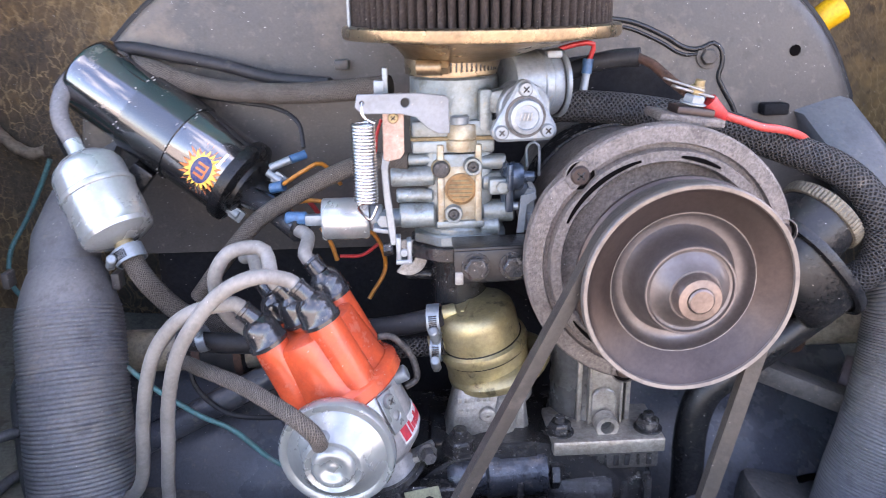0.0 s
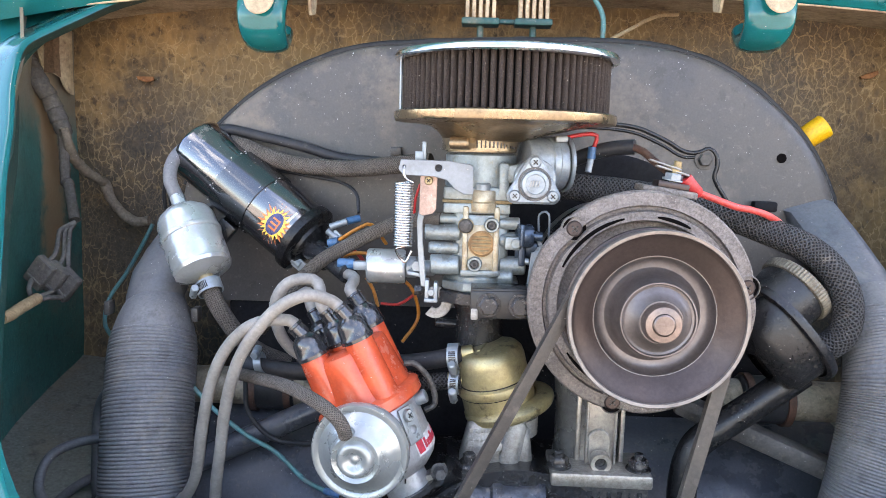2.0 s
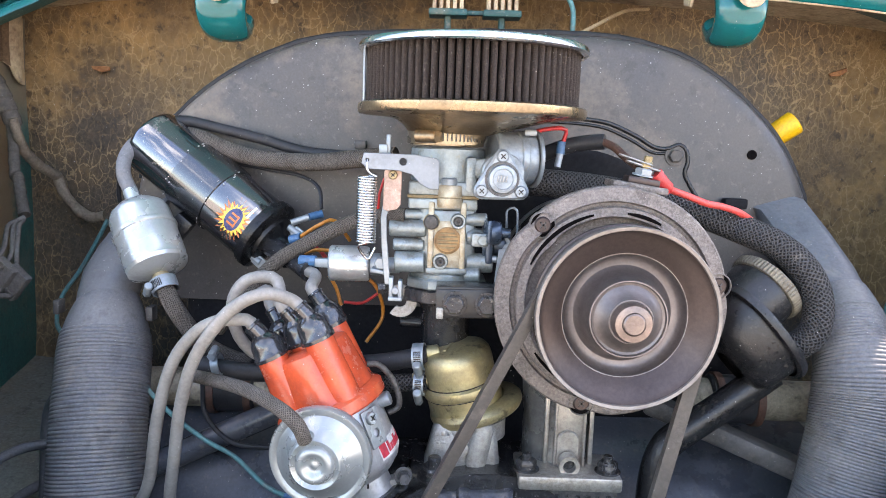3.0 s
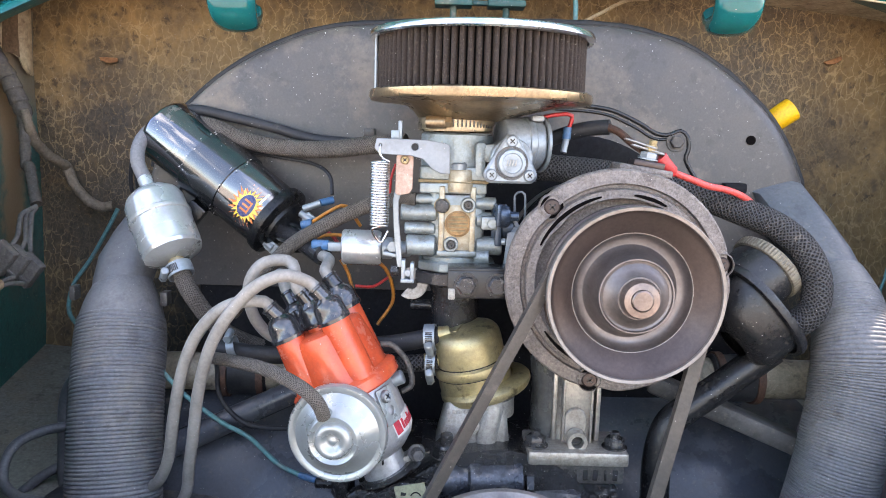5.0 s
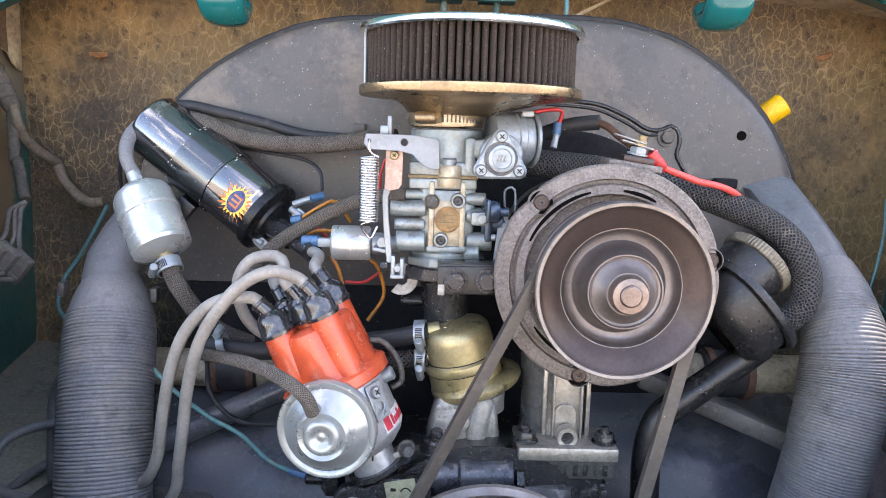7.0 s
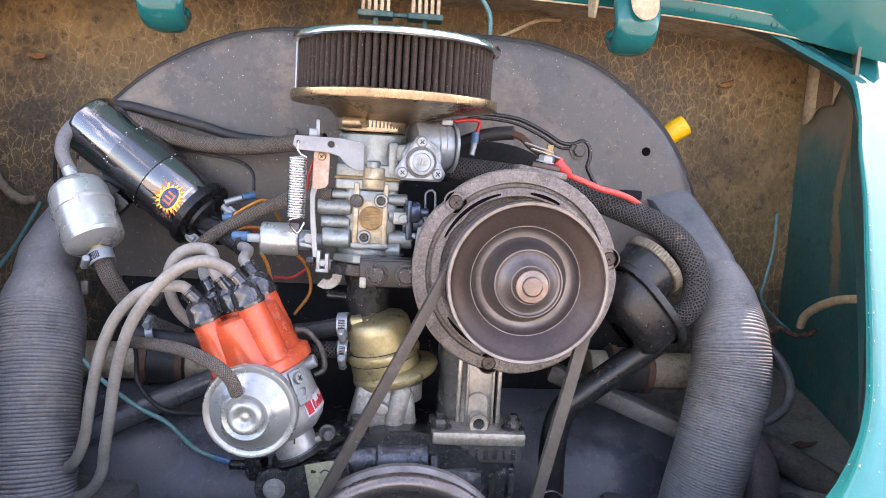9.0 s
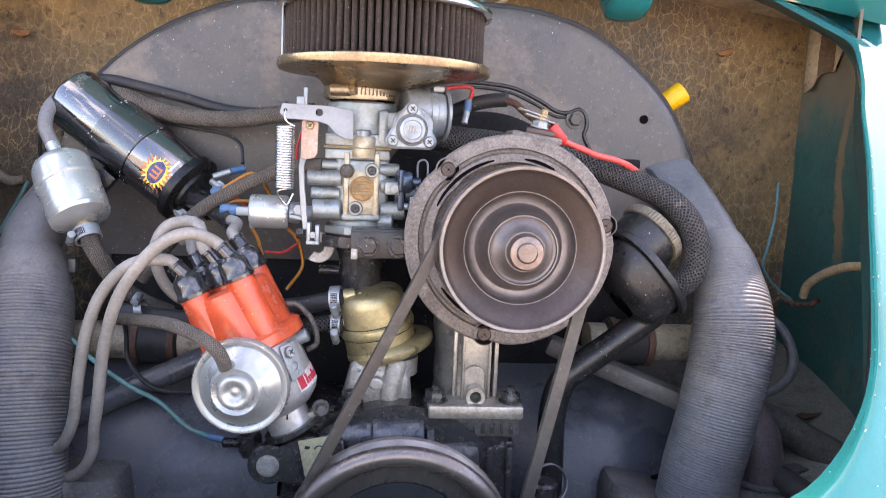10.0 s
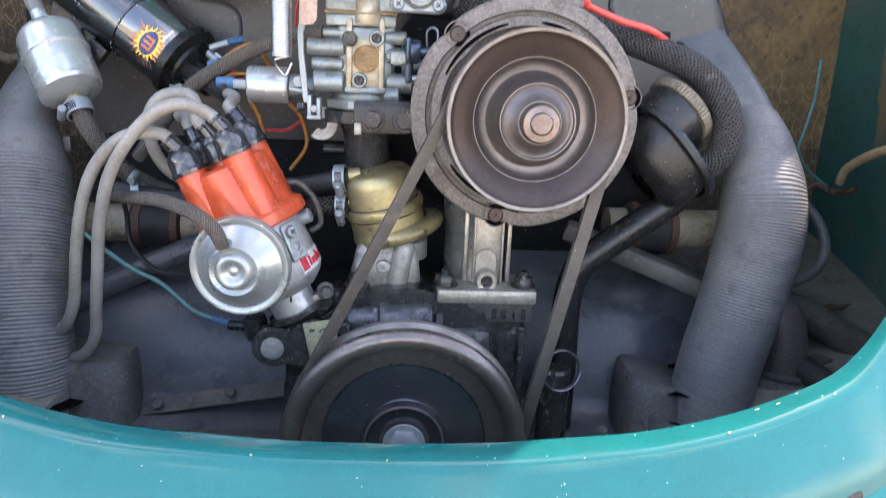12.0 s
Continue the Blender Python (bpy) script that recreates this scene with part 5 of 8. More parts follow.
part("upper_nut", hexhead((0.2040, 0.3975, 0.8395), (0.15, -0.1, 1), 0.0048, 0.0040), M_alu_brass, tm, "small brass nut")
part("lug", plate([(-0.018, -0.0035), (0.004, -0.005), (0.006, 0), (0.004, 0.005), (-0.018, 0.0035)], 0.0014, (0.203, 0.397, 0.8412), (0.9, -0.25, -0.3), (0, 1, 0)), M_castgrey, tm)

pul = thing("fan_belt_pulley", (AX, 0.33, AZ - 0.056), "rust brown steel alternator pulley with polished rim", "pulley")
P0 = 0.340


def ring_part(nm, prof, c, material, parent, label="", seg=96):
    """prof: (radius, y) pairs about an axis along y through c."""
    return part(nm, lathe([(r, -(y - c[1])) for r, y in prof], c, BACK, seg), material, parent, label, 30)


ring_part("front_disc", [(0.0533, 0.3186), (0.0525, 0.3198), (0.0500, 0.3216), (0.0460, 0.3242), (0.0420, 0.3268), (0.0392, 0.3290), (0.0384, 0.3294), (0.0378, 0.3304)], (AX, P0, AZ), M_pulley, pul, "rust brown pulley face")
ring_part("rim", [(0.0528, 0.3190), (0.0533, 0.3178), (0.0552, 0.3174), (0.0557, 0.3182), (0.0558, 0.3215), (0.0460, 0.3265)], (AX, P0, AZ), M_pulley_edge, pul, "polished rim")
ring_part("rear_disc", [(0.0460, 0.3325), (0.0552, 0.3370), (0.0556, 0.3380), (0.0550, 0.3405), (0.020, 0.3405)], (AX, P0, AZ), M_pulley, pul, "rear half of the pulley")
ring_part("groove", [(0.046, 0.3265), (0.046, 0.3325)], (AX, P0, AZ), M_pulley_in, pul)
ring_part("brass_line", [(0.0378, 0.3300), (0.0380, 0.3291), (0.0384, 0.3290), (0.0387, 0.3296)], (AX, P0, AZ), M_pulley_edge, pul, "worn bright edge")
ring_part("channel", [(0.0379, 0.3300), (0.0371, 0.3330), (0.0355, 0.3356), (0.0330, 0.3370), (0.0302, 0.3370), (0.0280, 0.3352), (0.0264, 0.3318), (0.0252, 0.3270), (0.0242, 0.3215)], (AX, P0, AZ), M_pulley_in, pul, "blued steel channel")
ring_part("washer", [(0.0242, 0.3225), (0.0240, 0.3195), (0.0234, 0.3185), (0.0226, 0.3185), (0.0219, 0.3198), (0.0205, 0.3203), (0.0190, 0.3196), (0.0165, 0.3172), (0.0145, 0.3145), (0.0132, 0.3125), (0.006, 0.3120)], (AX, P0, AZ), M_pulley_in, pul, "domed steel washer")
part("nut", lathe([(0.0124, 0), (0.0122, 0.0040), (0.0108, 0.0072), (0.0070, 0.0080)], (AX, 0.3130, AZ), BACK, 24), M_hub, pul, "rusty hexagon nut")
part("shaft_end", cyl((AX, 0.3160, AZ), BACK, 0.0066, 0.0125, 0.0009, 28), M_hub, pul, "worn shaft end")

CRX, CRZ = 0.105, 0.531
M_crankrim = mat("worn dark steel rim", (0.145, 0.125, 0.118), (0.1, 0.085, 0.08), rough=0.32, metal=0.7, scale=30, fine=900, fine_amt=0.12, bump=0.05, dust=(0.12, 0.1, 0.09), dust_amt=0.15, dust_scale=25, specks=0.2)
crank = thing("crankshaft_pulley", (CRX, 0.33, CRZ - 0.083), "large dark crankshaft pulley with worn rim", "pulley")
ring_part("rim", [(0.0552, 0.3262), (0.0562, 0.3246), (0.0580, 0.3240), (0.0640, 0.3234), (0.0680, 0.3222)] + [(0.0762 + 0.0070 * math.cos(q), 0.3200 - 0.0062 * math.sin(q)) for q in np.linspace(math.pi, 0, 13)] + [(0.0826, 0.3232), (0.0740, 0.3275)], (CRX, 0.34, CRZ), M_crankrim, crank, "worn rounded rim")
ring_part("rear_rim", [(0.0740, 0.3325), (0.0815, 0.3370), (0.0826, 0.3395), (0.0810, 0.3420), (0.03, 0.3420)], (CRX, 0.34, CRZ), M_pulley_edge, crank, "rear rim with bright edge")
ring_part("groove", [(0.0740, 0.3275), (0.0740, 0.3325)], (CRX, 0.34, CRZ), M_pulley_in, crank)
ring_part("web", [(0.0556, 0.3255), (0.0540, 0.3275), (0.0320, 0.3280), (0.0290, 0.3265), (0.0278, 0.3215), (0.0252, 0.3210), (0.0240, 0.3235), (0.0180, 0.3245), (0.0168, 0.3215), (0.0155, 0.3210), (0.0, 0.3210)], (CRX, 0.34, CRZ), M_web, crank, "black pressed web")
ring_part("hub_ring", [(0.0274, 0.3212), (0.0269, 0.3204), (0.0260, 0.3204), (0.0255, 0.3212)], (CRX, 0.34, CRZ), M_pulley_in, crank)
part("bolt", hexhead((CRX, 0.3210, CRZ), BACK, 0.0115, 0.006, None, 0.0145), M_steel, crank, "large hexagon bolt")

# the belt: a closed loop round both pulleys
bc1, bc2, br1, br2 = Vector((AX, 0, AZ)), Vector((CRX, 0, CRZ)), 0.0535, 0.0815
dv = (bc2 - bc1)
dl = dv.length
dv.normalize()
side = Vector((-dv.z, 0, dv.x))
co_ = (br1 - br2) / dl
sn_ = math.sqrt(1 - co_ * co_)
nA, nB = dv * co_ + side * sn_, dv * co_ - side * sn_
loop2 = []
a0, a1 = math.atan2(nA.z, nA.x), math.atan2(nB.z, nB.x)


def arc3(c, r, a, b, n, away):
    while b < a:
        b += 2 * math.pi
    mid = Vector((math.cos((a + b) / 2), 0, math.sin((a + b) / 2)))
    if mid.dot(away) < 0:
        b -= 2 * math.pi
    return [c + Vector((math.cos(a + (b - a) * i / n), 0, math.sin(a + (b - a) * i / n))) * r for i in range(n + 1)]


t1 = arc3(bc1, br1, a0, a1, 40, -dv)
t2 = arc3(bc2, br2, a1, a0, 50, dv)
for a, b in ((t1, t2), (t2, t1)):
    loop2 += a
    loop2 += [a[-1].lerp(b[0], k / 20) for k in range(1, 20)]
n = len(loop2)
cen = (bc1 + bc2) / 2
bm = bmesh.new()
rows = []
for i, p in enumerate(loop2):
    tg = (loop2[(i + 1) % n] - loop2[i - 1]).normalized()
    o = Vector((tg.z, 0, -tg.x))
    if o.dot(p - cen) < 0:
        o = -o
    sec = [(0.0008, -0.0050), (0.0008, 0.0050), (-0.0015, 0.0048), (-0.0068, 0.0030), (-0.0068, -0.0030), (-0.0015, -0.0048)]
    rows.append([bm.verts.new(p + o * u + Vector((0, 0.3295 + w, 0))) for u, w in sec])
for i in range(n):
    a, b = rows[i], rows[(i + 1) % n]
    for k in range(6):
        bm.faces.new((a[k], a[(k + 1) % 6], b[(k + 1) % 6], b[k]))
bmesh.ops.recalc_face_normals(bm, faces=bm.faces)
M_belt = mat("worn grey rubber belt", (0.05, 0.044, 0.039), (0.036, 0.032, 0.029), rough=0.42, scale=60, fine=900, fine_amt=0.25, bump=0.15, dust=(0.12, 0.1, 0.085), dust_amt=0.3, dust_scale=40)
tagged(part("fan_belt", bm, M_belt), "worn grey rubber V belt round both pulleys", "belt")

# ---- alternator stand ----
st = thing("alternator_stand", (0.163, 0.425, 0.606), "oily cast alternator stand bolted to the crankcase", "stand")
bm = bmesh.new()
lathe([(0.029, 0.0), (0.0265, 0.008), (0.0255, 0.04), (0.028, 0.075), (0.036, 0.095)], (0.160, 0.440, 0.608), (0, 0, 1), 40, bm)
part("pillar", bm, M_standside, st, "dark oily pillar")
for x in (0.1492, 0.1555, 0.1765, 0.1822):
    part("rib", box((x, 0.4135 if 0.15 < x < 0.18 else 0.418, 0.650), (0.0034 if x in (0.1492, 0.1822) else 0.0020, 0.008, 0.078), None, 0.0009), M_stand, st, "bright cast rib")
bm = plate([(-0.0085, -0.018)] + [(0.0085, -0.018)] + arc(0, 0.0, 0.0085, 0, 180, 10), 0.004, (0.1645, 0.4125, 0.637), (1, 0, 0), (0, 0, 1), 0.0008)
part("arched_panel", bm, M_stand, st)
part("base_flange", box((0.1645, 0.412, 0.6135), (0.074, 0.046, 0.0105), None, 0.0018), M_stand, st, "bare metal base flange")
part("face", box((0.1655, 0.4155, 0.652), (0.022, 0.006, 0.080), None, 0.001), M_stand, st, "bare cast face")
part("boss", lathe([(0.0046, 0.0), (0.0046, 0.0095), (0.0074, 0.0095), (0.0078, 0.0085), (0.0078, 0.0), (0.0046, 0.0)], (0.1645, 0.406, 0.6235), BACK, 28), M_stand, st, "drilled boss")
part("boss_hole", cyl((0.1645, 0.405, 0.6235), BACK, 0.0045, 0.002, 0.0002, 20), M_oily, st)
for x in (0.134, 0.193):
    part("bolt", hexhead((x, 0.402, 0.6188), (0, 0, 1), 0.0075, 0.008, None, 0.0095), M_oily, st, "oily hexagon nut")
    part("stud", cyl((x, 0.402, 0.626), (0, 0, 1), 0.0035, 0.005, 0.0006, 14), M_oily, st)

# ---- crankcase ----
cc = thing("crankcase", (0.105, 0.45, 0.47), "oil stained black crankcase casting", "crankcase")
part("pedestal", box((0.1605, 0.432, 0.5945), (0.066, 0.066, 0.026), None, 0.003), M_oily, cc)
part("stamped_pad", box((0.1632, 0.4065, 0.5995), (0.0745, 0.019, 0.0165), None, 0.0018), M_oilpad, cc, "pitted dirty pad")


def lumpy(bm, amp, sc, cuts=2):
    """Finer mesh with the uneven skin of a sand casting under baked oil."""
    bmesh.ops.subdivide_edges(bm, edges=[e for e in bm.edges if e.calc_length() > 0.006], cuts=cuts, use_grid_fill=True)
    bm.normal_update()
    for v in bm.verts:
        v.co += v.normal * amp * (noise.noise(v.co * sc) + 0.5 * noise.noise(v.co * sc * 2.7))
    return bm


part("upper_block", lumpy(box((0.10, 0.455, 0.580), (0.16, 0.09, 0.05), turn(0, 0, 0), 0.010), 0.0012, 90, 5), M_oily, cc)
part("front_case", lathe([(0.0, 0.0), (0.088, 0.0), (0.092, 0.004), (0.092, 0.06), (0.0, 0.06)], (0.105, 0.455, 0.525), BACK, 48), M_oily, cc)
part("side_wall", lumpy(box((0.1845, 0.4235, 0.542), (0.027, 0.050, 0.092), None, 0.005), 0.0008, 120, 4), M_oily, cc, "oily cast side wall")
for x in (0.1775, 0.1935):
    part("side_rib", lumpy(box((x, 0.3985, 0.545), (0.006, 0.012, 0.080), None, 0.002), 0.0005, 150, 3), M_oily, cc, "oily cast rib")
part("oil_gallery", lathe([(0.0, 0.0), (0.0130, 0.001), (0.0160, 0.006), (0.0165, 0.018), (0.0150, 0.020), (0.0150, 0.026), (0.0176, 0.028), (0.0178, 0.034), (0.0162, 0.0365), (0.0164, 0.060), (0.0176, 0.0615), (0.0176, 0.0665), (0.0140, 0.068), (0.0, 0.068)], (0.058, 0.402, 0.5890), (1, 0, 0.03), 48), M_oilbarrel, cc, "oily blue black gallery barrel", 50)
part("cast_shoulder", lumpy(box((0.148, 0.404, 0.5755), (0.050, 0.028, 0.026), turn(0, 0, -8), 0.009), 0.0006, 110, 4), M_oilcast, cc, "smeared cast shoulder")
part("case_wall", lumpy(box((0.160, 0.434, 0.548), (0.066, 0.044, 0.070), None, 0.006), 0.0008, 100, 4), M_oily, cc, "oily case wall")
part("gallery_web", lumpy(box((0.106, 0.394, 0.5775), (0.005, 0.02, 0.030), None, 0.002), 0.0004, 200, 2), M_oily, cc)
part("gallery_plug", hexhead((0.1275, 0.396, 0.5905), (1, 0, 0), 0.0095, 0.006), M_oily, cc)
bm = bmesh.new()
for k in range(8):
    # worn stamped characters as plain bars
    box((0.1420 + 0.0074 * k, 0.3968, 0.5985), (0.0036 if k % 3 else 0.0018, 0.0012, 0.0080), turn(0, 4 * (k % 3 - 1), 0), 0.0003, bm)
part("stamped_marks", bm, M_oily, cc, "worn stamped marks")

lug = plate(arc(-0.006, 0.0, 0.0155, 60, 300, 14) + [(0.03, -0.02), (0.052, -0.012), (0.05, 0.02), (0.02, 0.022)], 0.012, (0.014, 0.392, 0.574), (1, 0, 0), (0, 0, 1), 0.0015)
part("side_lug", lug, M_oily, cc, "oily cast lug")
part("lug_bolt", hexhead((0.008, 0.3795, 0.574), BACK, 0.0068, 0.005, None, 0.0085), M_castgrey, cc, "worn hexagon bolt")
part("tag", plate([(0, 0), (0.022, 0.004), (0.028, -0.022), (0.006, -0.027)], 0.0012, (0.030, 0.379, 0.594), (1, 0, 0), (0, 0.1, 1), 0.0003), M_lead, cc, "worn pale green metal tag")
bm = bmesh.new()
lathe([(0.0042, 0), (0.0042, 0.0006), (0.0032, 0.0006), (0.0032, 0)], (0.046, 0.3778, 0.587), BACK, 24, bm)
box((0.0365, 0.3776, 0.586), (0.004, 0.0008, 0.009), turn(0, 10, 0), 0.0003, bm)
box((0.050, 0.3776, 0.577), (0.004, 0.0008, 0.006), turn(0, 10, 0), 0.0003, bm)
part("tag_mark", bm, M_blackpaint, cc)
part("oil_switch", hexhead((-0.012, 0.425, 0.566), (0, -0.3, 1), 0.0095, 0.02), M_oily, cc, "black hexagon oil pressure switch")
part("switch_cap", cyl((-0.034, 0.425, 0.5735), (1, 0, 0), 0.004, 0.014, 0.001), M_bakelite, cc)

# ring and post beside the crankcase
rp = thing("dipstick", (0.226, 0.39, 0.49), "black dipstick tube with a steel ring handle", "dipstick")
part("tube", cyl((0.222, 0.398, 0.47), (0, 0, 1), 0.012, 0.085, 0.002, 24), M_oily, rp)
part("ring", lathe([(0.0156, -0.0022), (0.0160, -0.0018), (0.0160, 0.0018), (0.0156, 0.0022), (0.0150, 0.0018), (0.0150, -0.0018), (0.0156, -0.0022)], (0.2235, 0.384, 0.5585), (0.25, -0.95, 0.18), 40), M_ringsteel, rp, "dull steel ring", 40)

# ---- oil filler and breather ----
of = thing("oil_filler", (0.295, 0.44, 0.67), "black oil filler neck with knurled cap", "oil filler")
fd = Vector((0.75, 0.25, 0.655)).normalized()
fo = Vector((0.304, 0.428, 0.722))
al = Vector((0.66, 0.0, -0.755)).normalized()
ortho = fd.cross(al).normalized()


def obround(sc, h, sh=0.0):
    ring = []
    for i in range(40):
        a = 2 * math.pi * i / 40
        ca, sa = math.cos(a), math.sin(a)
        kk = (abs(ca) ** 2.5 + abs(sa) ** 2.5) ** (-1 / 2.5)
        ring.append(fo + fd * h + al * (0.042 * sc * ca * kk + sh) + ortho * (0.030 * sc * sa * kk))
    return ring


part("neck", loft([obround(0.30, -0.034, 0.006), obround(0.62, -0.031, 0.004), obround(0.80, -0.024, 0.002), obround(0.90, -0.008), obround(0.93, -0.003)]), M_blackpaint, of, "glossy black filler neck", 45)
part("lip", loft([obround(0.97, -0.005), obround(1.06, -0.004), obround(1.08, -0.001), obround(1.06, 0.002), obround(0.97, 0.003), obround(0.1, 0.003)]), M_blackpaint, of, "rolled black lip", 45)
cap0 = fo - al * 0.020
part("cap_drum", lathe([(0.0250, 0.0), (0.0258, 0.004), (0.0262, 0.020), (0.0258, 0.022)], cap0, fd, 48), M_blackpaint, of, "satin black filler cap", 40)
part("knurled_rim", lathe([(0.0258, 0.021), (0.0276, 0.0215), (0.0283, 0.0228), (0.0283, 0.0285), (0.0272, 0.0298), (0.0, 0.0302)], cap0, fd, 256,
                          squash=lambda a: 1 + 0.009 * math.cos(64 * a)), M_capbrass, of, "worn pale knurled cap rim", 30)
tube("breather_tube", [(0.318, 0.430, 0.6895), (0.298, 0.430, 0.6735), (0.277, 0.430, 0.657), (0.256, 0.430, 0.641), (0.241, 0.430, 0.626), (0.2345, 0.430, 0.598), (0.235, 0.43, 0.55), (0.235, 0.43, 0.49)], 0.0115, M_blackpaint, "black painted crankcase breather tube", "tube", seg=18)

# ---- air filter ----
FX, FY = 0.0855, 0.440
af = thing("air_filter", (FX, FY, 0.858), "round chrome topped air filter with dark pleated element", "air filter")
part("top_cover", lathe([(0.0785, 0.0), (0.0822, 0.0003), (0.0832, 0.0016), (0.0830, 0.0040), (0.0815, 0.0058), (0.077, 0.0066), (0.03, 0.0080), (0, 0.0082)], (FX, FY, 0.9145), (0, 0, 1), 96), M_chrome, af, "chrome top cover")
bm = lathe([(0.060, 0.0090), (0.0815, 0.0090), (0.0828, 0.0080), (0.0830, 0.0035), (0.0820, 0.0018), (0.0660, 0.0008), (0.0560, -0.0010), (0.0430, -0.0055), (0.0330, -0.0100), (0.0278, -0.0118), (0.0268, -0.020)],
                         (FX, FY, 0.8690), (0, 0, 1), 96)
for v in bm.verts:
    v.co.x -= 0.0175 * min(1.0, max(0.0, (0.8680 - v.co.z) / 0.0120))
part("base_plate", bm, M_platebrass, af, "yellowed plated base plate with funnel")
# core coloured black as the shade deep between the pleats
part("element_core", cyl((FX, FY, 0.876), (0, 0, 1), 0.0725, 0.040, 0.0005, 64), M_hollowshade, af, "filter core blackened for the shade between pleats")
# the pleats, each a rounded upright fold
NP = 84
me_p = bpy.data.meshes.new("pleat")
pv, pf = [], []
for z in (0.0, 0.0395):
    for i in range(7):
        a = math.pi * i / 6
        pv.append((math.sin(a) * 0.0045 - 0.001, math.cos(a) * 0.00215, z))
for i in range(6):
    pf.append((i, i + 1, 8 + i, 7 + i))
me_p.from_pydata(pv, [], pf)
me_p.materials.append(M_pleat)
smooth_by_angle(me_p, 70)
for k in range(NP):
    a = 2 * math.pi * k / NP
    p = new("pleat", me_p)
    place(p, (FX + 0.0735 * math.cos(a), FY + 0.0735 * math.sin(a), 0.8765), af)
    p.rotation_euler = (0, 0, a)
part("seam_rod", cyl((FX - 0.0775, FY - 0.012, 0.8765), (0, 0, 1), 0.0011, 0.0395, 0.0002, 10), M_steel, af, "bright seam rod")
part("neck_clamp", lathe([(0.0275, 0), (0.0283, 0), (0.0283, 0.0105), (0.0275, 0.0105)], (FX - 0.018, FY, 0.8500), (0, 0, 1), 56), M_platebrass, af, "worn neck clamp band")
for k in range(13):
    a = radians(-100 + 6.2 * k)
    nrm = Vector((math.cos(a), math.sin(a), 0))
    rot = Matrix((Vector((0, 0, 1)), Vector((0, 0, 1)).cross(nrm), nrm)).transposed()
    part("clamp_slot", box(Vector((FX - 0.018, FY, 0.8552)) + nrm * 0.0284, (0.0062, 0.0011, 0.0006), rot, 0), M_oily, af, "", 0)
bm = cyl((0.046, 0.4165, 0.8552), (0.94, -0.34, 0.0), 0.0047, 0.016, 0.001, 16)
hexhead((0.060, 0.4115, 0.8552), (0.94, -0.34, 0), 0.0042, 0.005, bm)
part("clamp_screw", bm, M_platebrass, af)

# ---- carburettor ----
M_copperstain = mat("amber fuel varnish", (0.235, 0.138, 0.056), (0.14, 0.08, 0.036), rough=0.4, metal=0.4, scale=120)
KX, KY = 0.0695, 0.448
cb = thing("carburettor", (KX, KY, 0.745), "grey alloy single barrel carburettor with fuel stains", "carburettor")
part("throat", lathe([(0.0262, 0.0), (0.0275, 0.001), (0.0275, 0.024), (0.0262, 0.0255), (0.022, 0.0255)], (KX, KY, 0.8225), (0, 0, 1), 56), M_carb, cb)
part("top_flange", box((0.069, 0.442, 0.8185), (0.054, 0.046, 0.010), None, 0.002), M_carb, cb)
part("gasket", box((0.067, 0.442, 0.8126), (0.0515, 0.0455, 0.0022), None, 0.0004), M_gasket, cb, "stained brown gasket")
part("lower_flange", box((0.067, 0.443, 0.8075), (0.050, 0.044, 0.008), None, 0.0015), M_carb, cb)
part("float_bowl", box((0.071, 0.448, 0.7805), (0.038, 0.046, 0.052), None, 0.005), M_carb, cb)
part("front_panel", box((0.0705, 0.4245, 0.780), (0.0275, 0.006, 0.046), None, 0.0018), M_carb, cb, "fuel stained front panel")
for x in (0.0590, 0.0820):
    part("front_rib", box((x, 0.4220, 0.784), (0.0042, 0.006, 0.050), None, 0.0012), M_alu_cream, cb, "varnish stained cast rib")
part("centre_panel", box((0.0708, 0.4240, 0.7775), (0.0215, 0.006, 0.036), None, 0.0015), M_alu_cream, cb, "varnish stained front panel")
part("base", lathe([(0.0255, 0), (0.0262, 0.001), (0.0262, 0.0065), (0.0240, 0.0090), (0.0225, 0.016), (0.020, 0.018)], (0.071, 0.445, 0.7485), (0, 0, 1), 40), M_carb, cb)
part("base_flange", plate([(-0.028, -0.012), (-0.012, -0.026), (0.014, -0.026), (0.030, -0.010), (0.030, 0.014), (0.012, 0.026), (-0.014, 0.026), (-0.028, 0.012)], 0.0075, (0.0705, 0.443, 0.7445), (1, 0, 0), (0, 1, 0), 0.0012), M_carb, cb, "stained mounting flange")
part("maker_plate", lathe([(0.0098, 0), (0.0098, 0.0018), (0.0088, 0.0020), (0.0086, 0.0012), (0, 0.0012)], (0.0712, 0.4218, 0.7812), BACK, 40), M_copperstain, cb, "round stained brass plug")
bm = bmesh.new()
for k in range(5):
    w = math.sqrt(max(0, 0.0074 ** 2 - (0.0026 * (k - 2)) ** 2))
    box((0.0712, 0.4203, 0.7812 + 0.0026 * (k - 2)), (2 * w, 0.0006, 0.0011), None, 0.0002, bm)
part("maker_marks", bm, M_gasket, cb, "worn raised marks")
part("plug_seat", lathe([(0.0060, 0), (0.0058, 0.003), (0.0050, 0.0036), (0, 0.0036)], (0.0592, 0.4225, 0.7945), BACK, 24), M_alu_brass, cb, "stained plug seat")
part("plug", lathe([(0.0052, 0), (0.0053, 0.0030), (0.0045, 0.0048), (0.0026, 0.0056), (0, 0.0058)], (0.0592, 0.4195, 0.7945), BACK, 24), M_oilpad, cb, "dark domed plug")
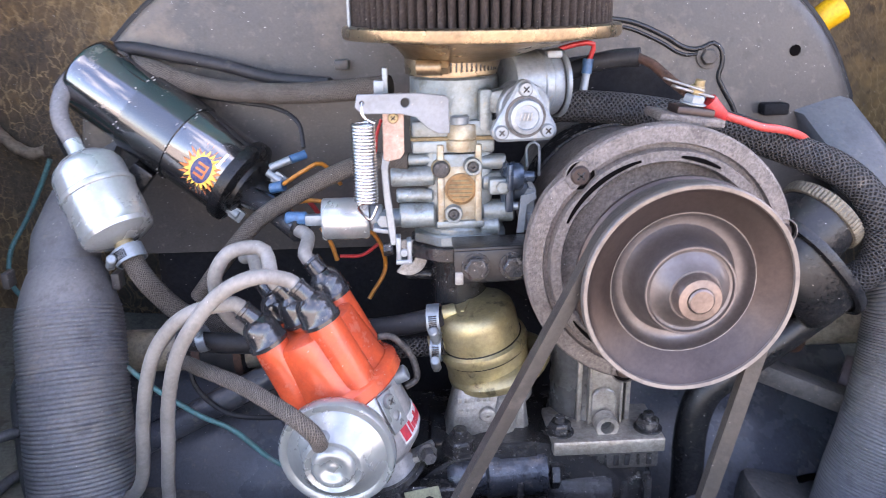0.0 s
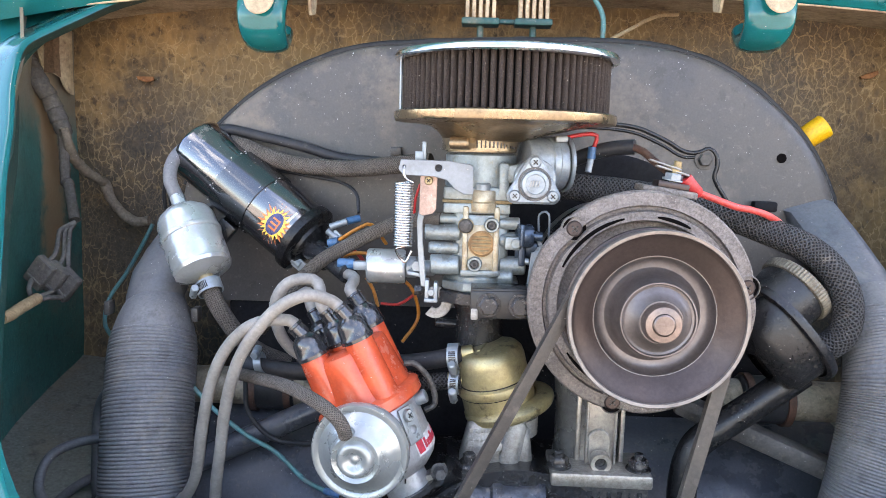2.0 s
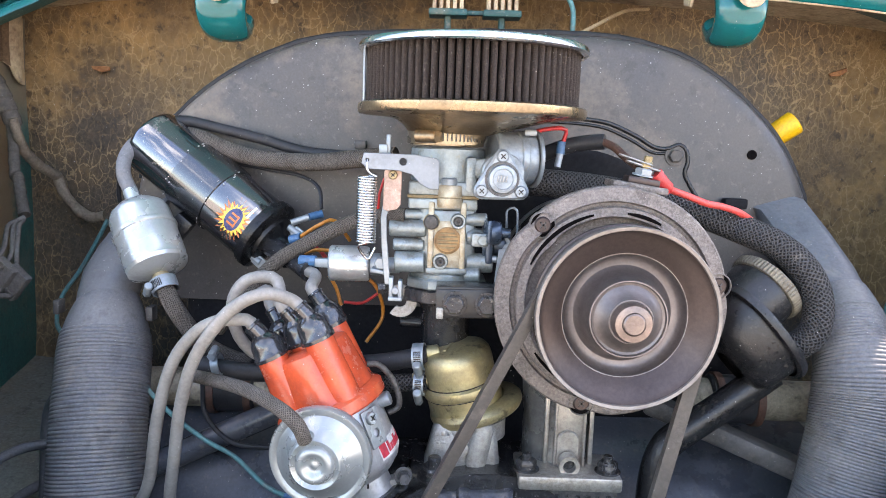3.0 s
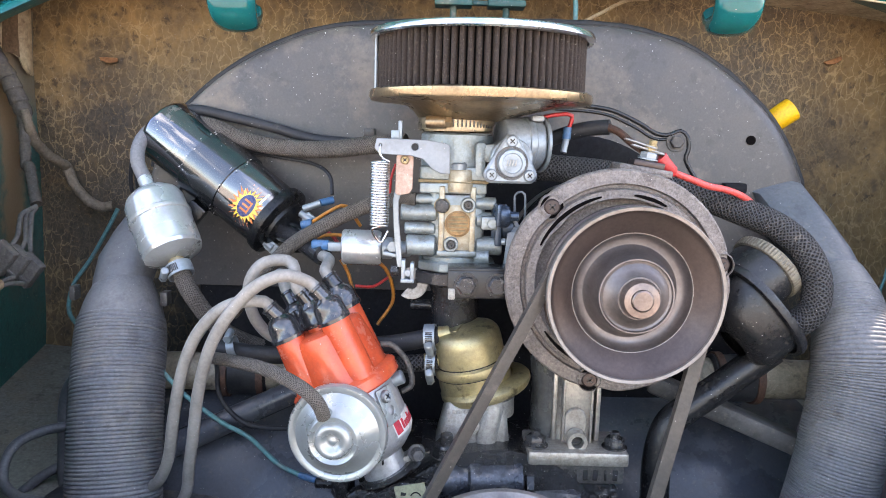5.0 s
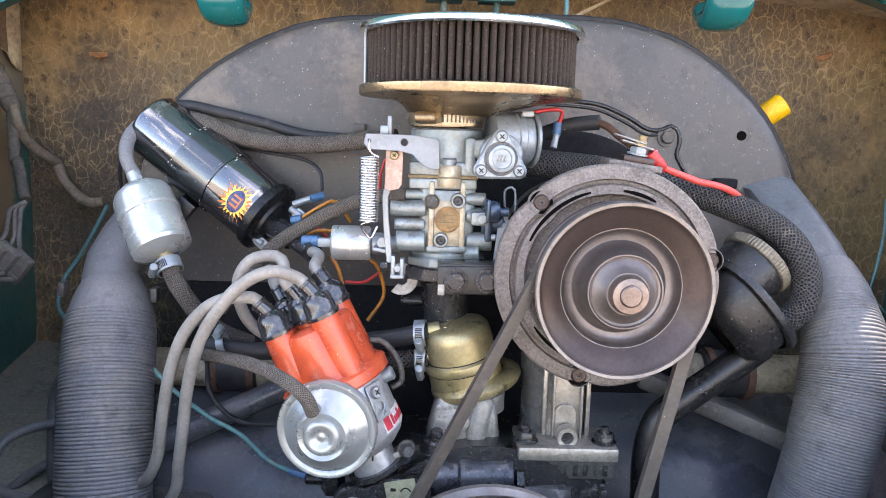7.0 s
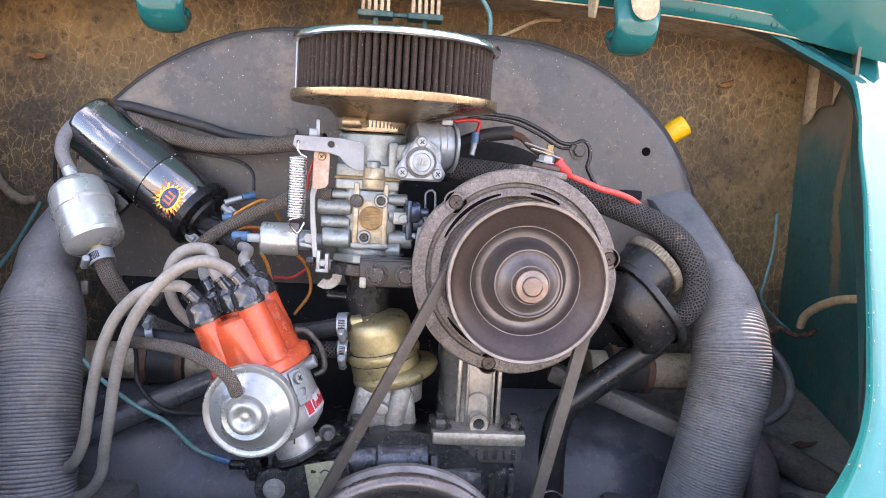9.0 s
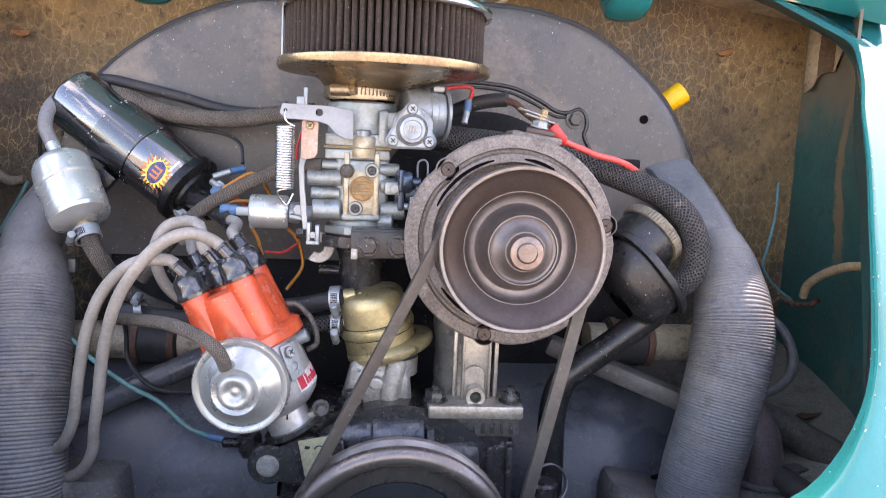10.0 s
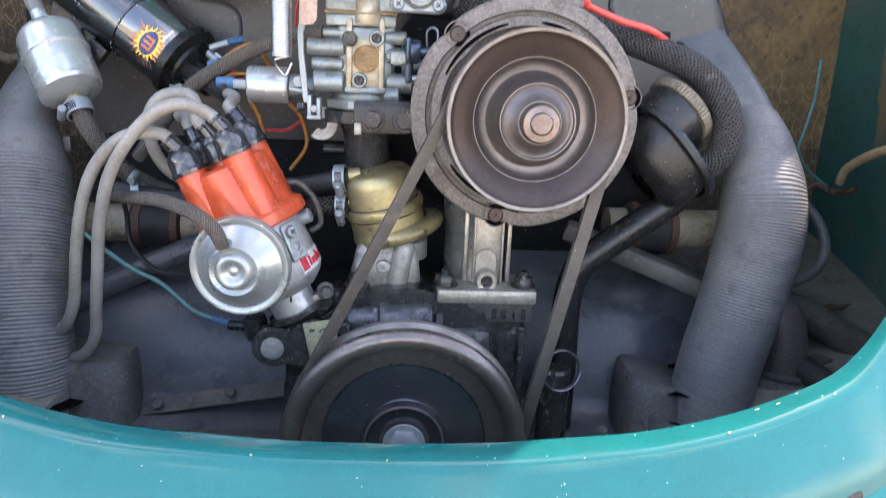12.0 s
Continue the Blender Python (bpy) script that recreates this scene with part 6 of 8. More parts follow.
for x, y, z, seat in ((0.0785, 0.4235, 0.7955, M_carb), (0.0665, 0.4235, 0.7660, M_carb)):
    part("jet_boss", lathe([(0.0058, 0), (0.0055, 0.0062), (0.0050, 0.0070), (0.0038, 0.0070), (0.0034, 0.0064), (0.0032, 0.0040), (0, 0.0040)], (x, y, z), BACK, 28), seat, cb, "round jet boss")
    part("jet_screw", lathe([(0.0030, 0), (0.0030, 0.0020), (0.0024, 0.0026), (0.0012, 0.0026), (0.0010, 0.0010), (0, 0.0010)], (x, y - 0.0040, z), BACK, 20), M_oilpad, cb, "recessed jet screw")
part("panel_step", box((0.0708, 0.4230, 0.7590), (0.030, 0.009, 0.0050), None, 0.0016), M_carb, cb, "cast step")
for x in (0.0545, 0.0870):
    part("body_corner", cyl((x, 0.4305, 0.758), (0, 0, 1), 0.0045, 0.048, 0.0015, 20), M_carb, cb, "rounded cast edge")
for x0, z, r, ln, y in ((0.0285, 0.7885, 0.0062, 0.027, 0.428), (0.0315, 0.7765, 0.0045, 0.023, 0.428), (0.0330, 0.7640, 0.0078, 0.022, 0.426), (0.0385, 0.7985, 0.0038, 0.016, 0.430)):
    part("side_barrel", cyl((x0, y, z), (1, 0, 0), r, ln, 0.001, 24), M_carb, cb, "horizontal cast barrel")
for x0, z, r, ln, y in ((0.0835, 0.7965, 0.0048, 0.016, 0.428), (0.0845, 0.7835, 0.0065, 0.013, 0.430), (0.0850, 0.7645, 0.0072, 0.020, 0.430), (0.0835, 0.7560, 0.0058, 0.012, 0.426)):
    part("side_barrel", cyl((x0, y, z), (1, 0, 0), r, ln, 0.001, 24), M_carb, cb, "horizontal cast barrel")
part("pump_cover", box((0.0945, 0.4225, 0.7825), (0.012, 0.01, 0.010), None, 0.0015), M_carb, cb)
part("pump_screw", cyl((0.0965, 0.4175, 0.7825), BACK, 0.0038, 0.002, 0.0005, 16), M_carb, cb)
part("pump_housing", lathe([(0, 0), (0.0105, 0), (0.0112, 0.001), (0.0112, 0.007), (0.0090, 0.0085), (0.0085, 0.016), (0.0070, 0.0175), (0, 0.0175)], (0.0975, 0.434, 0.7785), (1, -0.1, 0), 32), M_bluecast, cb, "dark blue pump housing")
part("capsule_plate", box((0.0995, 0.4215, 0.7890), (0.0035, 0.018, 0.0165), turn(0, 0, 12), 0.0012), M_bluecast, cb, "dark blue plate")
part("capsule", lathe([(0, 0), (0.0080, 0), (0.0088, 0.001), (0.0088, 0.006), (0.0070, 0.0085), (0.0036, 0.0090), (0.0034, 0.015), (0, 0.015)], (0.1015, 0.4225, 0.7880), (1, -0.1, 0), 28), M_bluecast, cb, "dark blue diaphragm capsule")
part("pump_flange", box((0.1015, 0.430, 0.7785), (0.005, 0.020, 0.027), None, 0.0015), M_bluecast, cb, "dark blue flange")
for z in (0.7685, 0.7885):
    part("flange_screw", cyl((0.104, 0.4245, z), (1, -0.2, 0), 0.0026, 0.004, 0.0006, 14), M_steel, cb)
part("accelerator_rod", sweep(spline([(0.1175, 0.432, 0.752), (0.118, 0.431, 0.766), (0.1135, 0.430, 0.772), (0.108, 0.430, 0.772)], 0.002), 0.0011, 8), M_steel, cb, "bent bright rod", 60)
part("accelerator_lever", plate([(-0.0025, 0.0), (0.0025, 0.0), (0.004, 0.018), (0.010, 0.022), (0.009, 0.026), (0.0, 0.024)], 0.0014, (0.1085, 0.4215, 0.752), (1, 0, 0), (0, 0, 1), 0.0003), M_steel, cb, "plated lever")
part("throttle_plate", plate([(-0.003, 0.0), (0.003, 0.0), (0.0035, 0.028), (0.0, 0.034), (-0.0035, 0.03)], 0.0015, (0.1145, 0.427, 0.752), (1, 0, 0), (0, 0, 1), 0.0003), M_steel, cb, "plated throttle lever")
for z in (0.7765, 0.7605):
    part("lever_nut", hexhead((0.1145, 0.427, z), BACK, 0.0036, 0.003, None, 0.0045), M_steel, cb)
part("rod", sweep(spline([(0.115, 0.44, 0.790), (0.115, 0.44, 0.803), (0.122, 0.44, 0.8035), (0.123, 0.44, 0.784)], 0.002), 0.0009, 8), M_steel, cb, "thin bent rod", 60)
part("top_screw", lathe([(0.0058, 0), (0.0058, 0.0042), (0.0048, 0.0052), (0, 0.0052)], (0.071, 0.4215, 0.8212), (0, 0, 1), 20), M_steel, cb, "bright cheese-head screw")
part("screw_slot", box((0.071, 0.4215, 0.8262), (0.010, 0.0012, 0.0008), None, 0), M_oily, cb)
part("screw_post", lathe([(0.0090, 0), (0.0096, 0.0012), (0.0096, 0.0066), (0.0088, 0.0072), (0.0096, 0.0078), (0.0096, 0.0150), (0.0088, 0.0162), (0, 0.0162)], (0.072, 0.4235, 0.8050), (0, 0, 1), 30), M_alu_cream, cb, "varnish stained screw post")
part("cast_web", box((0.0865, 0.424, 0.829), (0.0085, 0.012, 0.026), None, 0.003), M_carb, cb)
part("side_arm", box((0.094, 0.4246, 0.834), (0.022, 0.012, 0.014), turn(0, -8, 0), 0.003), M_carb, cb)
# plated lever arm with the return spring
arm = plate([(-0.0315, -0.0015), (-0.0300, 0.0055), (0.004, 0.0052), (0.0200, 0.0030), (0.0220, 0.0010), (0.0225, -0.0185), (0.0160, -0.0185), (0.0095, -0.0150), (0.0030, -0.0085), (-0.0060, -0.0062), (-0.028, -0.0055)], 0.0018,
            (0.0415, 0.4035, 0.8370), (1, 0.12, 0), (0, 0, 1), 0.0004, (circle(-0.0275, 0.0005, 0.0012, 12), circle(-0.0030, 0.0000, 0.0026, 14)))
part("spring_arm", arm, M_armzinc, cb, "zinc plated lever arm")
part("arm_clip", box((0.0275, 0.415, 0.8475), (0.003, 0.006, 0.016), None, 0.0006), M_steel, cb)
part("arm_clip", box((0.024, 0.414, 0.8445), (0.006, 0.006, 0.008), None, 0.0006), M_steel, cb)
part("link_plate", plate([(-0.0062, 0.003), (-0.004, 0.0062), (0.0, 0.0072), (0.0045, 0.0055), (0.0062, 0.002), (0.0064, -0.020), (0.0040, -0.0235), (-0.0030, -0.0250), (-0.0060, -0.0235)], 0.0016, (0.0315, 0.4105, 0.8270), (1, 0, 0), (0.03, 0, 1), 0.0004), M_copper, cb, "copper toned link plate")
part("link_screw", screwhead((0.0315, 0.4088, 0.8275), BACK, 0.0032, 0.0018, False), M_alu_brass, cb)
cross_slot((0.0315, 0.4069, 0.8275), BACK, 0.0032, cb)
part("long_lever", plate([(0.0012, 0.030), (-0.0022, 0.027), (-0.0036, 0.018), (-0.0030, 0.004), (-0.0016, -0.014), (0.0004, -0.030), (0.0044, -0.030), (0.0030, -0.012), (0.0012, 0.004), (0.0006, 0.018), (0.0030, 0.027)], 0.0016, (0.0268, 0.4135, 0.7790), (1, 0, 0), (0, 0, 1), 0.0005), M_steel, cb, "plated throttle lever")
part("lever_bracket", box((0.0235, 0.420, 0.7575), (0.014, 0.012, 0.003), turn(0, 10, 0), 0.0008), M_steel, cb)
part("lever_bracket", box((0.0320, 0.4125, 0.7470), (0.003, 0.010, 0.016), None, 0.0008), M_steel, cb)
part("lever_bracket", box((0.0385, 0.4120, 0.7460), (0.003, 0.010, 0.014), None, 0.0008), M_steel, cb)
part("lever_bracket", box((0.0352, 0.4115, 0.7395), (0.010, 0.010, 0.003), None, 0.0008), M_steel, cb)
part("pivot_pin", cyl((0.0352, 0.4085, 0.7455), BACK, 0.0026, 0.002, 0.0005), M_steel, cb)
part("adjuster", hexhead((0.0225, 0.416, 0.7455), (1, 0, 0), 0.0042, 0.006), M_oily, cb)
part("stop_nut", hexhead((0.0235, 0.421, 0.7635), BACK, 0.0048, 0.006), M_steel, cb)
hook = []
for i in range(24 * 16 + 1):
    a = 2 * math.pi * i / 16
    hook.append(Vector((0.0145 + 0.0062 * math.cos(a), 0.3985 + 0.0062 * math.sin(a), 0.8265 - 0.0455 * i / (24 * 16))))
top = spline([(0.0143, 0.4005, 0.8385), (0.0143, 0.398, 0.832), (0.0165, 0.3985, 0.8285), hook[0]], 0.002)
bot = spline([hook[-1], (0.0095, 0.4005, 0.778), (0.0135, 0.4045, 0.7695), (0.0165, 0.4045, 0.7685), (0.0205, 0.4045, 0.7765)], 0.002)
part("return_spring", sweep(top[:-1] + hook + bot[1:], 0.00092, 8), M_chrome, cb, "bright coiled return spring", 70)
# solenoid
sd = thing("idle_solenoid", (-0.002, 0.445, 0.745), "silver idle cut-off solenoid at the carburettor", "solenoid")
part("can", lathe([(0, 0), (0.0125, 0), (0.0136, 0.0012), (0.0136, 0.0285), (0.0125, 0.030), (0, 0.030)], (-0.0165, 0.440, 0.7590), (1, 0.02, 0.0), 36), M_silver, sd)
part("collar", cyl((0.0135, 0.440, 0.7592), (1, 0.02, 0), 0.0085, 0.009, 0.001), M_steel, sd)
part("nose", cyl((0.0225, 0.438, 0.7592), (1, 0, 0), 0.006, 0.014, 0.001), M_steel, sd)
part("terminal", box((-0.0220, 0.440, 0.7590), (0.011, 0.006, 0.007), None, 0.001), M_steel, sd, "spade terminal")
part("terminal_sleeve", cyl((-0.0405, 0.444, 0.7595), (1, -0.1, 0), 0.0042, 0.014, 0.001), M_bluecon, sd, "blue crimp sleeve")

# electric choke
ck = thing("electric_choke", (0.118, 0.42, 0.822), "grey alloy electric choke with triangular cover", "choke")
cd = Vector((1, 0.25, 0)).normalized()
part("choke_drum", lathe([(0, 0), (0.0185, 0), (0.0195, 0.001), (0.0195, 0.017), (0.0205, 0.018), (0.0205, 0.0225), (0.0195, 0.0235), (0.0195, 0.029), (0.018, 0.031), (0, 0.031)], (0.1015, 0.437, 0.8415), cd, 48), M_alu, ck)
part("retaining_ring", lathe([(0.0195, 0), (0.0212, 0.0006), (0.0212, 0.0028), (0.0195, 0.0034), (0, 0.0034)], (0.1315, 0.4445, 0.8415), cd, 48), M_steel, ck, "plated retaining ring")
part("clip", box((0.128, 0.430, 0.8602), (0.009, 0.012, 0.0045), None, 0.0012), M_alu, ck)
tri = arc(0.0, 0.0145, 0.0058, 30, 150, 8) + arc(-0.0135, -0.0090, 0.0058, 150, 270, 8) + arc(0.0135, -0.0090, 0.0058, 270, 390, 8)
tri_u = Vector((1, 0.12, 0)).normalized()
part("triangular_cover", plate(tri, 0.0075, (0.1065, 0.4085, 0.8280), tri_u, (0.0, 0.0, 1), 0.0016), M_alu, ck, "triangular alloy cover")
# dark disc on the flat cover, painted as the shade of a recess
part("cover_recess", lathe([(0.0122, 0), (0.0120, 0.0004), (0.0, 0.0005)], (0.1073, 0.4011, 0.8275), (0.12, -1, 0), 36), M_oilcast, ck, "dark disc for the shaded recess round the boss")
part("cover_web", lathe([(0.0105, 0), (0.0095, 0.0035), (0.0072, 0.0040), (0.0068, 0.0028), (0, 0.0028)], (0.1073, 0.4010, 0.8275), (0.12, -1, 0), 36), M_alu, ck, "raised round boss")
part("back_housing", cyl((0.1065, 0.432, 0.830), (0.12, -1, 0), 0.0155, 0.02, 0.001, 32), M_alu, ck)
for dx, dz in ((0.0005, 0.0150), (-0.0135, -0.0090), (0.0140, -0.0090)):
    c = Vector((0.1065, 0.4012, 0.8280)) + tri_u * dx + Vector((0, 0, dz))
    part("cover_screw", screwhead(c, (0.12, -1, 0), 0.0043, 0.0024, False), M_steel, ck, "bright cross-head screw")
    cross_slot(c + Vector((0.12, -1, 0)).normalized() * 0.0025, (0.12, -1, 0), 0.0043, ck)
bm = bmesh.new()
for k in range(4):
    box((0.1042 + 0.002 * k, 0.3978, 0.8278), (0.0009, 0.0008, 0.0045), turn(0, 12, 0), 0.0002, bm)
part("boss_marks", bm, M_castgrey, ck)

# ---- intake neck and support bracket under the carburettor ----
ib = thing("carburettor_bracket", (0.09, 0.39, 0.728), "black steel bracket with two bolts below the carburettor", "bracket")
part("bracket_plate", box((0.0895, 0.392, 0.7415), (0.050, 0.006, 0.0205), turn(0, -1, 0), 0.0012), M_blackpaint, ib)
part("bracket_top", box((0.0895, 0.402, 0.7515), (0.050, 0.024, 0.0035), turn(0, -1, 0), 0.0008), M_blackpaint, ib)
for x in (0.0775, 0.1000):
    part("bolt", hexhead((x, 0.3892, 0.7415), BACK, 0.0072, 0.006, None, 0.0088), M_oily, ib, "oily black hexagon bolt")
part("white_end", box((0.0675, 0.391, 0.7345), (0.005, 0.006, 0.008), None, 0.0008), M_castgrey, ib, "pale painted corner")
nk = thing("intake_neck", (0.072, 0.45, 0.66), "black cast intake manifold neck", "intake pipe")
part("neck_flange", plate([(-0.030, -0.014), (-0.012, -0.028), (0.014, -0.028), (0.032, -0.010), (0.032, 0.014), (-0.014, 0.028), (-0.03, 0.012)], 0.010, (0.0705, 0.445, 0.7340), (1, 0, 0), (0, 1, 0), 0.001), M_oily, nk)
part("neck_pipe", lathe([(0.019, 0), (0.019, 0.055), (0.024, 0.068)], (0.072, 0.455, 0.668), (0, 0, 1), 32), M_oily, nk)
part("hook_plate", plate(arc(0, 0, 0.0125, -130, 120, 18) + arc(0.0, 0.0, 0.0045, 120, -130, 12), 0.002, (0.0375, 0.438, 0.7325), (1, 0, 0), (0, 0, 1), 0.0004), M_castgrey, nk, "grey hook shaped plate")
part("neck_stud", cyl((0.036, 0.47, 0.709), (1, -0.1, 0), 0.0045, 0.022, 0.001), M_oily, nk)

# ---- fuel pump ----
fp = thing("fuel_pump", (0.086, 0.43, 0.60), "yellow passivated mechanical fuel pump on an alloy base", "fuel pump")
fpd = Vector((-0.25, -0.10, 1)).normalized()
FPO = Vector((0.0920, 0.437, 0.6480))
part("lower_rim", lathe([(0.024, -0.004), (0.0340, -0.0025), (0.0360, 0.0003), (0.0360, 0.0035), (0.0340, 0.0060), (0.0285, 0.0075), (0.024, 0.0075)], FPO + Vector((0.006, 0, 0.004)), (-0.30, -0.05, 1), 56), M_brass, fp, "crimped rim")
part("body", lathe([(0.0275, 0.0), (0.0285, 0.004), (0.0285, 0.0200), (0.0300, 0.0210), (0.0308, 0.0240), (0.0300, 0.0275), (0.0268, 0.0290)], FPO, fpd, 56), M_brass, fp, "yellow plated pump body")
part("dome", lathe([(0.0268, 0.0280), (0.0268, 0.0445), (0.0260, 0.0490), (0.0235, 0.0525), (0.0190, 0.0540), (0.0, 0.0550)], FPO, fpd, 56), M_brass, fp, "domed cover")
for r_, h_ in ((0.0287, 0.0203), (0.0272, 0.0287), (0.0284, 0.0010)):
    part("grimy_seam", lathe([(r_ - 0.001, h_ - 0.0006), (r_ + 0.0004, h_ - 0.0005), (r_ + 0.0004, h_ + 0.0005), (r_ - 0.001, h_ + 0.0006)], FPO, fpd, 56), M_oily, fp, "dark grimy seam")
_, fu, fv = frame_of(fpd)
part("dome_slot", box(FPO + fpd * 0.0543 + fu * 0.004, (0.0032, 0.017, 0.0022), Matrix((fu, fv, fu.cross(fv))).transposed() @ turn(0, 0, 25), 0.0008), M_brass, fp)
part("neck", lathe([(0.0245, -0.016), (0.0245, -0.002), (0.020, 0.0)], FPO + Vector((0.004, 0, 0)), (0, 0, 1), 40), M_castgrey, fp)
base_b = plate([(-0.030, 0.0), (0.028, 0.0), (0.0235, 0.036), (-0.021, 0.038)], 0.030, (0.0885, 0.442, 0.6090), (1, 0, 0), (0, 0, 1), 0.004)
part("base", base_b, M_castgrey, fp, "grey die cast base", 75)
bm = bmesh.new()
for k in range(6):
    box((0.0685 + 0.0042 * k, 0.4114, 0.6395 + 0.0002 * k), (0.0026, 0.0008, 0.0036), None, 0.0004, bm)
for k in range(4):
    box((0.0695 + 0.0042 * k, 0.4114, 0.6325), (0.0022, 0.0006, 0.0020), None, 0.0003, bm)
part("raised_marks", bm, M_castgrey, fp, "worn raised marks")
part("diagonal_rib", box((0.100, 0.412, 0.631), (0.016, 0.012, 0.040), turn(0, 10, 0), 0.006), M_castgrey, fp, "", 75)
part("screw", screwhead((0.0870, 0.4108, 0.6290), BACK, 0.0058, 0.003), M_castgrey, fp)
part("flange_block", box((0.080, 0.432, 0.604), (0.064, 0.05, 0.016), None, 0.004), M_oily, fp, "oily black insulator block")
for x in (0.0675,):
    part("stud_nut", hexhead((x, 0.399, 0.6115), (0, -0.1, 1), 0.0100, 0.0095, None, 0.0125), M_oily, fp, "black hexagon nut")
    part("stud", cyl((x, 0.398, 0.620), (0, -0.1, 1), 0.0046, 0.0075, 0.0006, 16), M_oily, fp)
part("inlet", cyl((0.068, 0.430, 0.6960), (-0.95, -0.15, -0.12), 0.0058, 0.020, 0.001), M_brass, fp)
part("outlet", cyl((0.068, 0.430, 0.6745), (-0.95, -0.15, 0.0), 0.0055, 0.020, 0.001), M_brass, fp)

# ---- distributor ----
DO, DD = Vector((0.0205, 0.395, 0.6060)), Vector((-0.420, 0.0, 0.908)).normalized()
db = thing("distributor", DO, "silver distributor with orange red cap and vacuum canister", "distributor")
part("stem", cyl(DO - DD * 0.010, DD, 0.0168, 0.032, 0.001, 40), M_distbody, db)
part("clamp_ring", lathe([(0.0172, -0.002), (0.0215, -0.002), (0.0215, 0.002), (0.0172, 0.002)], DO - DD * 0.008, DD, 40), M_oily, db, "clamp ring at the foot")
part("housing", lathe([(0.0170, 0.0070), (0.0225, 0.0085), (0.0295, 0.0145), (0.0320, 0.0190), (0.0325, 0.0600), (0.0315, 0.0615), (0.029, 0.0620)], DO, DD, 64), M_distbody, db, "silver housing")
_, du, dw = frame_of(DD)


def on_drum(o, d, r, ang, h):
    """A point on a drum, its normal and the two axes of its surface; ang counts from the side that faces the opening."""
    d = Vector(d).normalized()
    front = (Vector((0, -1, 0)) - d * Vector((0, -1, 0)).dot(d)).normalized()
    sidev = front.cross(d).normalized() * -1
    if sidev.x < 0:
        sidev = -sidev
    nrm = (front * math.cos(ang) + sidev * math.sin(ang)).normalized()
    tan = (sidev * math.cos(ang) - front * math.sin(ang)).normalized()
    return Vector(o) + d * h + nrm * r, nrm, tan, d


def wrap(o, d, r, ang0, h0, outline, material, nm, parent, label="", thick=0.0003, nseg=1):
    """A thin flat outline (arc length, height) wrapped on a drum."""
    bm = bmesh.new()
    vs, vt = [], []
    for a, h in outline:
        p, nrm, tan, dd_ = on_drum(o, d, r, ang0 + a / r, h0 + h)
        vs.append(bm.verts.new(p + nrm * thick))
        vt.append(bm.verts.new(p - nrm * 0.0003))
    bm.faces.new(vs)
    for i in range(len(vs)):
        j = (i + 1) % len(vs)
        bm.faces.new((vs[i], vt[i], vt[j], vs[j]))
    bmesh.ops.recalc_face_normals(bm, faces=bm.faces)
    bmesh.ops.triangulate(bm, faces=[q for q in bm.faces if len(q.verts) > 4])
    return part(nm, bm, material, parent, label, 0)


def strip(a0, a1, h0, h1, n=8):
    return [(a0 + (a1 - a0) * i / n, h0) for i in range(n + 1)] + [(a1 - (a1 - a0) * i / n, h1) for i in range(n + 1)]


wrap(DO, DD, 0.0325, radians(62), 0.020, strip(-0.010, 0.022, 0.0, 0.0125), M_white, "label_ground", db, "white printed label", 0.0002)
wrap(DO, DD, 0.0325, radians(62), 0.020, strip(-0.009, -0.003, 0.0015, 0.011), M_redprint, "label_block", db, "red print", 0.0005, 1)
for k in range(7):
    hh = 0.0045 if k % 3 else 0.0075
    wrap(DO, DD, 0.0325, radians(62), 0.0225 + 0.0001 * k, strip(-0.0015 + 0.0032 * k, 0.0009 + 0.0032 * k, 0.0, hh, 2), M_redprint, "label_bar", db, "", 0.0005)
p, nrm, tan, _ = on_drum(DO, DD, 0.0325, radians(50), 0.0500)
part("vacuum_bracket", plate([(-0.008, -0.019), (0.006, -0.019), (0.0085, 0.007), (-0.006, 0.008)], 0.0016, p + nrm * 0.0002, tan, DD, 0.0008, (circle(0.0005, -0.010, 0.0028, 14),)), M_canister, db, "zinc plated bracket")
part("bracket_screw", screwhead(p + nrm * 0.0018 + DD * 0.001, nrm, 0.0046, 0.0026, False), M_canister, db, "zinc screw")
cross_slot(p + nrm * 0.0045 + DD * 0.001, nrm, 0.0046, db)
p, nrm, tan, _ = on_drum(DO, DD, 0.0325, radians(88), 0.0540)
part("side_screw", cyl(p - nrm * 0.004, nrm, 0.0052, 0.012, 0.001, 18), M_steel, db, "zinc terminal screw")
p, nrm, tan, _ = on_drum(DO, DD, 0.033, radians(98), 0.048)
part("cap_clip", sweep(spline([p + nrm * 0.001 + DD * -0.006, p + nrm * 0.010 + DD * -0.004, p + nrm * 0.0135 + DD * 0.012, p + nrm * 0.009 + DD * 0.028, p + nrm * 0.001 + DD * 0.033], 0.002), 0.0022, 8), M_oilpad, db, "dark spring clip", 60)
p, nrm, tan, _ = on_drum(DO, DD, 0.0168, radians(15), 0.006)
part("timing_mark", box(p, (0.0012, 0.0012, 0.006), None, 0), M_blackpaint, db)
part("clamp_bolt", hexhead((0.0455, 0.388, 0.6165), (0.2, -0.95, 0.1), 0.0048, 0.009, None, 0.0065), M_oilcast, db, "grimy clamp bolt")
part("clamp_arm", box((0.037, 0.396, 0.6090), (0.030, 0.012, 0.005), turn(0, -28, 0), 0.0012), M_castgrey, db)
